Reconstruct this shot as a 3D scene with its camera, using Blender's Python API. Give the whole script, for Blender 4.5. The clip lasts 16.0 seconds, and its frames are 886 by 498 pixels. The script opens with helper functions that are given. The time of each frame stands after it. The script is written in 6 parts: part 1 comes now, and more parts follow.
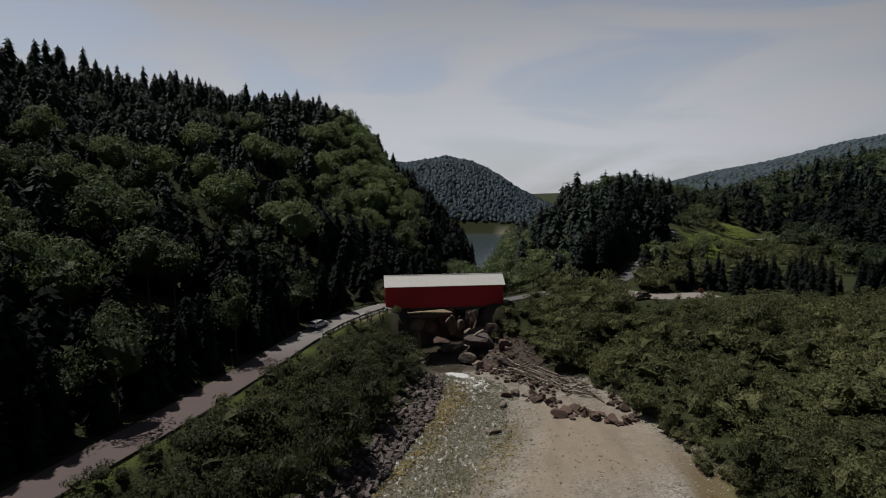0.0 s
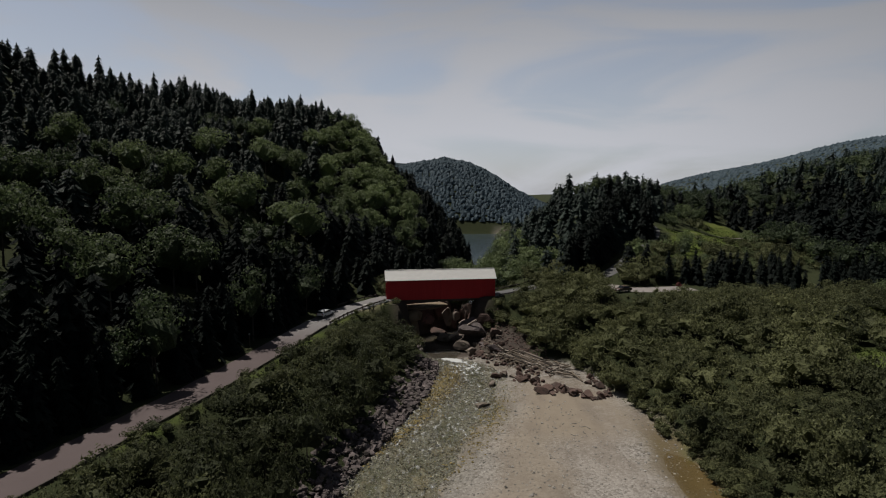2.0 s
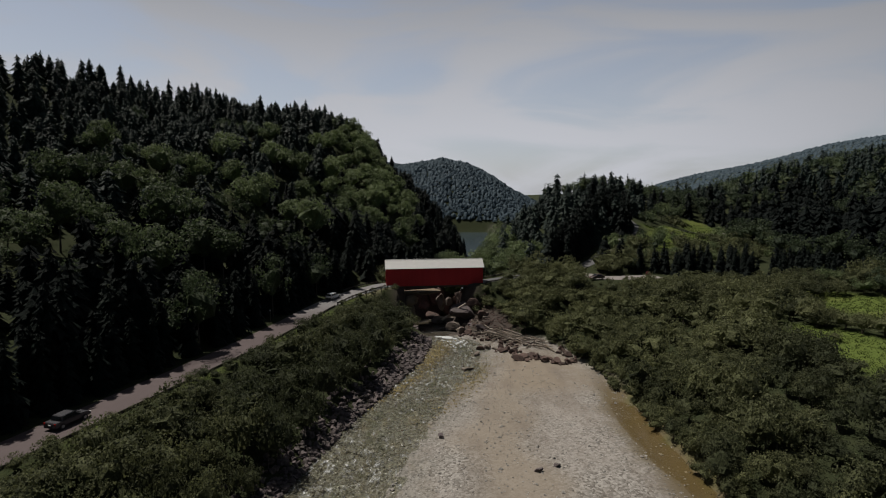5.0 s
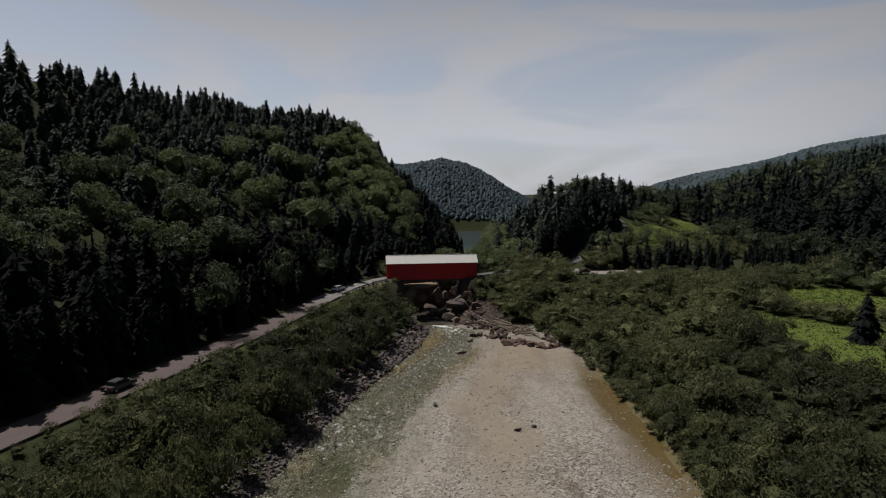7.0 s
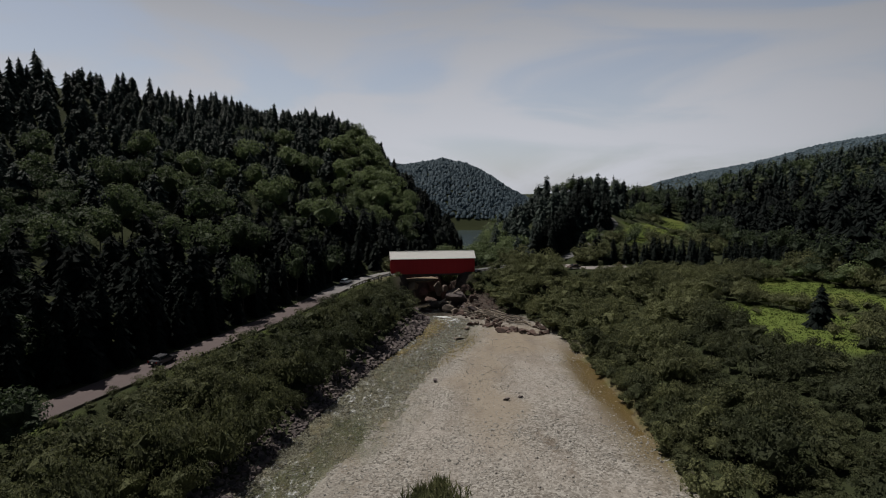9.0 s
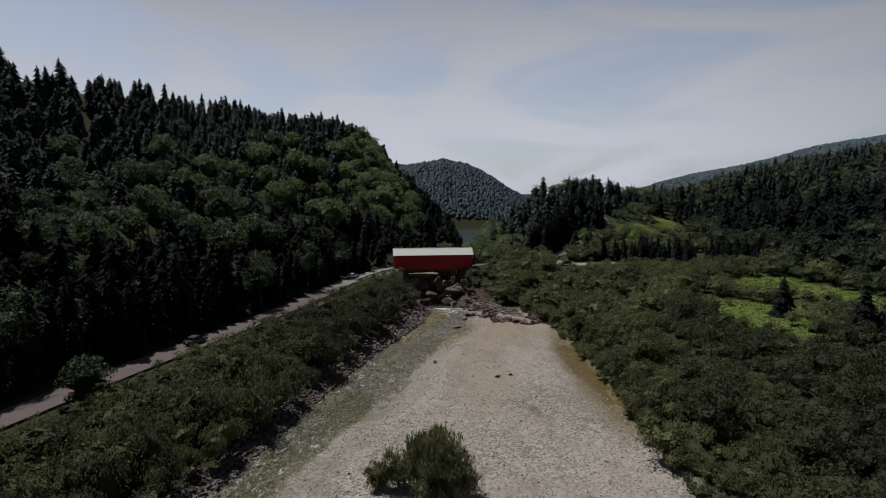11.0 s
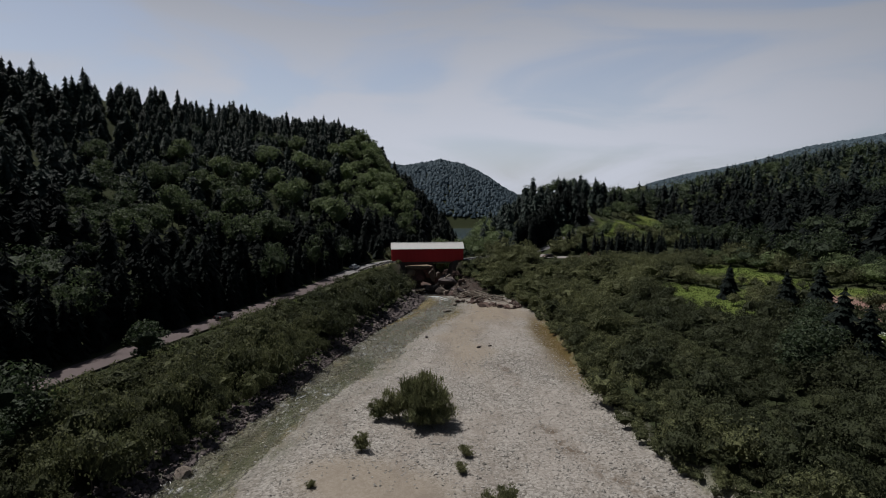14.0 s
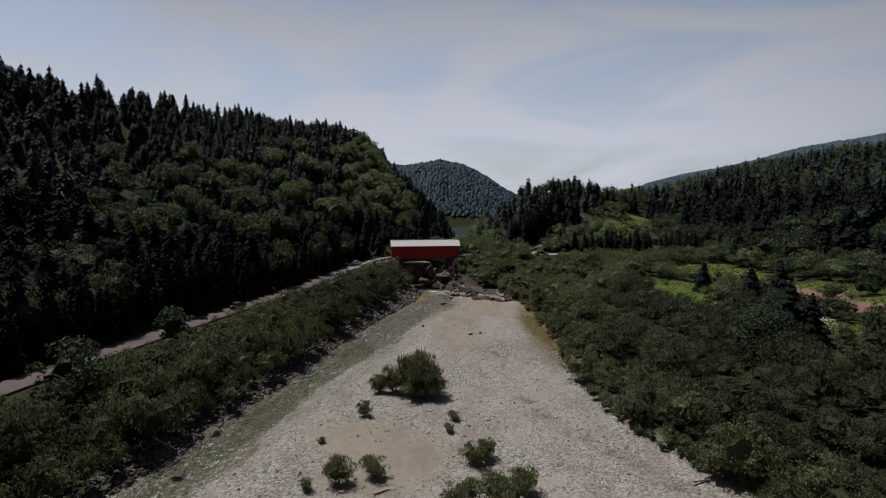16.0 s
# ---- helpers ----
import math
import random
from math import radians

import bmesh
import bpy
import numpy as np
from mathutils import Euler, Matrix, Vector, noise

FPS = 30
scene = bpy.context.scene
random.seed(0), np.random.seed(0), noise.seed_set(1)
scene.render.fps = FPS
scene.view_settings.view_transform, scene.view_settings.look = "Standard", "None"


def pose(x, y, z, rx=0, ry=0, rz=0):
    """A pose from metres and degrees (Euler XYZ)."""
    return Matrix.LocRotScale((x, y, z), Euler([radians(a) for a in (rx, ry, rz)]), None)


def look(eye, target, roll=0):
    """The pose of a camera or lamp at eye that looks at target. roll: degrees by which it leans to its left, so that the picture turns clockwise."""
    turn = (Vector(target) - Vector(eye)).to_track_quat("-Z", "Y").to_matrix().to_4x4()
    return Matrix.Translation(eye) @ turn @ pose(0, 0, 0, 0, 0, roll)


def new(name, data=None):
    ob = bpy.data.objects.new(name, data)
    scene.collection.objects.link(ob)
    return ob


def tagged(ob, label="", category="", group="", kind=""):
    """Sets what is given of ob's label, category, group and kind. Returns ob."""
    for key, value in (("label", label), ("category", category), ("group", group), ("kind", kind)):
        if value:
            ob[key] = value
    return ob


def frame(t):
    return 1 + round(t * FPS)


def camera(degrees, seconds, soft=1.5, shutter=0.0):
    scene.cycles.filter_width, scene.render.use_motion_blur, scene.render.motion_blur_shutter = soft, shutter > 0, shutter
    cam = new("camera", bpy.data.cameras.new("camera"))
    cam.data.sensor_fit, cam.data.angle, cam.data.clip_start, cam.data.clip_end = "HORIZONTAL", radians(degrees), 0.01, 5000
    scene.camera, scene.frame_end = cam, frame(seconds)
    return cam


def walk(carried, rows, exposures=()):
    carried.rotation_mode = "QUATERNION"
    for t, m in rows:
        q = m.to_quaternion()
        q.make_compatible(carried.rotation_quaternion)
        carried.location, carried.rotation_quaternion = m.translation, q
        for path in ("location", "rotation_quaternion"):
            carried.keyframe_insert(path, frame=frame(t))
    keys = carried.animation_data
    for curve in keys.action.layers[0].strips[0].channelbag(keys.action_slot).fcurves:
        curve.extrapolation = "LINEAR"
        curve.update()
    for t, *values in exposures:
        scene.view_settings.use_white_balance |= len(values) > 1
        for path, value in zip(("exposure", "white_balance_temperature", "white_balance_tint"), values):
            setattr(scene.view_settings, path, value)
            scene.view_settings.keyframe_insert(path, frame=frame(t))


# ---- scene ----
cam = camera(81.3, 16.0, 1.1)
METRES, EYE, TILT, LEAN, TURN = 92.0, 36.0, -6.0, 0.0, 0.0
ROWS = [
    (0.0, 0.0, 0.0, 0.0, 0.0, 0.0, -0.0),
    (0.5, 0.0015, -0.0264, -0.0018, -0.04, 0.01, 0.01),
    (1.0, 0.0034, -0.0538, -0.004, -0.04, 0.03, 0.02),
    (1.5, 0.0057, -0.082, -0.0077, -0.08, 0.07, -0.0),
    (2.0, 0.0077, -0.1118, -0.0121, -0.11, 0.11, 0.0),
    (2.5, 0.0099, -0.1422, -0.0171, -0.13, 0.11, 0.02),
    (3.0, 0.0123, -0.1733, -0.0216, -0.17, 0.12, 0.01),
    (3.5, 0.015, -0.2035, -0.0269, -0.2, 0.15, 0.01),
    (4.0, 0.018, -0.2338, -0.0316, -0.19, 0.14, 0.01),
    (6.5, 0.033, -0.3864, -0.0468, -0.27, 0.1, -0.03),
    (7.0, 0.0344, -0.4183, -0.0489, -0.24, 0.08, -0.02),
    (7.5, 0.0349, -0.4496, -0.0517, -0.15, 0.07, -0.02),
    (8.0, 0.0351, -0.4811, -0.054, -0.14, 0.05, -0.02),
    (8.5, 0.0366, -0.5133, -0.0567, -0.16, 0.03, -0.02),
    (9.0, 0.0378, -0.5452, -0.0592, -0.13, 0.0, -0.04),
    (11.5, 0.0437, -0.7054, -0.0734, 0.01, -0.01, -0.14),
    (12.0, 0.0455, -0.7381, -0.077, 0.01, -0.0, -0.13),
    (12.5, 0.0486, -0.7711, -0.0811, -0.03, 0.02, -0.15),
    (13.0, 0.0533, -0.8044, -0.0853, -0.1, 0.02, -0.15),
    (13.5, 0.0591, -0.8371, -0.0898, -0.12, -0.01, -0.15),
    (14.0, 0.0644, -0.8694, -0.0942, -0.15, -0.01, -0.15),
    (14.5, 0.0688, -0.901, -0.0977, -0.17, -0.01, -0.15),
    (15.0, 0.0729, -0.9333, -0.1008, -0.16, -0.03, -0.17),
    (15.5, 0.0767, -0.9625, -0.1028, -0.16, -0.05, -0.16),
    (16.0, 0.079, -0.99, -0.1047, -0.12, -0.06, -0.18),
]
walk(cam, [(t, pose(0, 0, EYE, TILT, LEAN, TURN) @ pose(METRES * x, METRES * y, METRES * z, 90 + pitch, roll, yaw)) for t, x, y, z, yaw, pitch, roll in ROWS],
     [(0.0, -0.09, 6500, 10), (4.0, -0.06, 6500, 10), (9.0, -0.03, 6450, 10), (11.5, 0.0, 6200, 11), (16.0, 0.02, 6150, 11)])

# ---- light ----
SUN_AZIMUTH, SUN_HEIGHT = radians(-52), radians(63)   # azimuth from straight ahead (+y), negative to the left
scene.view_settings.exposure = 0.0
sun_way = Vector((math.sin(SUN_AZIMUTH) * math.cos(SUN_HEIGHT), math.cos(SUN_AZIMUTH) * math.cos(SUN_HEIGHT), math.sin(SUN_HEIGHT)))
sun_data = bpy.data.lights.new("sun", "SUN")
sun_data.energy, sun_data.angle, sun_data.color = 4.9, radians(0.6), (1.0, 0.94, 0.86)
sun = new("sun", sun_data)
sun.matrix_world = look(sun_way * 500, (0, 0, 0))

world = bpy.data.worlds.new("sky")
scene.world = world
world.use_nodes = True
wn, wl = world.node_tree.nodes, world.node_tree.links
wn.clear()
sky = wn.new("ShaderNodeTexSky")
sky.sky_type, sky.sun_disc = "NISHITA", False
sky.sun_elevation, sky.sun_rotation = SUN_HEIGHT, SUN_AZIMUTH
sky.air_density, sky.dust_density, sky.ozone_density = 1.0, 2.0, 1.5
SKY_STRENGTH = 0.09
coord = wn.new("ShaderNodeTexCoord")
split = wn.new("ShaderNodeSeparateXYZ")
wl.new(coord.outputs["Generated"], split.inputs[0])
spin = wn.new("ShaderNodeMapping")
spin.inputs["Rotation"].default_value = (0, radians(-14), radians(12))
spin.inputs["Scale"].default_value = (1.5, 1.5, 5.5)
spin.inputs["Location"].default_value = (0.35, 0.1, 0.62)
wl.new(coord.outputs["Generated"], spin.inputs["Vector"])
cloud = wn.new("ShaderNodeTexNoise")
cloud.inputs["Scale"].default_value, cloud.inputs["Detail"].default_value, cloud.inputs["Roughness"].default_value = 1.3, 7, 0.50
cloud.inputs["Distortion"].default_value = 0.9
wl.new(spin.outputs[0], cloud.inputs["Vector"])
ramp = wn.new("ShaderNodeMapRange")
ramp.inputs["From Min"].default_value, ramp.inputs["From Max"].default_value = 0.38, 0.58
ramp.inputs["To Min"].default_value, ramp.inputs["To Max"].default_value = 0.54, 1.0
ramp.interpolation_type = "SMOOTHSTEP"
wl.new(cloud.outputs["Fac"], ramp.inputs["Value"])
dim = wn.new("ShaderNodeVectorMath"); dim.operation = "SCALE"; dim.inputs["Scale"].default_value = SKY_STRENGTH
wl.new(sky.outputs[0], dim.inputs[0])
veil = wn.new("ShaderNodeMix"); veil.data_type = "RGBA"
wl.new(ramp.outputs[0], veil.inputs["Factor"])
wl.new(dim.outputs[0], veil.inputs["A"])
# the veil of high cloud is brightest low down and towards the sun, and thins to the zenith
fall = wn.new("ShaderNodeMapRange"); fall.interpolation_type = "SMOOTHSTEP"
fall.inputs["From Min"].default_value, fall.inputs["From Max"].default_value = 0.02, 0.62
fall.inputs["To Min"].default_value, fall.inputs["To Max"].default_value = 0.555, 0.14
wl.new(split.outputs["Z"], fall.inputs["Value"])
toward = wn.new("ShaderNodeVectorMath"); toward.operation = "DOT_PRODUCT"
toward.inputs[1].default_value = (-0.55, 0.84, 0.0)
wl.new(coord.outputs["Generated"], toward.inputs[0])
glow = wn.new("ShaderNodeMapRange"); glow.interpolation_type = "SMOOTHSTEP"
glow.inputs["From Min"].default_value, glow.inputs["From Max"].default_value = -0.7, 0.75
glow.inputs["To Min"].default_value, glow.inputs["To Max"].default_value = 0.08, 1.0
wl.new(toward.outputs["Value"], glow.inputs["Value"])
white = wn.new("ShaderNodeMath"); white.operation = "MULTIPLY"
wl.new(fall.outputs[0], white.inputs[0]); wl.new(glow.outputs[0], white.inputs[1])
milk = wn.new("ShaderNodeVectorMath"); milk.operation = "SCALE"
milk.inputs[0].default_value = (0.985, 1.01, 1.09)
wl.new(white.outputs[0], milk.inputs["Scale"])
wl.new(milk.outputs[0], veil.inputs["B"])
back = wn.new("ShaderNodeBackground")
wl.new(veil.outputs["Result"], back.inputs["Color"])
wout = wn.new("ShaderNodeOutputWorld")
wl.new(back.outputs[0], wout.inputs[0])


# ---- materials ----
def material(name, build, gloss=0.9):
    m = bpy.data.materials.new(name)
    m.use_nodes = True
    n, l = m.node_tree.nodes, m.node_tree.links
    n.clear()
    out = n.new("ShaderNodeOutputMaterial")
    l.new(build(n, l), out.inputs["Surface"])
    return m


def math_node(n, l, op, a, b=0.0, clamp=False):
    k = n.new("ShaderNodeMath")
    k.operation, k.use_clamp = op, clamp
    for i, v in enumerate((a, b)):
        if hasattr(v, "links"):
            l.new(v, k.inputs[i])
        else:
            k.inputs[i].default_value = v
    return k.outputs[0]


def mix(n, l, fac, a, b, mode="MIX"):
    k = n.new("ShaderNodeMix")
    k.data_type, k.blend_type = "RGBA", mode
    for key, v in (("Factor", fac), ("A", a), ("B", b)):
        if hasattr(v, "links"):
            l.new(v, k.inputs[key])
        else:
            k.inputs[key].default_value = v if key == "Factor" else (*v, 1)
    return k.outputs["Result"]


def noise_tex(n, l, scale, detail=4, rough=0.55, vector=None, stretch=None):
    k = n.new("ShaderNodeTexNoise")
    k.inputs["Scale"].default_value, k.inputs["Detail"].default_value, k.inputs["Roughness"].default_value = scale, detail, rough
    if vector is None:
        g = n.new("ShaderNodeNewGeometry")
        vector = g.outputs["Position"]
    if stretch:
        mp = n.new("ShaderNodeMapping")
        mp.inputs["Scale"].default_value = stretch
        l.new(vector, mp.inputs["Vector"])
        vector = mp.outputs[0]
    l.new(vector, k.inputs["Vector"])
    return k.outputs["Fac"]


def steps(n, l, value, low, high):
    k = n.new("ShaderNodeMapRange")
    k.interpolation_type = "SMOOTHSTEP"
    k.inputs["From Min"].default_value, k.inputs["From Max"].default_value = low, high
    l.new(value, k.inputs["Value"])
    return k.outputs[0]


def attribute(n, name):
    k = n.new("ShaderNodeAttribute")
    k.attribute_name = name
    return k.outputs["Fac"]


def surface(n, l, colour, rough, bump=None, strength=0.3, distance=0.05, metal=0.0, spec=0.3):
    k = n.new("ShaderNodeBsdfPrincipled")
    l.new(colour, k.inputs["Base Color"]) if hasattr(colour, "links") else setattr(k.inputs["Base Color"], "default_value", (*colour, 1))
    if hasattr(rough, "links"):
        l.new(rough, k.inputs["Roughness"])
    else:
        k.inputs["Roughness"].default_value = rough
    k.inputs["Metallic"].default_value = metal
    k.inputs["Specular IOR Level"].default_value = spec
    if bump is not None:
        b = n.new("ShaderNodeBump")
        b.inputs["Strength"].default_value, b.inputs["Distance"].default_value = strength, distance
        l.new(bump, b.inputs["Height"])
        l.new(b.outputs[0], k.inputs["Normal"])
    return k.outputs[0]


def foliage(name, dark, light, warm, shine=0.25, through_light=0.36, down=0.0):
    """Leaves or needles: each plant and each leaf cluster has its own tint, and light passes through a little."""
    def build(n, l):
        info = n.new("ShaderNodeObjectInfo")
        lone = math_node(n, l, "MULTIPLY", math_node(n, l, "SUBTRACT", 1.0, attribute(n, "joined")), info.outputs["Random"])
        plant = math_node(n, l, "ADD", attribute(n, "tint"), lone)
        leaf = attribute(n, "leaf")
        c = mix(n, l, plant, dark, light)
        c = mix(n, l, math_node(n, l, "MULTIPLY", steps(n, l, leaf, 0.55, 1.0), math_node(n, l, "ADD", 0.35, math_node(n, l, "MULTIPLY", plant, 0.75)), True), c, warm)
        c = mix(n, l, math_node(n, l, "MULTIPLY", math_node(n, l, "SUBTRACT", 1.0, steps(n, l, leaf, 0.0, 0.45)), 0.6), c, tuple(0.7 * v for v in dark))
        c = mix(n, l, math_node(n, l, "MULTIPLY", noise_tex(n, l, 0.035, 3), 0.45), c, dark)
        # fine noise paints the shaded gaps between leaves into the colour
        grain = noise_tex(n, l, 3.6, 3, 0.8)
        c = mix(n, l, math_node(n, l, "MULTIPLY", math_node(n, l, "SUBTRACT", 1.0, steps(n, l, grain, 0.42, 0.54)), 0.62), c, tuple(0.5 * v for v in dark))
        relief = n.new("ShaderNodeBump")
        relief.inputs["Strength"].default_value, relief.inputs["Distance"].default_value = 0.55, 0.3
        l.new(grain, relief.inputs["Height"])
        d = n.new("ShaderNodeBsdfPrincipled")
        l.new(relief.outputs[0], d.inputs["Normal"])
        l.new(c, d.inputs["Base Color"])
        d.inputs["Roughness"].default_value = 0.6
        d.inputs["Specular IOR Level"].default_value = shine
        d.inputs["Sheen Weight"].default_value, d.inputs["Sheen Roughness"].default_value, d.inputs["Sheen Tint"].default_value = down, 0.5, (0.80, 0.88, 0.62, 1)
        t = n.new("ShaderNodeBsdfTranslucent")
        l.new(c, t.inputs["Color"])
        m = n.new("ShaderNodeMixShader")
        m.inputs[0].default_value = through_light
        l.new(d.outputs[0], m.inputs[1]); l.new(t.outputs[0], m.inputs[2])
        return m.outputs[0]
    return material(name, build)


def rough_stone(name, a, b, c, scale=1.0):
    def build(n, l):
        info = n.new("ShaderNodeObjectInfo")
        base = mix(n, l, math_node(n, l, "FRACT", math_node(n, l, "ADD", attribute(n, "tint"), info.outputs["Random"])), a, b)
        grain = noise_tex(n, l, 3.0 * scale, 6, 0.65)
        base = mix(n, l, steps(n, l, noise_tex(n, l, 0.7 * scale, 4), 0.45, 0.7), base, c)
        base = mix(n, l, math_node(n, l, "MULTIPLY", grain, 0.5), base, tuple(0.45 * v for v in a))
        return surface(n, l, base, 0.88, grain, 0.6, 0.12)
    return material(name, build)


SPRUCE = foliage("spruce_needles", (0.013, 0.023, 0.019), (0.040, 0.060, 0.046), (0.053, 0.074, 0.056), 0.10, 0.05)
# darker copy of the spruce needles, with shade put into the base colour
SHADED_SPRUCE = foliage("shaded_spruce_needles", (0.005, 0.008, 0.007), (0.013, 0.019, 0.015), (0.020, 0.028, 0.021), 0.04, 0.03)
# aerial haze is painted into this base colour: paler and bluer than near needles
HAZE_TINTED = foliage("haze_tinted_needles", (0.054, 0.078, 0.096), (0.064, 0.090, 0.106), (0.066, 0.092, 0.108), 0.05, 0.1)
BROADLEAF = foliage("broad_leaves", (0.020, 0.035, 0.016), (0.240, 0.305, 0.125), (0.245, 0.285, 0.140), 0.2, 0.38, 0.10)
ALDER = foliage("alder_leaves", (0.042, 0.050, 0.024), (0.190, 0.200, 0.088), (0.212, 0.212, 0.122), 0.12, 0.42, 0.10)
WILLOW = foliage("willow_leaves", (0.115, 0.125, 0.060), (0.20, 0.205, 0.10), (0.26, 0.235, 0.15), 0.1)


ROSE = foliage("rose_flowers", (0.06, 0.06, 0.03), (0.26, 0.03, 0.07), (0.40, 0.06, 0.13), 0.1)
GRASSY = foliage("meadow_grass", (0.055, 0.080, 0.020), (0.080, 0.104, 0.026), (0.095, 0.108, 0.034), 0.1)


def bark_build(n, l):
    g = noise_tex(n, l, 5, 5, 0.6, stretch=(1, 1, 0.15))
    return surface(n, l, mix(n, l, g, (0.035, 0.027, 0.02), (0.12, 0.10, 0.085)), 0.95, g, 0.5, 0.05)


BARK = material("bark", bark_build)
RIPRAP = rough_stone("purple_grey_rock", (0.056, 0.046, 0.046), (0.145, 0.118, 0.116), (0.06, 0.052, 0.045))
RED_ROCK = rough_stone("red_brown_rock", (0.066, 0.042, 0.035), (0.12, 0.078, 0.064), (0.045, 0.036, 0.03))
TAN_ROCK = rough_stone("tan_grey_rock", (0.12, 0.098, 0.083), (0.20, 0.165, 0.138), (0.085, 0.075, 0.05))
WET_STONE = rough_stone("wet_river_stone", (0.060, 0.054, 0.043), (0.215, 0.195, 0.155), (0.105, 0.090, 0.062), 2.0)
OCHRE_STONE = rough_stone("ochre_river_stone", (0.15, 0.115, 0.042), (0.265, 0.21, 0.085), (0.17, 0.14, 0.08), 2.0)
LEDGE = rough_stone("tan_ledge_rock", (0.18, 0.138, 0.092), (0.26, 0.205, 0.145), (0.13, 0.105, 0.065))
PEBBLE = rough_stone("river_pebbles", (0.13, 0.122, 0.108), (0.375, 0.357, 0.326), (0.29, 0.265, 0.235), 2.0)


def ground_build(n, l):
    coarse, mid, fine = noise_tex(n, l, 0.06, 5, 0.6), noise_tex(n, l, 0.5, 5, 0.6), noise_tex(n, l, 5.0, 5, 0.7)
    geo = n.new("ShaderNodeNewGeometry")
    cell = n.new("ShaderNodeTexVoronoi")
    cell.inputs["Scale"].default_value, cell.inputs["Randomness"].default_value = 3.4, 1.0
    l.new(geo.outputs["Position"], cell.inputs["Vector"])
    shade = n.new("ShaderNodeSeparateColor")
    l.new(cell.outputs["Color"], shade.inputs[0])
    soil = mix(n, l, mid, (0.018, 0.026, 0.012), (0.034, 0.036, 0.018))
    gravel = mix(n, l, shade.outputs["Red"], (0.085, 0.078, 0.069), (0.30, 0.286, 0.262))
    gravel = mix(n, l, math_node(n, l, "MULTIPLY", steps(n, l, coarse, 0.42, 0.62), 0.55), gravel, (0.255, 0.232, 0.208))
    gravel = mix(n, l, math_node(n, l, "MULTIPLY", fine, 0.3), gravel, (0.14, 0.12, 0.10))
    wet = attribute(n, "wet")
    bottom = mix(n, l, shade.outputs["Green"], (0.070, 0.066, 0.056), (0.215, 0.206, 0.180))
    deep = steps(n, l, math_node(n, l, "ADD", noise_tex(n, l, 0.085, 5, 0.65, stretch=(1.5, 0.55, 1)), math_node(n, l, "MULTIPLY", attribute(n, "deep"), 0.36)), 0.54, 0.68)
    bottom = mix(n, l, math_node(n, l, "MULTIPLY", deep, 0.92), bottom, mix(n, l, mid, (0.046, 0.052, 0.029), (0.086, 0.090, 0.054)))
    bottom = mix(n, l, math_node(n, l, "MULTIPLY", steps(n, l, noise_tex(n, l, 0.22, 5, 0.7, stretch=(1.3, 0.6, 1)), 0.52, 0.66), 0.7), bottom, mix(n, l, shade.outputs["Blue"], (0.12, 0.10, 0.068), (0.22, 0.185, 0.125)))
    gravel = mix(n, l, wet, gravel, bottom)
    gravel = mix(n, l, math_node(n, l, "MULTIPLY", attribute(n, "algae"), steps(n, l, math_node(n, l, "ADD", mid, math_node(n, l, "MULTIPLY", attribute(n, "algae"), 0.5)), 0.42, 0.85)), gravel, mix(n, l, fine, (0.078, 0.062, 0.036), (0.128, 0.102, 0.060)))
    gravel = mix(n, l, math_node(n, l, "MULTIPLY", attribute(n, "mud"), steps(n, l, noise_tex(n, l, 0.55, 6, 0.75), 0.42, 0.58)), gravel, mix(n, l, fine, (0.05, 0.038, 0.028), (0.115, 0.09, 0.068)))
    silt = mix(n, l, mid, (0.156, 0.131, 0.102), (0.218, 0.187, 0.148))
    gravel = mix(n, l, math_node(n, l, "MULTIPLY", attribute(n, "silt"), math_node(n, l, "SUBTRACT", 1.0, attribute(n, "mud"))), gravel, silt)
    gravel = mix(n, l, math_node(n, l, "MULTIPLY", steps(n, l, noise_tex(n, l, 0.16, 6, 0.65, stretch=(1.4, 0.6, 1)), 0.45, 0.68), 0.5), gravel, (0.125, 0.105, 0.086))
    c = mix(n, l, attribute(n, "gravel"), soil, gravel)
    grass = mix(n, l, mid, (0.056, 0.084, 0.021), (0.098, 0.120, 0.027))
    grass = mix(n, l, steps(n, l, coarse, 0.45, 0.65), grass, (0.094, 0.106, 0.030))
    grass = mix(n, l, math_node(n, l, "MULTIPLY", fine, 0.4), grass, (0.05, 0.075, 0.018))
    c = mix(n, l, attribute(n, "grass"), c, grass)
    bare = mix(n, l, mid, (0.125, 0.074, 0.062), (0.185, 0.120, 0.100))
    c = mix(n, l, attribute(n, "bare"), c, bare)
    rock = mix(n, l, mid, (0.032, 0.027, 0.024), (0.085, 0.070, 0.060))
    c = mix(n, l, attribute(n, "rock"), c, rock)
    h = math_node(n, l, "ADD", math_node(n, l, "MULTIPLY", cell.outputs["Distance"], -1.0), math_node(n, l, "MULTIPLY", fine, 0.6))
    h = math_node(n, l, "MULTIPLY", h, math_node(n, l, "SUBTRACT", 1.0, math_node(n, l, "MULTIPLY", attribute(n, "silt"), 0.85)))
    return surface(n, l, c, 1.0, h, 0.7, 0.10, spec=0.06)


GROUND = material("valley_ground", ground_build)


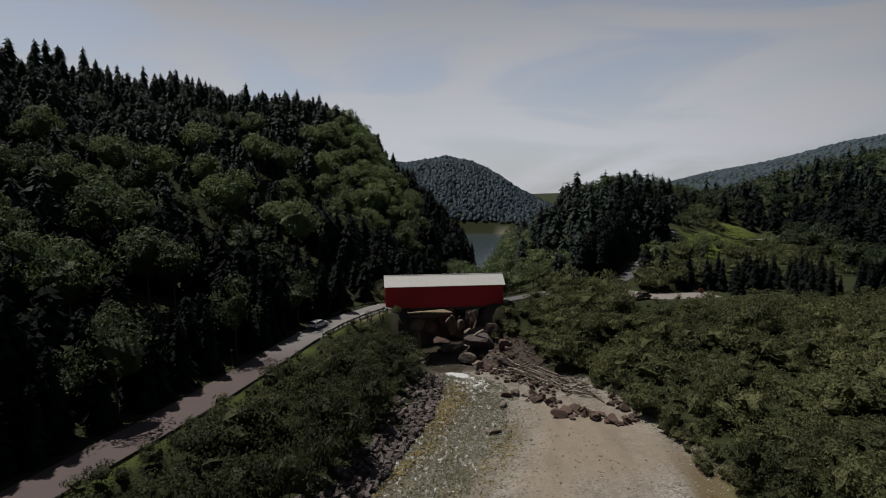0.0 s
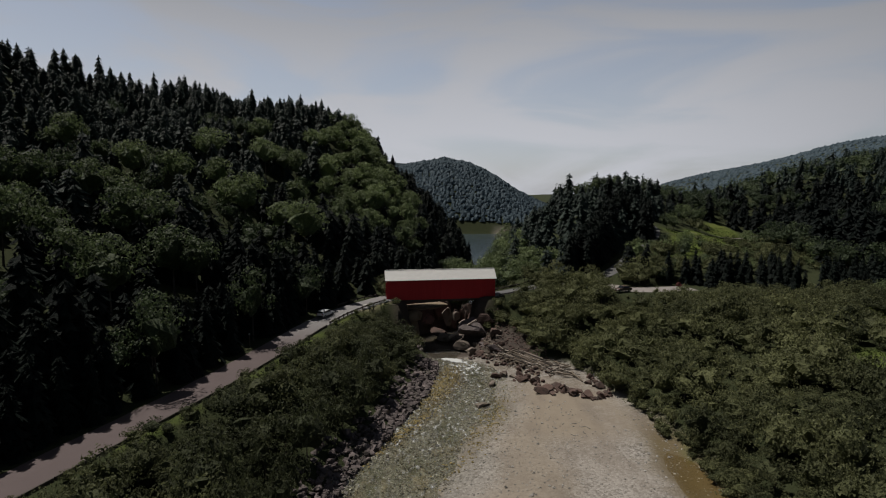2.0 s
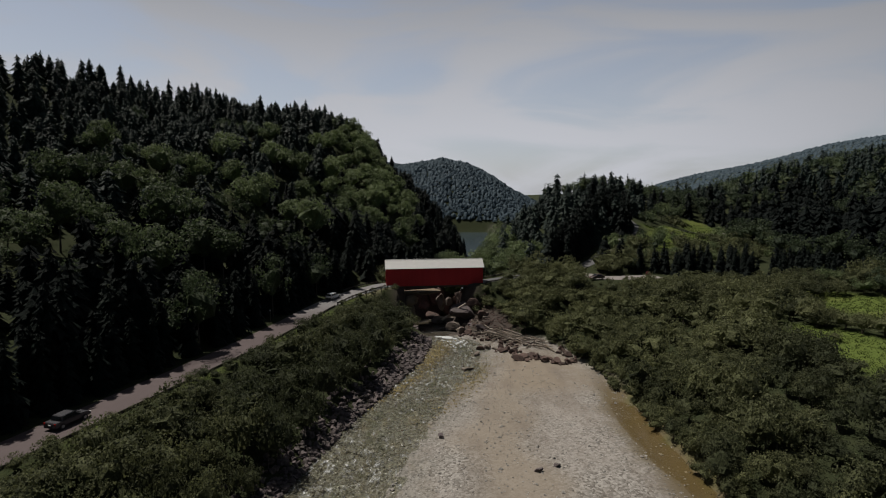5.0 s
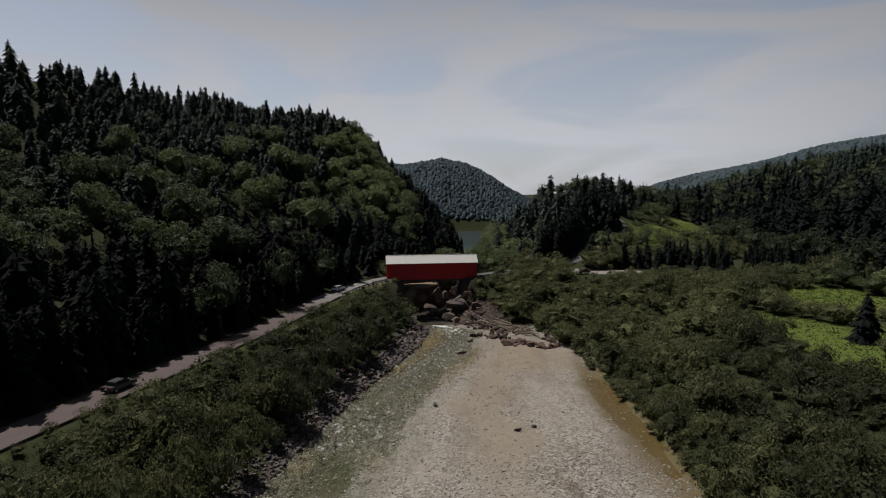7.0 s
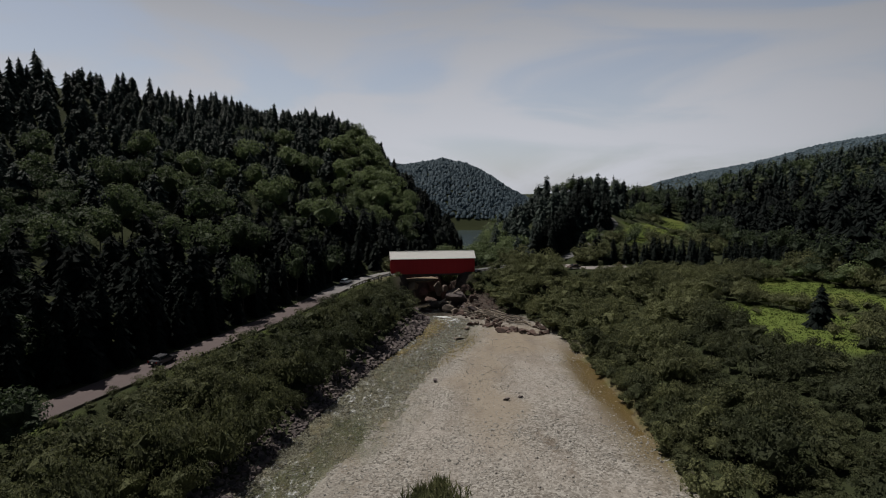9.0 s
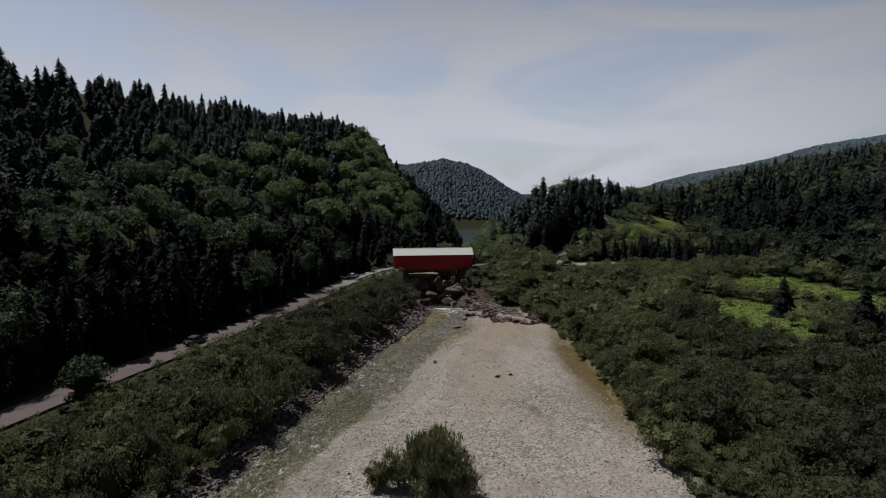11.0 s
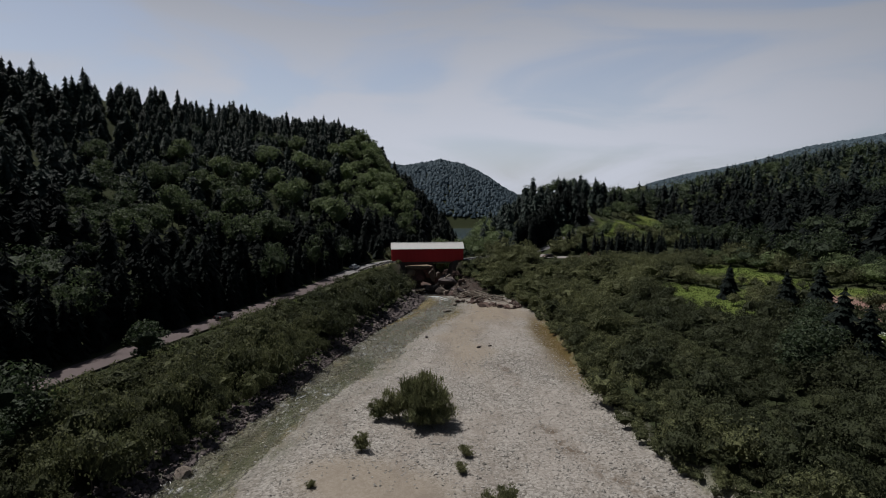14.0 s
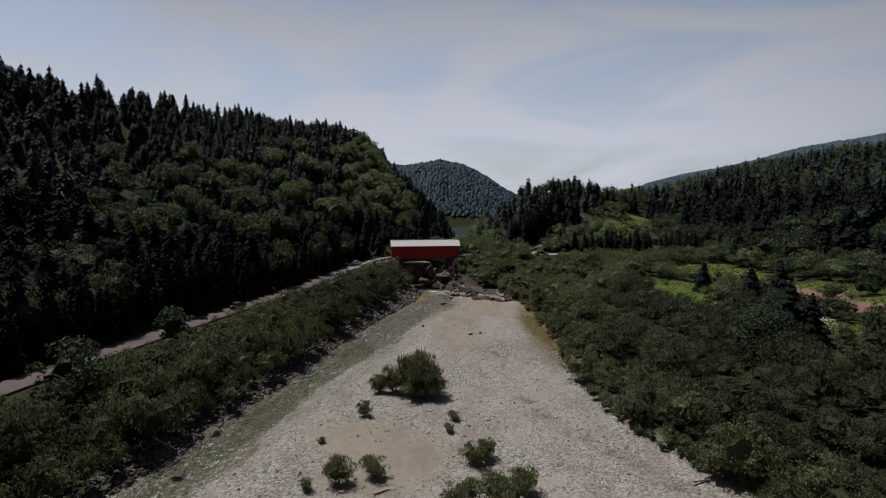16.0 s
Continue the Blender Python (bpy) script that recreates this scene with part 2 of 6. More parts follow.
def water_build(n, l):
    geo = n.new("ShaderNodeNewGeometry")
    ripple = noise_tex(n, l, 1.6, 4, 0.6, stretch=(1.3, 0.7, 1))
    swell = noise_tex(n, l, 0.35, 3, 0.5)
    b = n.new("ShaderNodeBump")
    b.inputs["Strength"].default_value, b.inputs["Distance"].default_value = 1.0, 0.40
    l.new(math_node(n, l, "ADD", ripple, swell), b.inputs["Height"])
    gl = n.new("ShaderNodeBsdfGlossy")
    gl.inputs["Roughness"].default_value = 0.2
    l.new(b.outputs[0], gl.inputs["Normal"])
    tr = n.new("ShaderNodeBsdfTransparent")
    tr.inputs["Color"].default_value = (0.87, 0.88, 0.80, 1)
    fr = n.new("ShaderNodeFresnel")
    fr.inputs["IOR"].default_value = 1.33
    l.new(b.outputs[0], fr.inputs["Normal"])
    w = n.new("ShaderNodeMixShader")
    l.new(fr.outputs[0], w.inputs[0]); l.new(tr.outputs[0], w.inputs[1]); l.new(gl.outputs[0], w.inputs[2])
    foam = n.new("ShaderNodeBsdfDiffuse")
    foam.inputs["Color"].default_value = (0.62, 0.64, 0.64, 1)
    froth = noise_tex(n, l, 0.9, 9, 0.76, stretch=(1.5, 0.7, 1))
    k = math_node(n, l, "ADD", math_node(n, l, "MULTIPLY", attribute(n, "foam"), 0.5), froth)
    f = n.new("ShaderNodeMixShader")
    l.new(math_node(n, l, "MULTIPLY", steps(n, l, k, 0.66, 0.86), 0.6), f.inputs[0])
    l.new(w.outputs[0], f.inputs[1]); l.new(foam.outputs[0], f.inputs[2])
    return f.outputs[0]


WATER = material("clear_river_water", water_build)


def still_water_build(n, l):
    ripples = noise_tex(n, l, 1.1, 3, 0.5)
    b = n.new("ShaderNodeBump")
    b.inputs["Strength"].default_value, b.inputs["Distance"].default_value = 0.3, 0.1
    l.new(ripples, b.inputs["Height"])
    gl = n.new("ShaderNodeBsdfGlossy")
    gl.inputs["Roughness"].default_value = 0.15
    l.new(b.outputs[0], gl.inputs["Normal"])
    tr = n.new("ShaderNodeBsdfTransparent")
    tr.inputs["Color"].default_value = (0.88, 0.84, 0.72, 1)
    fr = n.new("ShaderNodeFresnel")
    fr.inputs["IOR"].default_value = 1.18
    l.new(b.outputs[0], fr.inputs["Normal"])
    w = n.new("ShaderNodeMixShader")
    l.new(fr.outputs[0], w.inputs[0]); l.new(tr.outputs[0], w.inputs[1]); l.new(gl.outputs[0], w.inputs[2])
    return w.outputs[0]


STILL_WATER = material("brown_still_water", still_water_build)


def sea_build(n, l):
    r = noise_tex(n, l, 0.25, 5, 0.6)
    return surface(n, l, (0.03, 0.045, 0.055), 0.16, r, 0.35, 0.5, spec=0.5)


SEA = material("bay_water", sea_build)


def asphalt_build(n, l):
    f, g = noise_tex(n, l, 8, 5, 0.7), noise_tex(n, l, 0.25, 4, 0.6)
    c = mix(n, l, g, (0.055, 0.040, 0.040), (0.084, 0.063, 0.063))
    geo, axis = n.new("ShaderNodeNewGeometry"), n.new("ShaderNodeSeparateXYZ")
    l.new(geo.outputs["Position"], axis.inputs[0])
    c = mix(n, l, steps(n, l, axis.outputs["Y"], 78, 100), c, mix(n, l, g, (0.12, 0.116, 0.116), (0.175, 0.17, 0.17)))   # newer grey surfacing before the bridge
    c = mix(n, l, math_node(n, l, "MULTIPLY", f, 0.35), c, (0.065, 0.055, 0.052))
    return surface(n, l, c, 0.85, f, 0.25, 0.02)


ASPHALT = material("worn_pinkish_asphalt", asphalt_build)


def gravel_road_build(n, l):
    f, g = noise_tex(n, l, 6, 5, 0.7), noise_tex(n, l, 0.3, 4, 0.6)
    c = mix(n, l, g, (0.155, 0.143, 0.136), (0.225, 0.207, 0.196))
    return surface(n, l, mix(n, l, math_node(n, l, "MULTIPLY", f, 0.3), c, (0.12, 0.10, 0.09)), 0.9, f, 0.3, 0.02)


def grey_road_build(n, l):
    f, g = noise_tex(n, l, 7, 5, 0.7), noise_tex(n, l, 0.2, 4, 0.6)
    c = mix(n, l, g, (0.062, 0.062, 0.066), (0.105, 0.103, 0.105))
    return surface(n, l, mix(n, l, math_node(n, l, "MULTIPLY", f, 0.3), c, (0.06, 0.06, 0.06)), 0.9, f, 0.2, 0.02)


GREY_ROAD = material("grey_asphalt", grey_road_build)
GRAVEL_ROAD = material("pale_gravel_road", gravel_road_build)


def red_boards_build(n, l):
    tex = n.new("ShaderNodeTexCoord")
    board = noise_tex(n, l, 1.0, 2, 0.5, tex.outputs["Object"], (4.2, 0.2, 0.05))
    grain = noise_tex(n, l, 6.0, 5, 0.6, tex.outputs["Object"], (3, 3, 0.3))
    c = mix(n, l, board, (0.34, 0.016, 0.019), (0.47, 0.027, 0.031))
    c = mix(n, l, math_node(n, l, "MULTIPLY", grain, 0.4), c, (0.20, 0.018, 0.02))
    return surface(n, l, c, 0.7, grain, 0.3, 0.02)


RED_BOARDS = material("red_painted_boards", red_boards_build)


def roof_build(n, l):
    tex = n.new("ShaderNodeTexCoord")
    g = noise_tex(n, l, 0.8, 5, 0.6, tex.outputs["Object"], (1, 2, 2))
    f = noise_tex(n, l, 5, 4, 0.7, tex.outputs["Object"], (3, 0.4, 0.4))
    c = mix(n, l, g, (0.42, 0.42, 0.41), (0.56, 0.56, 0.54))
    c = mix(n, l, math_node(n, l, "MULTIPLY", f, 0.3), c, (0.28, 0.28, 0.26))
    return surface(n, l, c, 0.6, f, 0.2, 0.03)


ROOFING = material("pale_grey_shingles", roof_build)


def plain(name, colour, rough, metal=0.0, spot=0.25, scale=3.0):
    def build(n, l):
        g = noise_tex(n, l, scale, 5, 0.6)
        return surface(n, l, mix(n, l, math_node(n, l, "MULTIPLY", g, spot * 2), colour, tuple(v * 0.55 for v in colour)), rough, g, 0.15, 0.02, metal, 0.4)
    return material(name, build)


TIMBER = plain("weathered_timber", (0.155, 0.125, 0.095), 0.9, spot=0.4, scale=5)
DRIFTWOOD = plain("bleached_driftwood", (0.36, 0.31, 0.26), 0.9, spot=0.4, scale=4)
CONCRETE = plain("stained_concrete", (0.30, 0.285, 0.265), 0.9, spot=0.35, scale=0.8)
STEEL = plain("galvanised_steel", (0.42, 0.43, 0.44), 0.45, 0.7)
DARK_WOOD = plain("dark_treated_wood", (0.06, 0.05, 0.042), 0.9, spot=0.4)
WHITE_CAR = plain("white_car_paint", (0.72, 0.72, 0.73), 0.25, spot=0.04)
DARK_CAR = plain("dark_grey_car_paint", (0.05, 0.05, 0.055), 0.25, spot=0.05)
BROWN_CAR = plain("bronze_car_paint", (0.10, 0.07, 0.06), 0.25, spot=0.05)
GLASS = plain("dark_car_glass", (0.01, 0.012, 0.014), 0.06, spot=0.02)
RUBBER = plain("tyre_rubber", (0.02, 0.02, 0.02), 0.85, spot=0.1)
TAIL_RED = plain("red_lamp_lens", (0.30, 0.015, 0.012), 0.2, spot=0.05)
LAMP_WHITE = plain("clear_lamp_lens", (0.6, 0.6, 0.58), 0.15, spot=0.05)
PAINT_WHITE = plain("white_paint", (0.7, 0.7, 0.68), 0.6, spot=0.2)


# ---- the lie of the land ----
def line(v, *pairs):
    return np.interp(v, [p[0] for p in pairs], [p[1] for p in pairs])


def smooth(v, a, b):
    k = np.clip((np.asarray(v, float) - a) / (b - a), 0, 1)
    return k * k * (3 - 2 * k)


def ripple(x, y, size, seed=0.0):
    """Soft unevenness in -1 to 1, summed from turned waves."""
    out = 0.0
    for i in range(6):
        a = 2.4 * i + seed
        out = out + np.sin((x * math.cos(a) + y * math.sin(a)) / size * (1 + 0.23 * i) + 3.1 * a + 0.8 * np.sin((x * math.sin(a) - y * math.cos(a)) / size * 0.7 + a))
    return out / 4.0


def bed(y):
    return line(y, (-400, 6), (-30, 1.2), (80, 0.0), (95, -0.2), (103, -0.7), (108, -1.9), (125, -2.4), (200, -4.6), (260, -6), (1000, -12))


def toe_left(y):
    return line(y, (-400, -140), (-100, -52), (-33, -31), (-15, -26.7), (0, -23), (24, -18.4), (36, -15.8), (55, -10.8), (68, -6.8), (80, -3), (92, -1.2), (106, -1.5), (112, -6), (117, -9), (126, -10), (133, -3), (140, 3), (150, 6), (165, 8), (200, 11), (260, 18), (300, 20), (340, 0), (420, -60), (600, -200))


def bar_right(y):
    return line(y, (-400, 60), (-100, 60), (-35, 41.5), (-27, 38.3), (-17, 35.2), (-3, 33.3), (10, 33), (31, 34.5), (54, 35), (71, 33.8), (80, 32), (90, 30.4), (97, 26), (102, 17), (108, 8), (125, 8), (132, 10), (140, 13), (150, 15), (165, 17), (200, 21), (240, 26), (300, 42), (400, 75), (600, 95), (900, 300))


def water_right(y):
    return line(y, (-400, -110), (-100, -38), (-34, -20.6), (-25, -19.3), (-15, -17.2), (0, -14.2), (11, -10.5), (19, -7.3), (30, -4.3), (44, 0), (60, 4.2), (69, 7.6), (80, 10.6), (90, 12.8), (96, 12), (103, 5.5), (107, 4), (125, 4), (132, 7), (140, 11), (150, 13.5), (165, 16), (200, 20.5), (240, 25))


ROAD_EDGE = ((-400, -165), (-140, -88), (-60, -65), (-21, -53.7), (-5, -49.4), (6, -46.4), (17, -43.9), (42, -37.0), (54, -33.4), (65, -30.5), (80, -27.4), (96, -23.8), (106, -20.3), (112, -17.5), (119, -13.5))
ROAD_PATH = [(-58.5, -33), (-52.6, -5.8), (-47.2, 16), (-40.2, 41), (-33.6, 64), (-30.4, 79), (-27.0, 94), (-23.5, 104.5), (-19.6, 112.0), (-15.6, 117.4), (-12.6, 119.6)]
ROAD_PATH = [(-168, -400), (-91, -140), (-68, -60)] + ROAD_PATH


def road_z(y):
    return line(y, (-400, 9.0), (-40, 8.0), (40, 8.0), (80, 8.3), (105, 9.3), (117, 9.9), (125, 10.1))


ROAD_2_PATH = [(13.5, 123.4), (19, 127.5), (25, 132.5), (33, 137), (42, 139.5), (49, 143), (55, 150), (68.5, 168), (84, 189), (86, 202), (78, 222), (66, 250), (60, 290)]
PAD_PATH = [(44, 139), (49, 131), (52, 127), (60, 128), (69, 130)]
TRACK_PATH = [(98, 202), (111, 205.5), (133, 216), (155, 228)]


def near(x, y, path):
    """Distance to a line of points, and how far along it (0 to 1)."""
    best, along = np.full(np.shape(x), 1e9), np.zeros(np.shape(x))
    pts = np.array(path, float)
    cum = np.concatenate([[0], np.cumsum(np.hypot(*np.diff(pts, axis=0).T))])
    for i in range(len(pts) - 1):
        a, d = pts[i], pts[i + 1] - pts[i]
        k = np.clip(((x - a[0]) * d[0] + (y - a[1]) * d[1]) / (d @ d), 0, 1)
        r = np.hypot(x - a[0] - k * d[0], y - a[1] - k * d[1])
        along = np.where(r < best, (cum[i] + k * (cum[i + 1] - cum[i])) / cum[-1], along)
        best = np.minimum(best, r)
    return best, along


def hill_line(y):
    e = line(y, *ROAD_EDGE) - 8.0
    far = line(y, (100, -31), (112, -26.5), (119, -22), (130, -15), (150, -7.5), (170, -4), (200, 6), (260, 18), (300, 20), (340, 4), (420, -60), (600, -200), (900, -400))
    return np.where(y < 100, e, far)


def base_ground(x, y):
    b = bed(y)
    tl, br, wr = toe_left(y), bar_right(y), water_right(y)
    # gravel bar and channel
    mid = np.clip((x - tl) / np.maximum(wr - tl, 1), 0, 1)
    channel = b - 0.34 * np.sin(mid * math.pi) ** 0.7
    bar = b + 0.55 * smooth(x - wr, 0, 9) + 0.10 * ripple(x, y, 3.0) + 0.12 * ripple(x, y, 9.0, 2.0)
    pool = np.exp(-(((x - 32.4 + 0.02 * (y - 42) + 0.5 * ripple(x, y, 3.0, 4.0)) / 3.0) ** 2 + ((y - 41) / 19.0) ** 4))
    rill = np.exp(-((x - line(y, (-60, 43), (-35, 35.6), (-24.5, 29.6), (-17.5, 25.2), (-9, 21.8), (10, 20))) / 2.2) ** 2) * (1 - smooth(y, -12, 6))
    bar = bar - (0.62 + 0.16 * ripple(x, y, 1.7, 3.0)) * pool - 0.38 * rill
    wr = wr + 0.9 * ripple(x, y, 5.0, 6.0) + 0.5 * ripple(x, y, 2.2, 1.5)
    low = np.where(x < wr, channel + 0.10 * ripple(x, y, 1.9), bar)
    # left bank up to the road, and the hill beyond it
    zr = road_z(y)
    edge = line(y, *ROAD_EDGE)
    k = np.clip((tl - x) / np.maximum(tl - edge, 3), 0, 1)
    bank = b + (zr - b) * np.interp(k, (0, 0.12, 0.3, 0.6, 0.9, 1), (0, 0.16, 0.34, 0.6, 0.93, 0.99)) + 0.25 * ripple(x, y, 4.0) * np.sin(k * math.pi)
    d = hill_line(y) - x
    foot = np.where(y < 112, zr, line(y, (112, 9.8), (119, 9.5), (150, 8.0), (175, 1), (200, -3), (600, -6)))
    gentle = np.interp(d, (0, 3, 30, 60, 90, 115, 140, 170, 260, 600), (0, 0.8, 12.5, 26, 38, 51, 68, 78, 78, 68))
    steep = np.interp(d, (0, 10, 20, 40, 60, 80, 100, 115, 135, 170, 260, 600), (0, 12, 24, 47, 68, 81.5, 80, 80, 86.5, 87, 80, 66))
    turn = smooth(y, 110, 260)
    fade = 1 - smooth(y, 330, 520)
    hill = foot + ((1 - turn) * gentle + turn * steep - 4.5 * smooth(d, 12, 45) + 2.6 * smooth(d, 62, 95)) * fade + np.clip(d / 25, 0, 1) * 1.6 * ripple(x, y, 13.0, 1.0)
    hill = hill + 5.0 * np.exp(-((x + 137) / 22) ** 2 - ((y - 190) / 20) ** 2) - 5.0 * np.exp(-((x + 160) / 18) ** 2 - ((y - 143) / 14) ** 2)
    gorge_wall = b + (foot - b) * smooth(tl - x, 0, 4)
    left = np.where(d > 0, hill, np.where(y < 112, np.where(x < edge, zr, bank), gorge_wall))
    # right bank, flats, knoll and far hill
    v = x - br
    flats = np.interp(v, (0, 2, 10, 28, 45, 80, 120, 200, 400), (0.55, 1.3, 2.6, 6.0, 8.0, 10.8, 13.8, 16, 20))
    lip = np.interp(v, (0, 3, 7, 14, 40, 60, 120, 200, 400), (0, 5, 9.5, 12.2, 12.8, 13.2, 16, 18, 22))
    s = smooth(y, 100, 127)
    shore = 1 - smooth(y, 230, 420) * (1 - smooth(v, 60, 200))
    b = np.maximum(b, -2.4) * shore + b * (1 - shore)
    right = b + ((1 - s) * flats + s * lip) * shore + 0.35 * ripple(x, y, 6.0, 3.0) * np.clip(v / 8, 0, 1)
    right = right + 22 * smooth(y, 205, 300) * smooth(v, 15, 70) * (1 - smooth(y, 420, 700))
    right = right + 20.5 * smooth(v, 0, 34) * np.exp(-(((x - 72) / 45) ** 2 + ((y - 240) / 65) ** 2))
    e = x - line(y, (-400, 130), (0, 126), (50, 126), (100, 119), (150, 122), (200, 138), (260, 160), (400, 190))
    right = right + np.interp(e, (0, 40, 120, 232, 480, 900, 2000), (0, 8, 21, 41, 103, 170, 185)) * (1 - 0.8 * smooth(y, 800, 1800)) * (1 + 0.05 * ripple(x, y, 60.0))
    z = np.where(x < tl, left, np.where(x > br, right, low))
    # headland across the bay
    head = line(x, (-700, 112), (-100, 94), (-50, 87), (5, 96), (40, 89), (75, 72), (99, 54), (140, 34), (175, 10), (205, -4)) * np.interp(np.abs(y - 720), (0, 50, 110, 165, 195), (1, 0.9, 0.62, 0.26, 0))
    return np.maximum(z, np.where((y > 500) & (x < 220), head - 9, -1e3))


ROAD_2_Z = [float(base_ground(np.array(float(px)), np.array(float(py)))) for px, py in ROAD_2_PATH]
ROAD_2_Z[:5] = [10.1, 10.2, 10.3, 10.5, 10.8]
TRACK_Z = [float(base_ground(np.array(float(px)), np.array(float(py)))) for px, py in TRACK_PATH]


def path_z(path, heights, along):
    pts = np.array(path, float)
    cum = np.concatenate([[0], np.cumsum(np.hypot(*np.diff(pts, axis=0).T))])
    return np.interp(along, cum / cum[-1], heights)


def ground_z(x, y):
    x, y = np.asarray(x, float), np.asarray(y, float)
    z = base_ground(x, y)
    r, a = near(x, y, ROAD_PATH)
    w = 1 - smooth(r, 3.6, 7.0)
    z = z + w * (road_z(y) - 0.06 - z) * np.where(y < 121, 1, 0)
    r, a = near(x, y, ROAD_2_PATH)
    z = z + (1 - smooth(r, 3.4, 8.0)) * (path_z(ROAD_2_PATH, ROAD_2_Z, a) - 0.06 - z)
    r, a = near(x, y, PAD_PATH)
    z = z + (1 - smooth(r, 4.2, 9.0)) * (10.6 - z)
    # craggy gorge sides under the bridge
    craggy = smooth(y, 102, 109) * (1 - smooth(y, 150, 165)) * (1 - smooth(np.abs(x - 1.5), 9, 15))
    z = z + craggy * (0.9 * ripple(x, y, 1.6, 4.0) + 0.7 * ripple(x, y, 0.8, 1.0)) * np.clip((z + 1.5) / 4, 0, 1) * np.clip((9.5 - z) / 2, 0, 1)
    return z


def gz(x, y):
    return float(ground_z(np.array(float(x)), np.array(float(y))))


def stretches(*parts):
    out = []
    for a, b, step in parts:
        out += list(np.arange(a, b, step))
    return np.array(out + [parts[-1][1]])


def grow(start, end, first, rate):
    out, v, s = [], start, first
    while v < end:
        out.append(v)
        v, s = v + s, s * rate
    return out + [end]


def mesh_from(name, verts, faces, mats, indices=None, smooth_faces=False, attributes=(), normals=None):
    """One mesh from arrays: faces is an (n, k) array; attributes are (name, values per point)."""
    me = bpy.data.meshes.new(name)
    verts, faces = np.asarray(verts, np.float32), np.asarray(faces, np.int32)
    me.vertices.add(len(verts))
    me.vertices.foreach_set("co", verts.ravel())
    me.loops.add(faces.size)
    me.loops.foreach_set("vertex_index", faces.ravel())
    me.polygons.add(len(faces))
    me.polygons.foreach_set("loop_start", np.arange(0, faces.size, faces.shape[1], dtype=np.int32))
    me.polygons.foreach_set("loop_total", np.full(len(faces), faces.shape[1], np.int32))
    if indices is not None:
        me.polygons.foreach_set("material_index", np.asarray(indices, np.int32))
    me.polygons.foreach_set("use_smooth", np.full(len(faces), smooth_faces))
    for m in mats:
        me.materials.append(m)
    for key, values in attributes:
        a = me.attributes.new(key, "FLOAT", "POINT")
        a.data.foreach_set("value", np.asarray(values, np.float32))
    if normals is not None:
        a = me.attributes.new("custom_normal", "FLOAT_VECTOR", "POINT")
        a.data.foreach_set("vector", np.asarray(normals, np.float32).ravel())
    me.update(calc_edges=True)
    return me


# ---- ground ----
def inside(x, y, cx, cy, rx, ry, turn=0.0, rough=0.25, soft=0.25):
    c, s = math.cos(radians(turn)), math.sin(radians(turn))
    u, v = ((x - cx) * c + (y - cy) * s) / rx, (-(x - cx) * s + (y - cy) * c) / ry
    return 1 - smooth(np.hypot(u, v) + rough * ripple(x, y, 5.0, cx), 1 - soft, 1 + soft)


MEADOWS = ((78.5, 59, 8.5, 22, -6), (102, 84, 10, 24, 12), (113, 46, 14, 8, -30), (85, 10.5, 5.5, 6.5, -35), (114, 197, 22, 13, 8), (86, 172, 6, 18, -30), (128, 226, 8, 13, -30), (98, 176, 10, 8, 0), (108, 27, 10, 5, 20), (89, 57, 7, 8, 0))
BARE = ((100, 38, 8, 15, -20), (103, 25, 6, 5, 0))


def meadow(x, y):
    m = 0
    for c in MEADOWS:
        m = np.maximum(m, inside(x, y, *c))
    return m


def bare(x, y):
    m = 0
    for c in BARE:
        m = np.maximum(m, inside(x, y, *c))
    return m


gx = np.unique(np.round(np.concatenate([-np.array(grow(262, 3000, 8, 1.16)), stretches((-260, -140, 6), (-140, -70, 2.5), (-70, 62, 1.2), (62, 140, 2.4), (140, 320, 6)), np.array(grow(326, 3400, 8, 1.14))]), 3))
gy = np.unique(np.round(np.concatenate([-np.array(grow(110, 1600, 6, 1.25)), stretches((-104, 100, 1.25), (100, 136, 0.8), (136, 138, 1.6), (138, 330, 2.6), (330, 560, 8)), np.array(grow(568, 4500, 9, 1.12))]), 3))
X, Y = np.meshgrid(gx, gy)
Z = ground_z(X, Y)
tl, br, wr = toe_left(Y), bar_right(Y), water_right(Y)
fine = ripple(X, Y, 2.2, 5.0)
gravel = np.maximum(inside(X, Y, -16.2, 111.8, 2.0, 6.0, -28, 0.1), 0) + smooth(X - tl + 1.2 * fine, -1.0, 0.8) * (1 - smooth(X - br + 1.0 * fine, 0.4, 2.2)) * (1 - smooth(Y, 108, 113))
beach = smooth(Y, 420, 470) * (1 - smooth(Z, -2.0, 1.5)) * smooth(X, 50, 62) * (1 - smooth(X, 92, 120))
wet = np.clip((1 - smooth(X - wr + 1.8 * fine + 2.2 * ripple(X, Y, 6.0, 9.0), -4.5, 6.0)), 0, 1)
RILL = ((-60, 43), (-35, 35.6), (-24.5, 29.6), (-17.5, 25.2), (-9, 21.8), (10, 20), (24, 17.8))
algae = np.clip(np.exp(-(((X + 1.2 * fine - 33.2) / 4.4) ** 2 + ((Y - 39) / 31) ** 4)) * 1.5 + 1.5 * inside(X, Y, 0.6, 87, 2.8, 11, -14, 0.35) + 0.4 * inside(X, Y, -4.6, 66, 1.6, 10, -28) + 0.4 * inside(X, Y, 8.0, 68, 2.4, 13, -20), 0, 1)
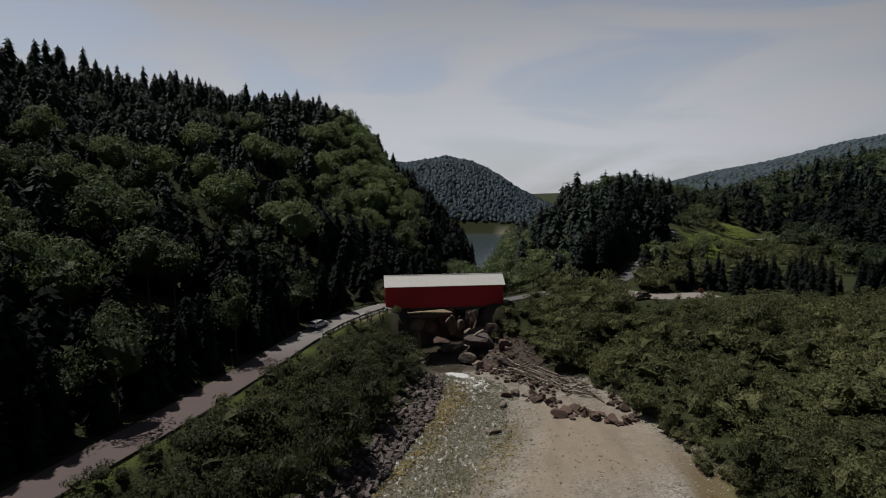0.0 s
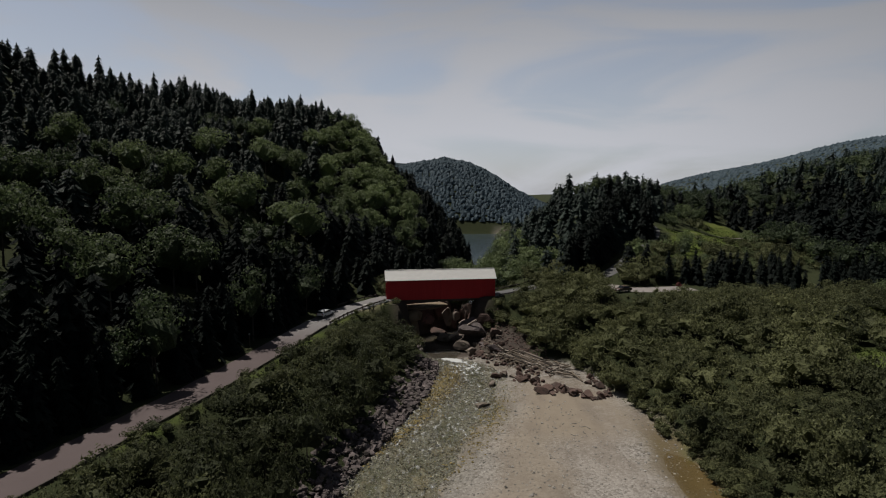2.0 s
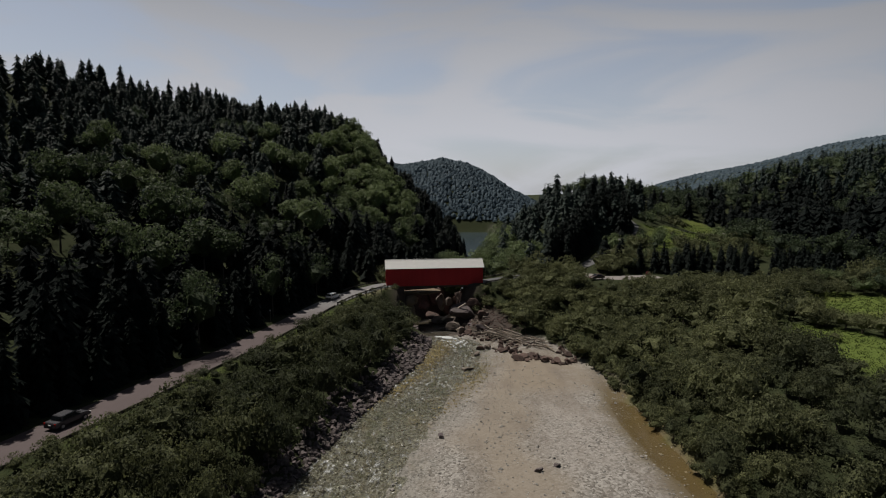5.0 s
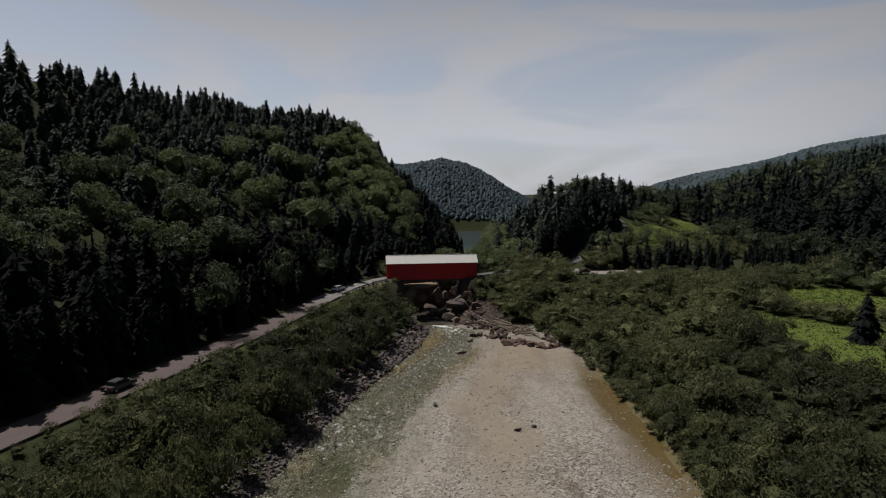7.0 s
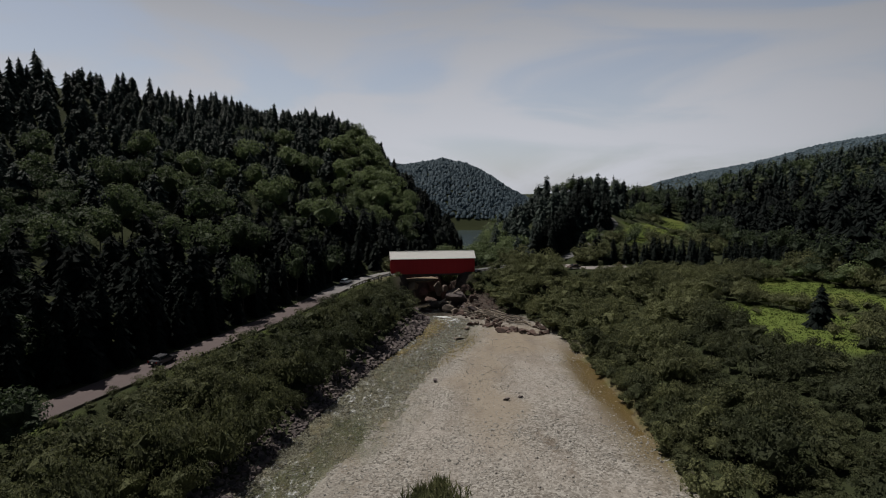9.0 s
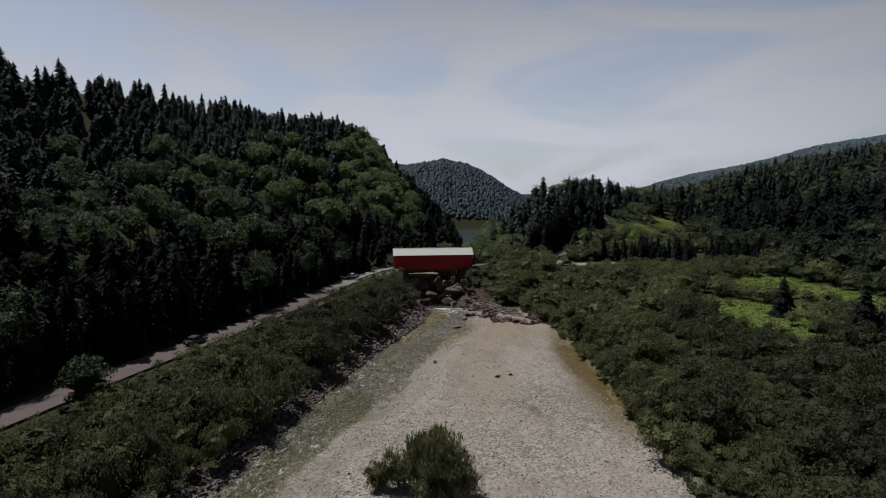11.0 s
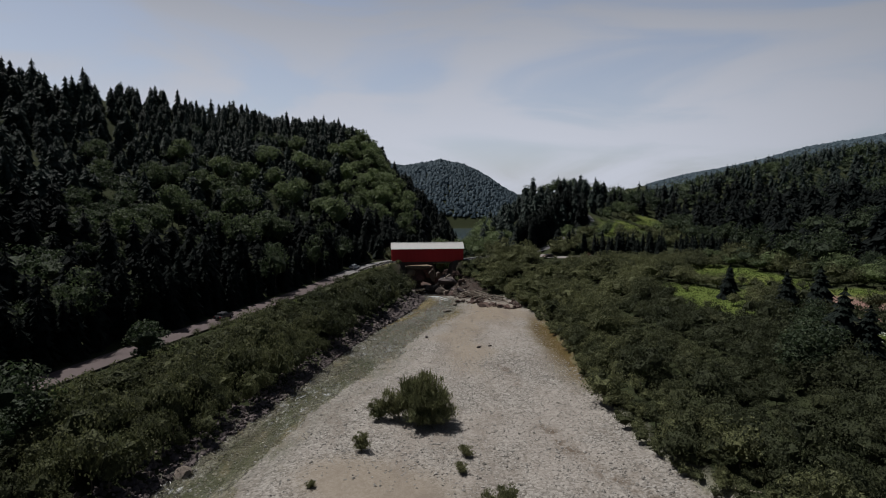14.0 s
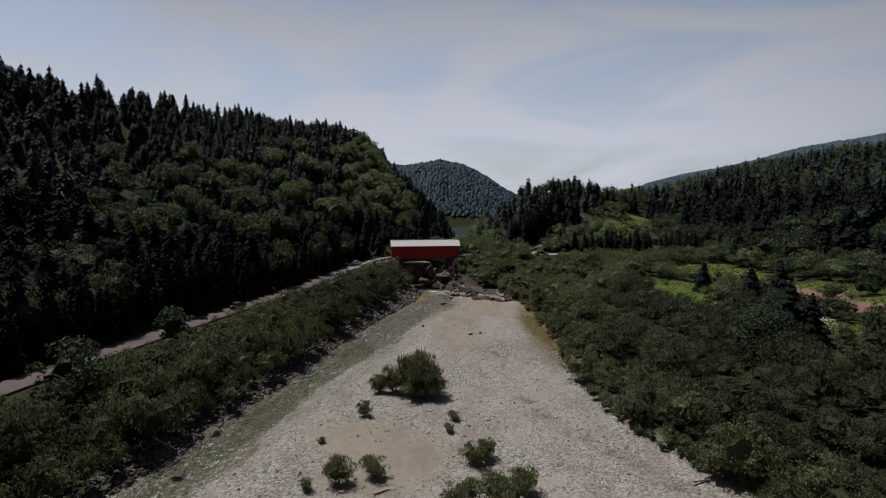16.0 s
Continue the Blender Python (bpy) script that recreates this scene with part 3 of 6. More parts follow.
mud = np.clip(np.exp(-((X + 0.5 * fine - line(Y, *RILL)) / 1.15) ** 2) * np.maximum(1 - smooth(Y, -10, 0), 0.7 * smooth(Y, 8, 12) * (1 - smooth(Y, 22, 27))) * 1.3 + 0.45 * inside(X, Y, 27, 69, 2.2, 6, 10, 0.5, 0.5) + 1.1 * inside(X, Y, 18.5, 95.5, 12, 5, -44, 0.35, 0.35) + 0.6 * inside(X, Y, 26, 82, 5, 3, -20, 0.4, 0.4), 0, 1)
silt = np.clip(inside(X, Y, 21, 74, 9, 16, -8, 0.3, 0.5) + 0.8 * inside(X, Y, -1, -26, 9, 10, 0, 0.4, 0.4) + 0.8 * inside(X, Y, 11, 40, 5, 20, 0, 0.5, 0.5), 0, 1) * (1 - wet)
cliff = smooth(Y, 104, 110) * (1 - smooth(Y, 300, 330)) * np.maximum(1 - smooth(np.minimum(np.abs(X - tl), np.abs(X - br)), 2.5, 7), (X > tl) * (X < br))
cliff = np.maximum(cliff, inside(X, Y, 15.5, 107.5, 4.5, 7.5, 30, 0.2, 0.3))
grass = np.clip(meadow(X, Y) + 0.3 * (1 - smooth(np.abs(X - br - 0.6 + fine), 0.3, 0.9)) * smooth(Y, -60, -40) * (1 - smooth(Y, 88, 96)) + (1 - smooth(np.abs(near(X, Y, ROAD_PATH)[0] - 4.2), 0.5, 1.4)) * (X > line(Y, *ROAD_EDGE)) * 0.5 * smooth(ripple(X, Y, 4.0, 2.0), -0.3, 0.4), 0, 1)
n0, n1 = X.shape
idx = np.arange(n0 * n1).reshape(n0, n1)
quads = np.stack([idx[:-1, :-1], idx[:-1, 1:], idx[1:, 1:], idx[1:, :-1]], -1).reshape(-1, 4)
flat_of = lambda a: np.asarray(a, np.float32).ravel()
ground = new("ground", mesh_from("ground", np.stack([X.ravel(), Y.ravel(), Z.ravel()], 1), quads, [GROUND], None, True,
             [("gravel", flat_of(np.clip(np.maximum(gravel, beach), 0, 1))), ("wet", flat_of(wet)), ("deep", flat_of((1 - 0.7 * smooth(Y, 15, 40)) * np.exp(-((np.clip((X - tl) / np.maximum(wr - tl, 1), 0, 1) - 0.62) / 0.26) ** 2))), ("algae", flat_of(algae)), ("mud", flat_of(mud)), ("silt", flat_of(np.clip(np.maximum(silt, beach) + inside(X, Y, -16.2, 111.8, 2.0, 6.0, -28, 0.1), 0, 1))), ("rock", flat_of(cliff)), ("grass", flat_of(grass)), ("bare", flat_of(bare(X, Y)))]))
tagged(ground, "valley floor of pale river gravel, grassy clearings and wooded slopes", "ground", kind="structure")


def strip(name, rows_left, rows_right, z, mat, across=6, attributes=None):
    """A sheet between two lines, cut in rows."""
    a, b = np.array(rows_left), np.array(rows_right)
    k = np.linspace(0, 1, across + 1)
    P = a[:, None, :] * (1 - k)[None, :, None] + b[:, None, :] * k[None, :, None]
    V = np.concatenate([P, np.broadcast_to(np.asarray(z)[:, None, None], (*P.shape[:2], 1))], -1).reshape(-1, 3)
    i = np.arange(P.shape[0] * P.shape[1]).reshape(P.shape[:2])
    F = np.stack([i[:-1, :-1], i[:-1, 1:], i[1:, 1:], i[1:, :-1]], -1).reshape(-1, 4)
    return new(name, mesh_from(name, V, F, [mat], None, True, attributes(V) if attributes else ()))


ys = np.concatenate([np.arange(-160, 90, 2.0), np.arange(90, 125, 0.7), np.arange(125, 262, 2.5)])
# the foam term at y 108-126 whitens the pool in place of reflected sky
river = strip("water_1", np.stack([toe_left(ys) - 1.2, ys], 1), np.stack([water_right(ys) + 1.4, ys], 1), bed(ys) - 0.06, WATER, 14,
              lambda V: [("foam", np.clip(0.30 * smooth(V[:, 1], 30, 66) * (1 - smooth(V[:, 1], 100, 110)) + 1.5 * np.exp(-((V[:, 1] - 104.2 + 0.7 * (V[:, 0] - 2)) / 1.9) ** 2 - ((V[:, 0] - 2.7) / 1.9) ** 2) + 0.24 * smooth(V[:, 1], 108, 111) * (1 - smooth(V[:, 1], 120, 126)) + 0.20 * np.exp(-((V[:, 1] - 97) / 5) ** 2 - ((V[:, 0] - 6) / 3) ** 2) + 0.27 * (1 - smooth(V[:, 1], 35, 55)) * (1 - 0.6 * smooth(np.sin(V[:, 1] / 6.5 + 0.12 * V[:, 0]), 0.1, 0.8)), 0, 1))])
tagged(river, "shallow clear river with riffles and white foam over cobbles", "river", kind="structure")
ys = np.arange(18, 66, 1.5)
pool = strip("water_2", np.stack([29.2 - 0.02 * (ys - 42) + 0.9 * np.sin(ys * 0.5) + 0.5 * np.sin(ys * 1.3), ys], 1), np.stack([36.6 - 0.02 * (ys - 42), ys], 1), bed(ys) + 0.20, STILL_WATER, 4, lambda V: [("foam", np.zeros(len(V)))])
tagged(pool, "still brown backwater pool along the gravel edge", "pool", kind="structure")
ys = np.array(grow(225, 4600, 30, 1.2))
sea = strip("water_3", np.stack([np.full(len(ys), -900.0), ys], 1), np.stack([np.full(len(ys), 900.0), ys], 1), np.full(len(ys), -4.0), SEA, 20)
tagged(sea, "grey bay water beyond the river mouth", "sea", kind="structure")


def ribbon(name, path, heights, width, mat, lift=0.0, thick=0.10):
    """A road slab along a line of points, resampled and smoothed."""
    pts = np.array([(*p, h) for p, h in zip(path, heights)], float)
    for _ in range(3):
        q = [pts[0]]
        for a, b in zip(pts[:-1], pts[1:]):
            q += [0.75 * a + 0.25 * b, 0.25 * a + 0.75 * b]
        pts = np.array(q + [pts[-1]])
    tang = np.gradient(pts[:, :2], axis=0)
    tang /= np.linalg.norm(tang, axis=1)[:, None]
    side = np.stack([tang[:, 1], -tang[:, 0]], 1)
    rows_v = []
    wob = 0.16 * np.sin(np.arange(len(pts)) * 1.7)
    for off, dz in ((-0.5, -thick), (-0.5, 0), (-0.25, 0.05), (0, 0.09), (0.25, 0.05), (0.5, 0), (0.5, -thick)):
        rows_v.append(np.concatenate([pts[:, :2] + side * (off * (width + wob))[:, None], (pts[:, 2] + dz + lift)[:, None]], 1))
    V = np.stack(rows_v, 1)
    i = np.arange(V.shape[0] * V.shape[1]).reshape(V.shape[:2])
    F = np.stack([i[:-1, :-1], i[:-1, 1:], i[1:, 1:], i[1:, :-1]], -1).reshape(-1, 4)[:, ::-1]
    return new(name, mesh_from(name, V.reshape(-1, 3), F, [mat], None, False))


tagged(ribbon("road_1", ROAD_PATH, [float(road_z(p[1])) for p in ROAD_PATH], 6.0, ASPHALT), "worn pinkish-grey asphalt road along the wooded slope", "road", kind="structure")
tagged(ribbon("road_2", ROAD_2_PATH, ROAD_2_Z, 4.4, GREY_ROAD), "grey road climbing from the bridge into the woods", "road", kind="structure")
tagged(ribbon("road_3", PAD_PATH, [10.66] * len(PAD_PATH), 7.0, GRAVEL_ROAD), "pale gravel parking place beside the road", "parking place", kind="structure")
tagged(ribbon("road_4", TRACK_PATH, [h + 0.02 for h in TRACK_Z], 2.4, GRAVEL_ROAD), "narrow pale track across the upper meadow", "track", kind="structure")


# ---- helpers for things ----
def thing(name, m, label, category, group="", kind=""):
    e = new(name)
    e.matrix_basis = m
    return tagged(e, label, category, group, kind)


def part(name, bm, mat, parent, label="", smooth_faces=False):
    me = bpy.data.meshes.new(name)
    bm.to_mesh(me)
    bm.free()
    me.materials.append(mat)
    if smooth_faces:
        me.polygons.foreach_set("use_smooth", np.full(len(me.polygons), True))
    ob = new(name, me)
    ob.parent = parent
    return tagged(ob, label) if label else ob


def part_mesh(name, me, parent, label="", m=None):
    ob = new(name, me)
    ob.parent = parent
    if m is not None:
        ob.matrix_basis = m
    return tagged(ob, label) if label else ob


def box(bm, x0, x1, y0, y1, z0, z1, bevel=0.0):
    r = bmesh.ops.create_cube(bm, size=1, matrix=Matrix.LocRotScale(((x0 + x1) / 2, (y0 + y1) / 2, (z0 + z1) / 2), None, (x1 - x0, y1 - y0, z1 - z0)))
    if bevel:
        es = list({e for v in r["verts"] for e in v.link_edges})
        bmesh.ops.bevel(bm, geom=es, offset=bevel, segments=1, affect="EDGES")
    return bm


def new_box(*a, **k):
    return box(bmesh.new(), *a, **k)


def rod(bm, a, b, r0, r1=None, sides=7, bend=0.0, seed=0):
    """A tapered, slightly crooked rod."""
    rnd = random.Random(seed)
    a, b = Vector(a), Vector(b)
    r1 = r0 if r1 is None else r1
    up = (b - a).normalized()
    u = up.orthogonal().normalized()
    w = up.cross(u)
    rings, n = [], 4 if bend else 1
    for i in range(n + 1):
        k = i / n
        c = a.lerp(b, k) + (u * rnd.uniform(-1, 1) + w * rnd.uniform(-1, 1)) * bend * (0 < i < n)
        r = r0 + (r1 - r0) * k
        rings.append([bm.verts.new(c + (u * math.cos(2 * math.pi * j / sides) + w * math.sin(2 * math.pi * j / sides)) * r) for j in range(sides)])
    for p, q in zip(rings[:-1], rings[1:]):
        for j in range(sides):
            bm.faces.new((p[j], p[(j + 1) % sides], q[(j + 1) % sides], q[j]))
    bm.faces.new(list(reversed(rings[0])))
    bm.faces.new(rings[-1])
    return bm


def block_mesh(name, mat, seed, corners=11):
    """A broken block of rock with flat faces, about 1 m across."""
    rnd = random.Random(seed)
    bm = bmesh.new()
    for _ in range(corners):
        v = Vector((rnd.uniform(-1, 1), rnd.uniform(-1, 1), rnd.uniform(-1, 1)))
        m = max(abs(v.x), abs(v.y), abs(v.z))
        bm.verts.new(v.lerp(v / m, 0.75) * 0.5)
    hull = bmesh.ops.convex_hull(bm, input=bm.verts)
    bmesh.ops.delete(bm, geom=[g for g in hull["geom_interior"] if isinstance(g, bmesh.types.BMVert)], context="VERTS")
    me = bpy.data.meshes.new(name)
    bm.to_mesh(me)
    bm.free()
    me.materials.append(mat)
    return me


def crag_mesh(name, mat, seed, cuts=3):
    """A weathered, broken rock about 1 m across: cut faces, chipped edges and a rough skin."""
    rnd = random.Random(seed)
    bm = bmesh.new()
    bmesh.ops.create_icosphere(bm, subdivisions=cuts, radius=0.62)
    planes = [(Vector((rnd.gauss(0, 1), rnd.gauss(0, 1), rnd.gauss(0, 1))).normalized(), rnd.uniform(0.22, 0.44)) for _ in range(9)]
    for v in bm.verts:
        for nrm, dist in planes:
            over = v.co.dot(nrm) - dist
            if over > 0:
                v.co -= nrm * over
        p = v.co + Vector((seed * 1.7, 0, 0))
        v.co += Vector(noise.noise_vector(p * 2.4)) * 0.04 + Vector(noise.noise_vector(p * 6.5)) * 0.026
    me = bpy.data.meshes.new(name)
    bm.to_mesh(me)
    bm.free()
    me.materials.append(mat)
    return me


# ---- plants ----
def unit(v):
    return v / np.maximum(np.linalg.norm(v, axis=-1, keepdims=True), 1e-6)


def facing(V, F, N):
    """Turns every face so that its front lies on the side of its points' normals."""
    a, b, c = V[F[:, 0]], V[F[:, 1]], V[F[:, 2]]
    wrong = np.einsum("ij,ij->i", np.cross(b - a, c - a), N[F].sum(1)) < 0
    F = F.copy()
    F[wrong] = F[wrong][:, ::-1]
    return F


def trunk_quads(h, r0, r1, sides=5):
    V, F = [], []
    for i, (z, r) in enumerate(((0, r0), (h * 0.5, (r0 + r1) / 2), (h, r1))):
        for j in range(sides):
            a = 2 * math.pi * j / sides
            V.append((r * math.cos(a), r * math.sin(a), z))
    for i in range(2):
        for j in range(sides):
            F.append((i * sides + j, i * sides + (j + 1) % sides, (i + 1) * sides + (j + 1) % sides, (i + 1) * sides + j))
    return V, [t for a, b, c, d in F for t in ((a, b, c), (a, c, d))]


def conifer(seed, height, radius, tiers, per, fans=True, foot=0.06, taper=0.8):
    """A spruce: whorls of single drooping boughs of uneven length round a slim leader. Returns trunk and crown arrays."""
    rnd = np.random.RandomState(seed)
    V, tone = [], []
    lean = rnd.uniform(-0.025, 0.025, 2) * height
    bulge = rnd.uniform(0, 6.28)
    for i in range(tiers):
        k = foot + (0.95 - foot) * ((i + rnd.uniform(-0.25, 0.25)) / tiers) ** 0.9 if i else foot
        n = max(4, int(round(per * (1 - 0.4 * k))))
        full = radius * (1 - k) ** taper * rnd.uniform(0.82, 1.12)
        start = rnd.uniform(0, 6.28)
        for j in range(n):
            a = start + 6.2832 * (j + rnd.uniform(-0.3, 0.3)) / n
            r = full * rnd.uniform(0.62, 1.15) * (1 + 0.14 * math.cos(a - bulge)) + 0.22
            slope = -0.78 + 0.55 * k + rnd.uniform(-0.2, 0.2)
            out, side = np.array((math.cos(a), math.sin(a), 0)), np.array((-math.sin(a), math.cos(a), 0))
            base = np.array((lean[0] * k, lean[1] * k, k * height))
            root = base + np.array((0, 0, 0.30 * r + 0.02 * height))
            tip = base + out * r + np.array((0, 0, slope * r))
            w = rnd.uniform(0.20, 0.34)
            mid = base + out * 0.52 * r + np.array((0, 0, slope * 0.30 * r + 0.05 * r))
            left, right = (mid + s_ * side * w * r - np.array((0, 0, 0.16 * r)) for s_ in (-1, 1))
            V += [root, left, tip, root, tip, right]
            t_ = rnd.uniform(0.1, 0.58)
            tone += [t_] * 6
            if fans:
                for s_ in (-1, 1):
                    fork = base + out * r * rnd.uniform(0.62, 0.85) + s_ * side * r * rnd.uniform(0.36, 0.55) + np.array((0, 0, slope * 0.8 * r - 0.10 * r))
                    V += [root * 0.4 + mid * 0.6, fork, mid * 0.45 + tip * 0.55]
                    tone += [min(1.0, t_ + rnd.uniform(0, 0.4))] * 3
    top = np.array((lean[0], lean[1], height))
    for j in range(3):
        a = 2.1 * j + bulge
        o = np.array((math.cos(a), math.sin(a), 0)) * 0.3
        V += [top, np.array((lean[0], lean[1], 0.94 * height)) + o, np.array((lean[0], lean[1], 0.94 * height)) - o]
        tone += [0.3] * 3
    # added inner cone sheet, darkest tone, in place of shade between the boughs
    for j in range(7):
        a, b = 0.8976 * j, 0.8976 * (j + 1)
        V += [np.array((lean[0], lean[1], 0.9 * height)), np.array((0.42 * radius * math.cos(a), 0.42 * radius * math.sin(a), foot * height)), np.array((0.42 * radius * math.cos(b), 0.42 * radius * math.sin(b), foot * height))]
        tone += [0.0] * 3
    V, tone = np.array(V), np.array(tone)
    F = np.arange(len(V)).reshape(-1, 3)
    N = unit(V * np.array([1, 1, 0]) / radius + np.array([0, 0, 0.32]) + rnd.normal(size=V.shape) * 0.10 + unit(np.repeat(V.reshape(-1, 3, 3).mean(1), 3, 0) * np.array([1, 1, 0])) * 0.35)
    tv, tf = trunk_quads(height * 0.9, 0.014 * height, 0.03)
    return (np.array(tv), np.array(tf)), (V, facing(V, F, N), tone, N)


def round_arrays(cuts):
    bm = bmesh.new()
    bmesh.ops.create_icosphere(bm, subdivisions=cuts, radius=1)
    bm.verts.ensure_lookup_table()
    out = np.array([v.co[:] for v in bm.verts]), np.array([[v.index for v in f.verts] for f in bm.faces])
    bm.free()
    return out


ROUND = {k: round_arrays(k) for k in (1, 2, 3)}


def leafy(seed, count, rx, rz, low, card, lobes, stems=3, skirt=-0.55, shoots=False, cuts=3):
    """A broad crown of leaf sprays on uneven lobes, with gaps. rx, rz: half width and height; low: the crown's foot."""
    rnd = np.random.RandomState(seed)
    cz = low + rz
    centres, sizes = [], []
    for i in range(lobes):
        a, u = rnd.uniform(0, 6.283), rnd.uniform(skirt, 1.0)
        w = math.sqrt(max(0, 1 - u * u)) * rnd.uniform(0.45, 0.8)
        centres.append((rx * w * math.cos(a), rx * w * math.sin(a), cz + rz * 0.62 * u))
        sizes.append(rnd.uniform(0.26, 0.50) * (14 / max(lobes, 14)) ** 0.5)
    centres, sizes = np.array(centres), np.array(sizes)
    pick = rnd.randint(0, lobes, count)
    d = rnd.normal(size=(count, 3))
    d[:, 2] = d[:, 2] * 0.8 + 0.30
    d /= np.linalg.norm(d, axis=1)[:, None]
    P = centres[pick] + d * (sizes[pick] * rnd.uniform(0.80, 1.08, count))[:, None] * np.array([rx, rx, rz * 0.85])
    P[:, 2] = np.where(P[:, 2] < low * 0.6 + 0.1, low * 0.6 + 0.1 + rnd.uniform(0, 0.35, count) * rz, P[:, 2])
    nrm = d + rnd.normal(size=(count, 3)) * 0.36 + np.array([0, 0, 0.1])
    nrm /= np.linalg.norm(nrm, axis=1)[:, None]
    u = np.cross(nrm, rnd.normal(size=(count, 3)))
    u /= np.linalg.norm(u, axis=1)[:, None]
    w = np.cross(nrm, u)
    if shoots:
        # slim upright leaf shoots
        w = np.array([0, 0, 0.9]) + rnd.normal(size=(count, 3)) * 0.55 + d * 0.6
        u = 0.5 * u * np.array([1, 1, 0.4])
    s = card * rnd.uniform(0.6, 1.35, count)[:, None]
    q = rnd.uniform(0.9, 1.7, (count, 1))
    V = np.stack([P - u * s, P + u * s * rnd.uniform(0.5, 1.0, (count, 1)) - w * s * rnd.uniform(0, 0.6, (count, 1)), P + w * s * q - nrm * s * 0.3], 1).reshape(-1, 3)
    F = np.arange(count * 3).reshape(-1, 3)
    # the closed leafy surface under the loose sprays, swelling over every lobe
    u, KF = ROUND[cuts]
    heart = np.array([0, 0, cz * 0.7])
    size_ = np.array([rx, rx, rz])
    m = (centres - heart) / size_
    b_ = u @ m.T
    disc = b_ ** 2 - ((m ** 2).sum(1) - sizes ** 2)[None]
    far_ = np.where(disc > 0, b_ + np.sqrt(np.maximum(disc, 0)), 0.0).max(1)
    K = heart + u * np.maximum(far_, 0.30)[:, None] * size_ * 0.60
    K = heart + (K - heart) * rnd.uniform(0.86, 1.14, (len(K), 1))
    K[:, 2] = np.maximum(K[:, 2], 0.03)
    fn = np.cross(K[KF[:, 1]] - K[KF[:, 0]], K[KF[:, 2]] - K[KF[:, 0]])
    KN = np.zeros_like(K)
    for q_ in range(3):
        np.add.at(KN, KF[:, q_], fn)
    KN = unit(KN)
    KN *= np.where((KN * u).sum(1) < 0, -1, 1)[:, None]
    soft = unit(0.9 * d + 0.35 * unit((P - np.array([0, 0, 0.6 * cz])) / size_) + rnd.normal(size=(count, 3)) * 0.14)
    N = np.concatenate([np.repeat(soft, 3, 0), KN])
    F = np.concatenate([F, KF + len(V)])
    V = np.concatenate([V, K])
    lobe_tone = rnd.uniform(0.2, 0.8, lobes)
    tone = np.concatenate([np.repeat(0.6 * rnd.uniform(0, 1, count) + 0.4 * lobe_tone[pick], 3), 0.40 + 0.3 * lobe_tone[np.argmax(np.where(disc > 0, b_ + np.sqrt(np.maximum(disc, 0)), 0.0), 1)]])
    rr = random.Random(seed)
    TV, TF = [], []
    for i in range(stems):
        tv, tf = trunk_quads(cz * 1.0, 0.02 * cz + 0.03, 0.02, 5)
        lean_x, lean_y = rr.uniform(-0.35, 0.35) * (1 if stems > 1 else 0.15), rr.uniform(-0.35, 0.35) * (1 if stems > 1 else 0.15)
        base = len(TV)
        TV += [(x + lean_x * z * 0.8, y + lean_y * z * 0.8, z) for x, y, z in tv]
        TF += [tuple(base + k for k in f) for f in tf]
    return (np.array(TV), np.array(TF)), (V, facing(V, F, N), tone, N)


def whole(pair):
    """Trunk and crown in one set of arrays: points, faces, material slots, leaf tones, normals."""
    (tv, tf), (cv, cf, tone, cn) = pair
    return np.concatenate([tv, cv]), np.concatenate([tf, cf + len(tv)]), np.concatenate([np.ones(len(tf), int), np.zeros(len(cf), int)]), np.concatenate([np.zeros(len(tv)), tone]), np.concatenate([unit(tv * np.array([1, 1, 0]) + 1e-4), cn])


def stand(name, templates, places, mats, label, category):
    """Many plants joined into one object: places are rows of x, y, z, size, height factor, turn, tint."""
    P = np.array(places)
    which = np.arange(len(P)) % len(templates)
    np.random.RandomState(len(P)).shuffle(which)
    AV, AF, AM, AL, AT, AN, base = [], [], [], [], [], [], 0
    for i, (V, F, M, leaf, *soft) in enumerate(templates):
        Q = P[which == i]
        if not len(Q):
            continue
        c, s = np.cos(Q[:, 5])[:, None], np.sin(Q[:, 5])[:, None]
        W = np.stack([Q[:, 0:1] + Q[:, 3:4] * (V[None, :, 0] * c - V[None, :, 1] * s), Q[:, 1:2] + Q[:, 3:4] * (V[None, :, 0] * s + V[None, :, 1] * c), Q[:, 2:3] + Q[:, 3:4] * Q[:, 4:5] * V[None, :, 2]], -1)
        k = len(Q)
        AV.append(W.reshape(-1, 3))
        AF.append((F[None] + (np.arange(k) * len(V))[:, None, None] + base).reshape(-1, F.shape[1]))
        AM.append(np.tile(M, k)); AL.append(np.tile(leaf, k)); AT.append(np.repeat(Q[:, 6], len(V)))
        for N in soft:
            AN.append(np.stack([N[None, :, 0] * c - N[None, :, 1] * s, N[None, :, 0] * s + N[None, :, 1] * c, np.broadcast_to(N[None, :, 2], (k, len(N)))], -1).reshape(-1, 3))
        base += k * len(V)
    ob = new(name, mesh_from(name, np.concatenate(AV), np.concatenate(AF), mats, np.concatenate(AM), False, [("leaf", np.concatenate(AL)), ("tint", np.concatenate(AT)), ("joined", np.ones(len(np.concatenate(AT))))], np.concatenate(AN) if AN else None))
    return tagged(ob, label, category, kind="stuff")


def plant_kit(name, pair, crown_mat, tint=None):
    (tv, tf), (cv, cf, tone, cn) = pair
    own = [] if tint is None else [("tint", np.full(len(cv), tint)), ("joined", np.ones(len(cv)))]
    return (mesh_from(name + "_trunk", tv, tf, [BARK]), mesh_from(name + "_crown", cv, cf, [crown_mat], None, False, [("leaf", tone)] + own, cn))


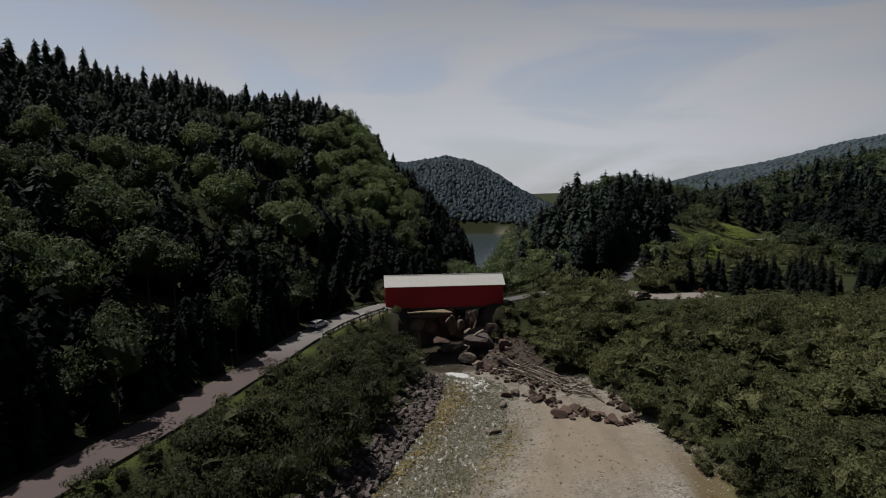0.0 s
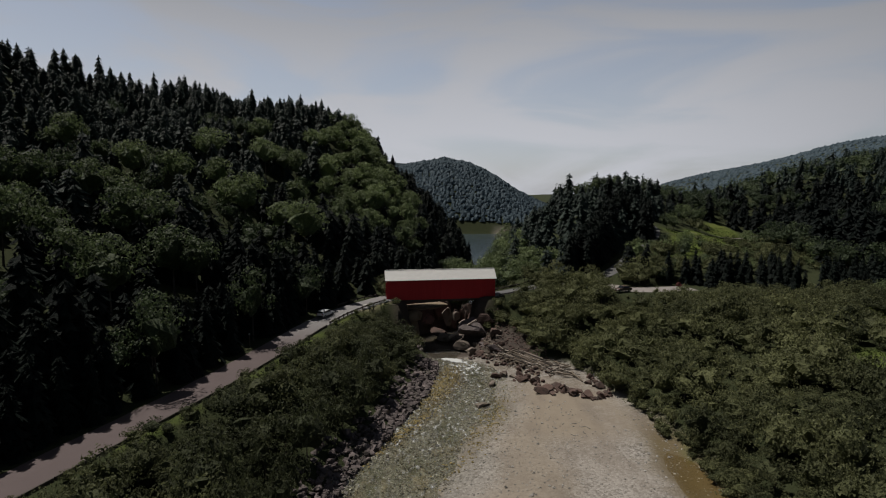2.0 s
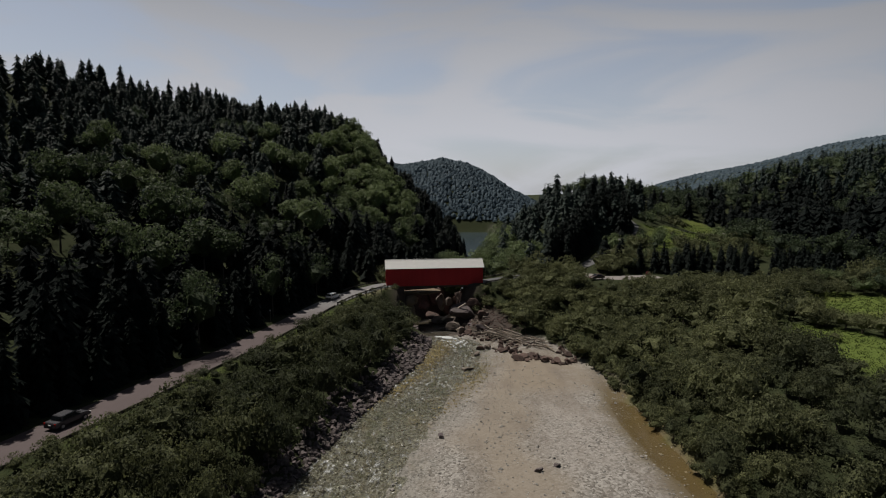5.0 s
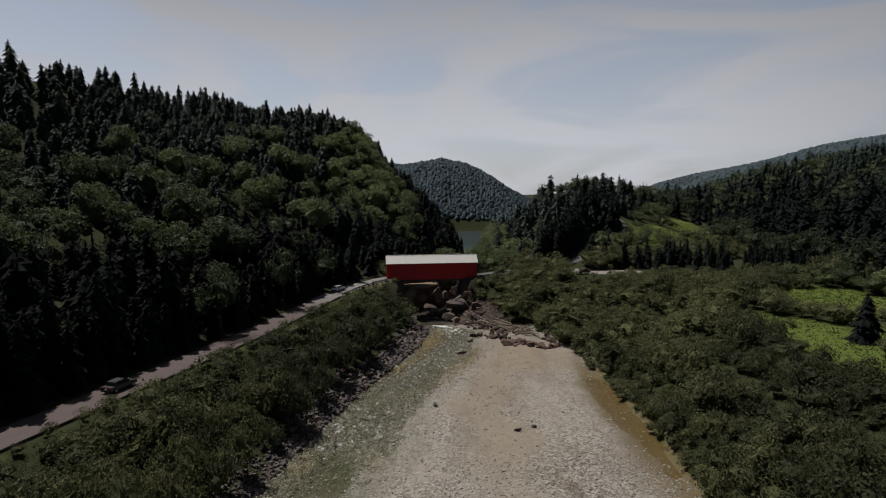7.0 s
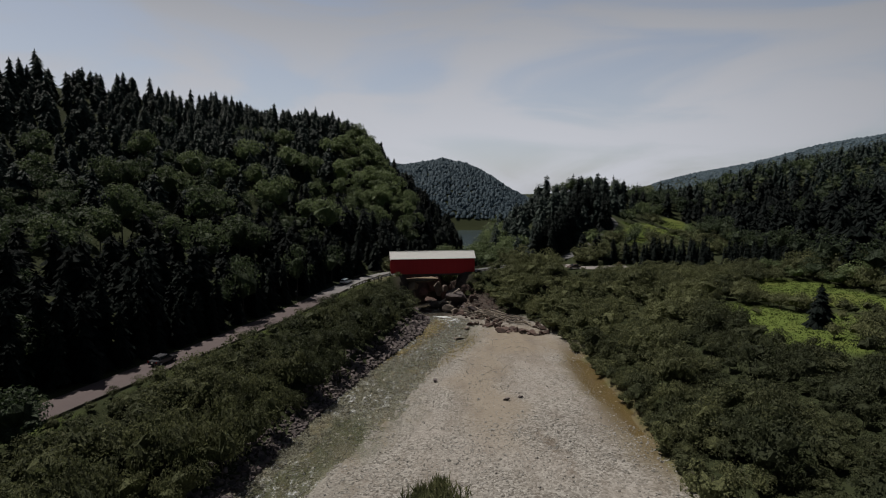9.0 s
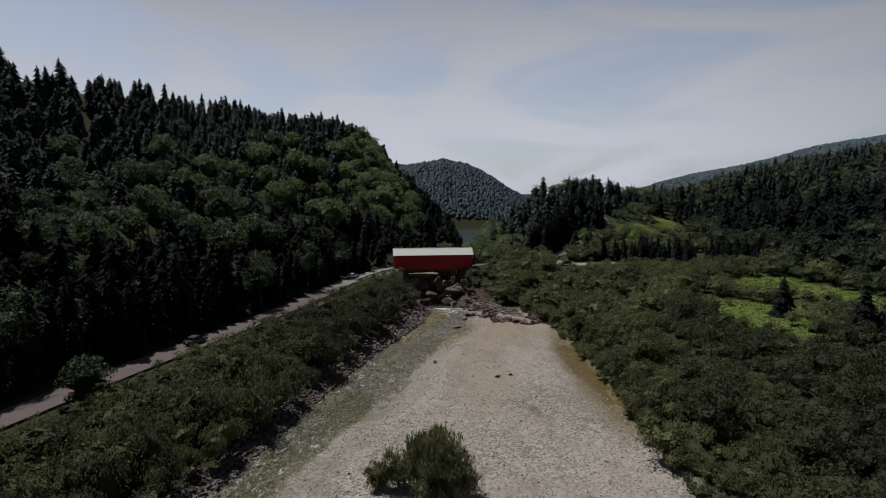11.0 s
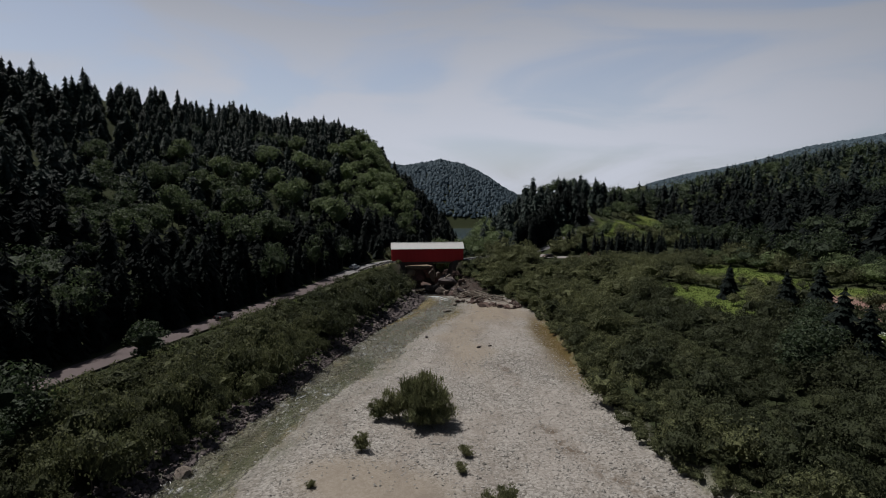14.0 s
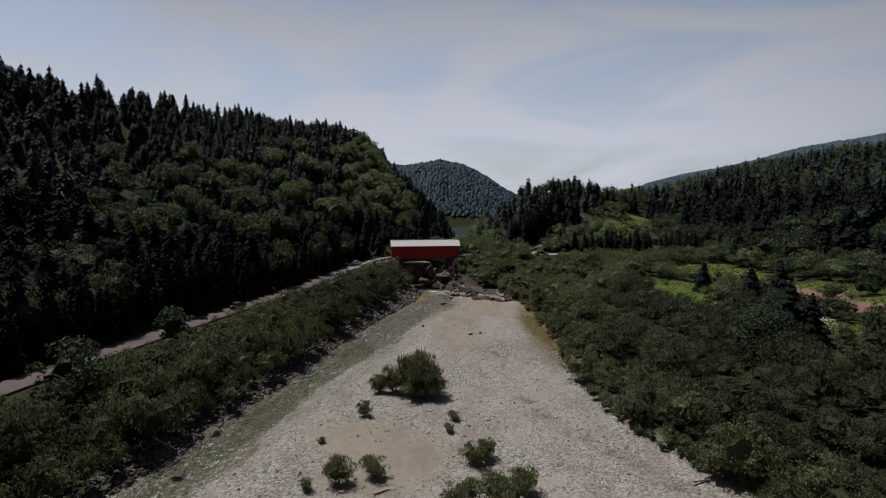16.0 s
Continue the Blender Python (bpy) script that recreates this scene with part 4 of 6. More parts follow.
def plant(name, kit, x, y, size, tall, turn, label, category, group, trunk="trunk", sink=0.1):
    e = thing(name, Matrix.LocRotScale((x, y, gz(x, y) - sink), Euler((0, 0, turn)), (size, size, size * tall)), label, category, group)
    part_mesh(trunk, kit[0], e)
    part_mesh("crown", kit[1], e)
    return e


def jitter(x0, x1, y0, y1, step, seed, squeeze=0.42):
    rnd = np.random.RandomState(seed)
    gx_, gy_ = np.meshgrid(np.arange(x0, x1, step), np.arange(y0, y1, step))
    n = gx_.size
    return gx_.ravel() + rnd.uniform(-squeeze, squeeze, n) * step, gy_.ravel() + rnd.uniform(-squeeze, squeeze, n) * step, rnd


def clear_of_roads(x, y, gap):
    return (near(x, y, ROAD_PATH)[0] > gap) & (near(x, y, ROAD_2_PATH)[0] > gap) & (near(x, y, PAD_PATH)[0] > gap + 1) & (near(x, y, TRACK_PATH)[0] > gap)


def rows_of(x, y, rnd, lo, hi, sink=0.2, tall=(0.85, 1.2)):
    n = len(x)
    return np.stack([x, y, ground_z(x, y) - sink, rnd.uniform(lo, hi, n), rnd.uniform(*tall, n), rnd.uniform(0, 6.28, n), rnd.uniform(0, 1, n)], 1)


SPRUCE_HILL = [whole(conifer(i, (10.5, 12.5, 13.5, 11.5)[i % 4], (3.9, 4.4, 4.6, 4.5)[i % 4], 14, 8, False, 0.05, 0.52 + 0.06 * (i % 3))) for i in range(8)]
SPRUCE_FAR = [whole(conifer(20 + i, 11.5, 4.4, 8, 6, False, 0.06, 0.55)) for i in range(5)]
BROAD_CROWN = [whole(leafy(46 + i, 1150, 4.3, 4.2, 2.8, 0.22, 20, stems=1, cuts=3)) for i in range(5)]
BROAD_HILL = [whole(leafy(40 + i, 620, 4.3, 4.0, 2.4, 0.24, 18, stems=1, cuts=2)) for i in range(6)]
BROAD_FAR = [whole(leafy(50 + i, 110, 4.6, 4.2, 1.6, 0.44, 14, stems=1, cuts=1)) for i in range(4)]
SHRUB = [whole(leafy(60 + i, 660, 2.25, 1.8, 0.0, 0.112, 16, 1, -0.4, cuts=2)) for i in range(8)]
SCRUB = [whole(leafy(76 + i, 260, 2.35, 1.8, 0.0, 0.16, 11, 1, -0.3, cuts=1)) for i in range(5)]
SHRUB_FAR = [whole(leafy(70 + i, 340, 2.35, 1.8, 0.0, 0.14, 13, 1, -0.3, cuts=2)) for i in range(6)]


def canopy(seed):
    """The top of a far tree, a low uneven dome."""
    rt = np.random.RandomState(seed)
    a = np.arange(6) * 1.0472 + rt.uniform(-0.3, 0.3, 6)
    r = rt.uniform(0.75, 1.15, 6)
    low = np.stack([4.2 * r * np.cos(a), 4.2 * r * np.sin(a), np.zeros(6)], 1)
    high = np.stack([2.5 * r * np.cos(a + 0.4), 2.5 * r * np.sin(a + 0.4), rt.uniform(4.0, 6.5, 6)], 1)
    V = np.concatenate([low, high, [(rt.uniform(-1, 1), rt.uniform(-1, 1), rt.uniform(6.5, 9.5))]])
    F = [f for j in range(6) for f in ((j, (j + 1) % 6, 6 + j), ((j + 1) % 6, 6 + (j + 1) % 6, 6 + j), (6 + j, 6 + (j + 1) % 6, 12))]
    return V, np.array(F), np.zeros(18, int), np.full(13, rt.uniform(0.46, 0.56)), unit(V * np.array([0.05, 0.05, 0]) + np.array([0, 0, 1.0]))


CANOPY = [canopy(30 + i) for i in range(9)]

# left hill
x, y, rnd = jitter(-262, 24, -75, 335, 5.6, 11)
d = hill_line(y) - x
keep = (d > 3.0) & (d < np.where(y < 140, 205, 145)) & clear_of_roads(x, y, 4.6) & (x > -0.95 * (y + 150) - 25)
x, y, d = x[keep], y[keep], d[keep]
extra = (rnd.uniform(0, 1, len(x)) < 0.65) & (d > 66) & (d < 175)
x, y = np.concatenate([x, x[extra] + rnd.uniform(1.6, 2.6, extra.sum())]), np.concatenate([y, y[extra] + rnd.uniform(-2.4, 2.4, extra.sum())])
d = hill_line(y) - x
# the broad crowns that stand out on the slope
CROWNS = ((-93, 109), (-78, 72), (-96, 103), (-117, 106), (-105, 89), (-98, 128), (-82, 122), (-84, 133), (-75, 139), (-67, 148), (-62, 138), (-56, 139), (-46, 143), (-38, 135), (-51, 88), (-48, 91), (-82, 92), (-80, 84), (-75, 88), (-84, 114), (-67, 112), (-54, 211), (-49, 231), (-40, 241), (-44, 197), (-34, 217), (-64, 181), (-75, 160), (-70, 194), (-63, 96), (-53, 72), (-76, 54), (-63, 78))
crown_gap = np.min([np.hypot(x - cx, y - cy) for cx, cy in CROWNS], axis=0)
keep = crown_gap > 4.6
x, y, d = x[keep], y[keep], d[keep]
x, y = np.concatenate([x, [c[0] for c in CROWNS]]), np.concatenate([y, [c[1] for c in CROWNS]])
d = hill_line(y) - x
chosen = np.arange(len(x)) >= len(x) - len(CROWNS)
knob = inside(x, y, -42, 222, 30, 52, 0, 0.2, 0.4) * (1 - smooth(d, 58, 74))
leaf_zone = 0.5 * ripple(x, y, 16.0, 4.0) + 0.30 * ripple(x, y, 5.0, 1.0) + 0.34 * smooth(d, 6, 20) * (1 - smooth(d, 60, 100)) * (y < 160) + 1.1 * knob - 0.35 * smooth(d, 95, 125) + rnd.uniform(-0.42, 0.42, len(x))
is_leaf = (leaf_zone > 0.62) | chosen
edge_tree = (d < 8) & (y > -30) & (y < 108)
hill_rows = rows_of(x, y, rnd, 0.58, 1.14, tall=(0.82, 1.16))
hill_rows[:, 3] *= np.where(is_leaf, np.where(chosen, 1.42, 1.0 + 0.25 * knob), 1.0)
hill_rows[:, 3] = np.where(chosen, np.maximum(hill_rows[:, 3], 1.15), hill_rows[:, 3])
# tint also carries sunlight on the crowns and knob, and haze on farther spruces
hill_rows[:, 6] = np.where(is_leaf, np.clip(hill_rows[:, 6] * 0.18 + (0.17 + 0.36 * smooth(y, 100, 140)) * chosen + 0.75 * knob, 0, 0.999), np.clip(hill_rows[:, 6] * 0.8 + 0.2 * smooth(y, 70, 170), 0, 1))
high = smooth(d, 62, 85) * ~is_leaf
hill_rows[:, 3] *= 1 - 0.28 * high
hill_rows[:, 4] *= 1 + 0.12 * high
far_ridge = smooth(-x, 128, 160) * smooth(d, 80, 100) * ~is_leaf
hill_rows[:, 3] *= 1 + 0.22 * far_ridge
hill_rows[:, 4] *= 1 + 0.08 * far_ridge
# the lower slope takes the needles that have shade in their colour
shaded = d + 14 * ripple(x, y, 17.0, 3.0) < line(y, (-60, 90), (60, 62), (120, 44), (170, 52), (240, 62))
stand("lower_spruce_forest", SPRUCE_HILL, hill_rows[~is_leaf & ~edge_tree & shaded], [SHADED_SPRUCE, BARK], "spruce forest on the hillside foot, needles darkened for shade", "forest")
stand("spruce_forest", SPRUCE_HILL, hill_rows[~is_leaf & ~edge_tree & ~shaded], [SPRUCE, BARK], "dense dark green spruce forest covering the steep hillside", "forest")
big = chosen | (is_leaf & (knob > 0.4))
stand("broad_crowns", BROAD_CROWN, hill_rows[big & ~edge_tree], [BROADLEAF, BARK], "large rounded yellow-green crowns standing out on the hillside", "forest")
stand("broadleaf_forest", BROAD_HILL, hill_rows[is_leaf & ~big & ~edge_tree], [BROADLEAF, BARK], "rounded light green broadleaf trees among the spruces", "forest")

SPRUCE_KITS = [plant_kit("spruce", conifer(80 + i, 10.5, 2.5 + 0.25 * (i % 3), 15, 7, True, 0.04, 0.72), SHADED_SPRUCE) for i in range(5)]
BROAD_KITS = [plant_kit("maple", leafy(90 + i, 820, 3.1, 3.4, 1.2, 0.155, 16, stems=1, cuts=2), BROADLEAF) for i in range(4)]
# low fixed tints paint the roadside shade into these crowns
SHADED_KITS = [plant_kit("maple", leafy(96 + i, 820, 3.1, 3.4, 1.2, 0.155, 16, stems=1, cuts=2), BROADLEAF, 0.10 + 0.10 * i) for i in range(3)]
rr = random.Random(5)
for (px, py, pz, s, t, turn, tint), leafy_one in zip(hill_rows[edge_tree], is_leaf[edge_tree]):
    if leafy_one:
        plant("broadleaf_tree", rr.choice(SHADED_KITS), px, py, s * 1.3, t, turn, "rounded broadleaf tree on the roadside slope, leaves darkened for shade", "tree", "trees along the road")
    else:
        plant("spruce_tree", rr.choice(SPRUCE_KITS), px, py, s * 1.35, t, turn, "tall dark spruce with drooping boughs on the roadside slope", "tree", "trees along the road")

# the dense wall of tall trees at the roadside
py = -34.0
while py < 116:
    for row_off, chance in ((5.6, 0.85), (8.8, 0.95)):
        px = float(np.interp(py, [q[1] for q in ROAD_PATH], [q[0] for q in ROAD_PATH])) - row_off - rr.uniform(-0.4, 1.0)
        if rr.random() < chance:
            if rr.random() < 0.07:
                plant("broadleaf_tree", rr.choice(SHADED_KITS), px, py + rr.uniform(-0.9, 0.9), rr.uniform(1.1, 1.5), rr.uniform(1.0, 1.3), rr.uniform(0, 6), "tall broadleaf tree among roadside spruces, leaves darkened for shade", "tree", "trees along the road")
            else:
                plant("spruce_tree", rr.choice(SPRUCE_KITS), px, py + rr.uniform(-0.9, 0.9), rr.uniform(0.8, 1.15) * (1.0 if row_off < 8 else 1.2), rr.uniform(0.95, 1.15), rr.uniform(0, 6), "tall dark spruce in the wall of trees beside the road", "tree", "trees along the road")
    py += 3.3

# right-hand woods, knoll and forest edge
x, y, rnd = jitter(8, 345, -60, 345, 6.6, 12)
v = x - bar_right(y)
e = x - line(y, (-400, 130), (0, 126), (50, 126), (100, 119), (150, 119), (180, 121), (200, 130), (215, 137), (260, 160), (400, 190))
knoll = (y > 138) & (v > 1.5) & (x < line(y, (138, 47), (150, 52), (168, 65), (190, 83), (220, 103), (252, 127), (300, 160))) & (y < 320)
beyond = (y > 232) | ((y > 205) & (x > 118))
wood = (knoll | (e > -3) | beyond) & clear_of_roads(x, y, 4.2) & (meadow(x, y) < 0.2) & (bare(x, y) < 0.2) & (v > 1.5)
x, y, e, v = x[wood], y[wood], e[wood], v[wood]
is_leaf = 0.5 * ripple(x, y, 14.0, 2.0) + rnd.uniform(-0.4, 0.4, len(x)) + 0.75 * (np.abs(e) < 5) * (y < 205) - 0.12 + 0.34 * ((x > 205) | (y > 245)) + 0.16 * (x > 108) + 0.8 * inside(x, y, 24, 156, 12, 20, -15, 0.2, 0.3) > 0.42
far_away = (x > 205) | (y > 270)
wood_rows = rows_of(x, y, rnd, 0.62, 1.18, tall=(0.82, 1.12))
wood_rows[:, 6] = np.where(is_leaf & (x < 40), 0.6 + 0.4 * wood_rows[:, 6], wood_rows[:, 6])
# tint is cut by place, so the right slope's shade sits in the colour
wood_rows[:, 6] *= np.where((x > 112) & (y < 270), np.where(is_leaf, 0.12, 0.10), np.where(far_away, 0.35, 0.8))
wood_rows[:, 3] *= np.where((e > -3) & (y < 205), 1.22, 1.0)
# here too the slope's shade is painted through the darker needles
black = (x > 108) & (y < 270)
stand("black_spruce_wood", SPRUCE_HILL, wood_rows[~is_leaf & ~far_away & black], [SHADED_SPRUCE, BARK], "spruce wood behind the meadows, needles darkened for shade", "forest")
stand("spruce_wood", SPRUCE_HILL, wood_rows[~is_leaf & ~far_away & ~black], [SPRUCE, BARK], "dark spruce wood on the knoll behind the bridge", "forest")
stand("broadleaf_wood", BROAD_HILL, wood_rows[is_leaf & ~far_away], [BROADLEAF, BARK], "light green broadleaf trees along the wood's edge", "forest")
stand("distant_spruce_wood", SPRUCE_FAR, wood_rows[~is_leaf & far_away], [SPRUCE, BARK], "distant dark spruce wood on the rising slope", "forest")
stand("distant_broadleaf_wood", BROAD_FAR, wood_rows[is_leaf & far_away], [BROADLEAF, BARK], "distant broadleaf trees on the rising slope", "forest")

# far hill and headland
x, y, rnd = jitter(150, 1100, 60, 1200, 9.5, 13)
keep = ((x > 345) | (y > 345)) & (x > 0.42 * y + 10) & (x < 1.05 * y + 260) & (x - bar_right(y) > 20)
stand("far_hill_forest", CANOPY, rows_of(x[keep], y[keep], rnd, 1.1, 1.5, 1.5, tall=(0.26, 0.46)), [HAZE_TINTED, BARK], "hazy forest on the far hill", "forest")
x, y, rnd = jitter(-400, 190, 550, 780, 4.3, 14)
keep = ground_z(x, y) > -1
stand("headland_forest", CANOPY, rows_of(x[keep], y[keep], rnd, 0.8, 1.05, 0.5, tall=(0.40, 0.62)), [HAZE_TINTED, BARK], "spruce forest on the headland across the bay", "forest")

# trees hanging over the lower gorge
rg = random.Random(71)
for i in range(14):
    py = 148 + 4.2 * i
    for px, s_ in ((float(bar_right(py)) + rg.uniform(-1.5, 2.5), rg.uniform(1.6, 2.1)), (float(toe_left(py)) - rg.uniform(-0.8, 2.5), rg.uniform(1.4, 1.9))):
        plant("broadleaf_tree", rg.choice(BROAD_KITS), px, py, s_, rg.uniform(1.0, 1.25), rg.uniform(0, 6), "bright green broadleaf tree leaning over the lower gorge", "tree", "trees over the gorge", sink=0.5)

for px, py, s_ in ((24, 178, 1.5), (26, 186, 1.6), (28.5, 194, 1.55), (25.5, 199, 1.7), (30, 203, 1.6), (22.5, 184, 1.4), (33, 198, 1.5), (30, 186, 1.4), (28, 178, 1.3), (27, 209, 1.7), (28, 216, 1.8), (29.5, 224, 1.9), (31, 232, 1.9), (32.5, 240, 1.9), (25.5, 192, 1.6)):
    plant("broadleaf_tree", rg.choice(BROAD_KITS), px, py, s_, 1.1, rg.uniform(0, 6), "tall green broadleaf tree on the flank of the knoll", "tree", "trees over the gorge", sink=0.5)

# alder thickets
x, y, rnd = jitter(8, 145, -112, 216, 3.1, 15)
v = x - bar_right(y)
e = x - line(y, (-400, 130), (0, 126), (50, 126), (100, 119), (150, 126), (200, 142))
keep = (v > -0.3) & (e < 3) & clear_of_roads(x, y, 4.2) & (~(y > 140) | (x > line(y, (138, 52), (150, 58), (168, 73), (190, 91), (220, 111)))) & ~((np.abs(x - 0.5) < 13.5) & (y > 115)) & (meadow(x, y) < 0.35) & (bare(x, y) < 0.3) & ~((x > 43) & (y > line(x, (43, 121), (60, 122), (75, 120), (105, 114))) & (y < line(x, (60, 133), (70, 141)))) & ~((y > 97) & (y < 122) & (x < line(y, (97, 27), (101, 23), (105, 19.5), (110, 16.5), (116, 14.5)))) & (x < 0.93 * (y + 125) + 20)
near_ones = keep & (v < 34) & (y < 62)
mound = keep & (inside(x, y, 33, 118, 13, 9, 0, 0.1, 0.2) > 0.4)
near_ones = near_ones | mound
far_ones = keep & ~near_ones
part_rows = near_ones & (v < 7) & (y > -45) & (y < 62)
thicket = rows_of(x, y, rnd, 0.6, 1.35, 0.25, (0.8, 1.5))
thicket[:, 3] *= (1.02 + 0.58 * ripple(x, y, 3.6, 7.0)) * np.where(rnd.uniform(0, 1, len(x)) > 0.84, 1.4, 1.0)
thicket[:, 3] = np.clip(thicket[:, 3], 0.66, 1.85)
thicket[:, 3] = np.where(inside(x, y, 33, 118, 13, 9, 0, 0.1, 0.2) > 0.4, np.maximum(thicket[:, 3], 1.35) * 1.15, thicket[:, 3])
thicket[:, 3] *= np.where((x > 43) & (y > 102) & (x < 105) & (y < 123), 0.78 - 0.34 * smooth(y, 104, 117), 1.0)
thicket[:, 3] *= np.where((y > 112) & (y < 146) & (x < 24), np.where(y < 120, 0.7, 0.5), 1.0)
ahead = np.maximum(meadow(x + 3.5, y + 8), np.maximum(meadow(x + 7, y + 15), bare(x + 7, y + 15)))
thicket[:, 3] *= 1 - 0.30 * ahead * (y < 110)
keep = keep & ((y < 144) | (rnd.uniform(0, 1, len(x)) < 0.55))
near_ones, far_ones, part_rows = near_ones & keep, far_ones & keep, part_rows & keep
thicket[:, 6] = np.clip(0.12 + 0.58 * smooth(y, 5, 75) + 0.06 * (1 - smooth(x, 48, 75)) * smooth(y, 10, 40) - 0.12 * smooth(x, 70, 95) + 0.34 * ripple(x, y, 5.5, 2.5) - 0.5 * smooth(x, 46, 62) * (1 - smooth(y, 52, 76)) + rnd.uniform(-0.25, 0.25, len(x)), 0, 0.999)
stand("alder_thicket", SHRUB, thicket[near_ones & ~part_rows], [ALDER, BARK], "dense grey-green alder thicket beside the gravel bar", "bushes")
fx, fy, frnd = jitter(43, 104, 100, 127, 2.1, 27)
low = clear_of_roads(fx, fy, 4.4) & (fy < line(fx, (43, 115), (60, 117.5), (75, 117), (105, 113)))
low_rows = rows_of(fx[low], fy[low], frnd, 0.42, 0.7, 0.15)
low_rows[:, 3] *= 1 + 0.9 * smooth(fx[low], 51, 55)
low_rows[:, 6] = np.clip(0.45 + 0.3 * ripple(fx[low], fy[low], 5.0, 2.0) + frnd.uniform(-0.2, 0.2, low.sum()), 0, 0.999)
stand("low_scrub", SCRUB, low_rows, [ALDER, BARK], "low olive-green scrub in front of the parking place", "bushes")
stand("alder_scrub", SHRUB_FAR, thicket[far_ones], [ALDER, BARK], "dense alder scrub spreading over the valley flat", "bushes")
ALDER_KITS = [plant_kit("alder", leafy(100 + i, 800, 2.2, 1.8, 0.0, 0.105, 16, 3, -0.6, cuts=2), ALDER) for i in range(5)]
for px, py, pz, s, t, turn, tint in thicket[part_rows][:300]:
    plant("alder_bush", rr.choice(ALDER_KITS), px, py, s, t, turn, "grey-green alder bush at the edge of the gravel", "bush", "alders beside the gravel", "stems")
ey = np.arange(-62, 94, 0.85)
ernd = np.random.RandomState(33)
ex = bar_right(ey) + ernd.uniform(-0.9, 2.4, len(ey))
edge_rows = rows_of(ex, ey, ernd, 0.34, 0.72, 0.15, (0.8, 1.2))
edge_rows[:, 6] = ernd.uniform(0.2, 0.75, len(ey))
stand("edge_scrub", SHRUB_FAR, edge_rows, [ALDER, BARK], "low olive bushes fringing the gravel and the brown pool", "bushes")
x, y, rnd = jitter(-70, 2, -90, 122, 3.0, 16)
u = toe_left(y) - x
keep = (u > line(y, (0, 1.0), (20, 1.5), (55, 3.0), (80, 4.2))) & (x > line(y, *ROAD_EDGE) + 0.6) & (y < 114) & (near(x, y, ROAD_PATH)[0] > 3.9)
x, y = x[keep], y[keep]
bank_rows = rows_of(x, y, rnd, 0.75, 1.6, 0.25, (0.9, 1.35))
bank_rows[:, 3] *= (0.40 + 0.60 * smooth(near(x, y, ROAD_PATH)[0], 4.6, 10.0)) * (1.02 + 0.55 * ripple(x, y, 3.4, 3.0)) * (1 - 0.4 * smooth(y, 104, 112))
bank_rows[:, 3] *= np.where((near(x, y, ROAD_PATH)[0] < 9) & (y < 12), 0.72, 1.0)
bank_rows[:, 3] = np.clip(bank_rows[:, 3], 0.4, 1.6)
bank_rows[:, 4] *= 1 + 0.55 * (1 - smooth(toe_left(y) - x, 5, 13)) * (1 - smooth(y, 60, 95))
# the drop past y 20 puts the bank's shade into the leaf tint
bank_rows[:, 6] = np.clip(0.42 - 0.14 * (1 - smooth(y, -20, 20)) - 0.36 * smooth(y, 20, 45) + 0.16 * smooth(y, 66, 92) + 0.25 * ripple(x, y, 8.0, 1.5) + rnd.uniform(-0.3, 0.3, len(x)), 0, 0.999)
stand("bank_alders", SHRUB, bank_rows, [ALDER, BARK], "dense alder bushes covering the bank below the road", "bushes")

# grass of the clearings
x, y, rnd = jitter(60, 135, -8, 232, 0.95, 19, 1.2)
keep = (meadow(x, y) > 0.35) & (bare(x, y) < 0.4) & clear_of_roads(x, y, 2.0)
x, y = x[keep], y[keep]
TUFT = []
for i in range(4):
    rt = np.random.RandomState(300 + i)
    P = np.concatenate([rt.uniform(-0.7, 0.7, (9, 2)), np.zeros((9, 1))], 1)
    a = rt.uniform(0, 6.28, 9)
    w = np.stack([np.cos(a), np.sin(a), 0 * a], 1) * 0.09
    tip = P + np.concatenate([rt.uniform(-0.25, 0.25, (9, 2)), rt.uniform(0.10, 0.26, (9, 1))], 1)
    TUFT.append((np.stack([P - w, P + w, tip], 1).reshape(-1, 3), np.arange(27).reshape(-1, 3), np.zeros(9, int), np.repeat(rt.uniform(0, 1, 9), 3)))
tuft_rows = rows_of(x, y, rnd, 0.7, 1.5, 0.03)
tuft_rows[:, 6] = np.clip(0.5 + 0.45 * ripple(x, y, 4.0, 2.0) + rnd.uniform(-0.2, 0.2, len(x)), 0, 0.999)
stand("meadow_grass", TUFT, tuft_rows, [GRASSY], "tufted yellow-green meadow grass in the clearings", "grass")

x, y, rnd = jitter(78, 93, 2, 20, 0.42, 23, 1.0)
keep = (inside(x, y, 84.6, 10.6, 2.4, 6.5, -35, 0.4, 0.3) > 0.5) & (rnd.uniform(0, 1, len(x)) < 0.75)
PETAL = plain("white_flower_heads", (0.55, 0.56, 0.50), 0.9, spot=0.1)
head = np.array([(0.16, 0, 0.9), (-0.08, 0.14, 0.95), (-0.08, -0.14, 0.92), (0, 0, 0.82), (0.02, 0, 0.0), (-0.02, 0.02, 0.0)])
UMBEL = [(head, np.array([(0, 1, 2), (0, 3, 1), (1, 3, 2), (2, 3, 0), (3, 4, 5)]), np.array([0, 0, 0, 0, 1]), np.full(6, 0.5))]
stand("white_flowers", UMBEL, rows_of(x[keep], y[keep], rnd, 0.7, 1.3, 0.02), [PETAL, GRASSY], "white flower heads standing in the small clearing", "flowers")

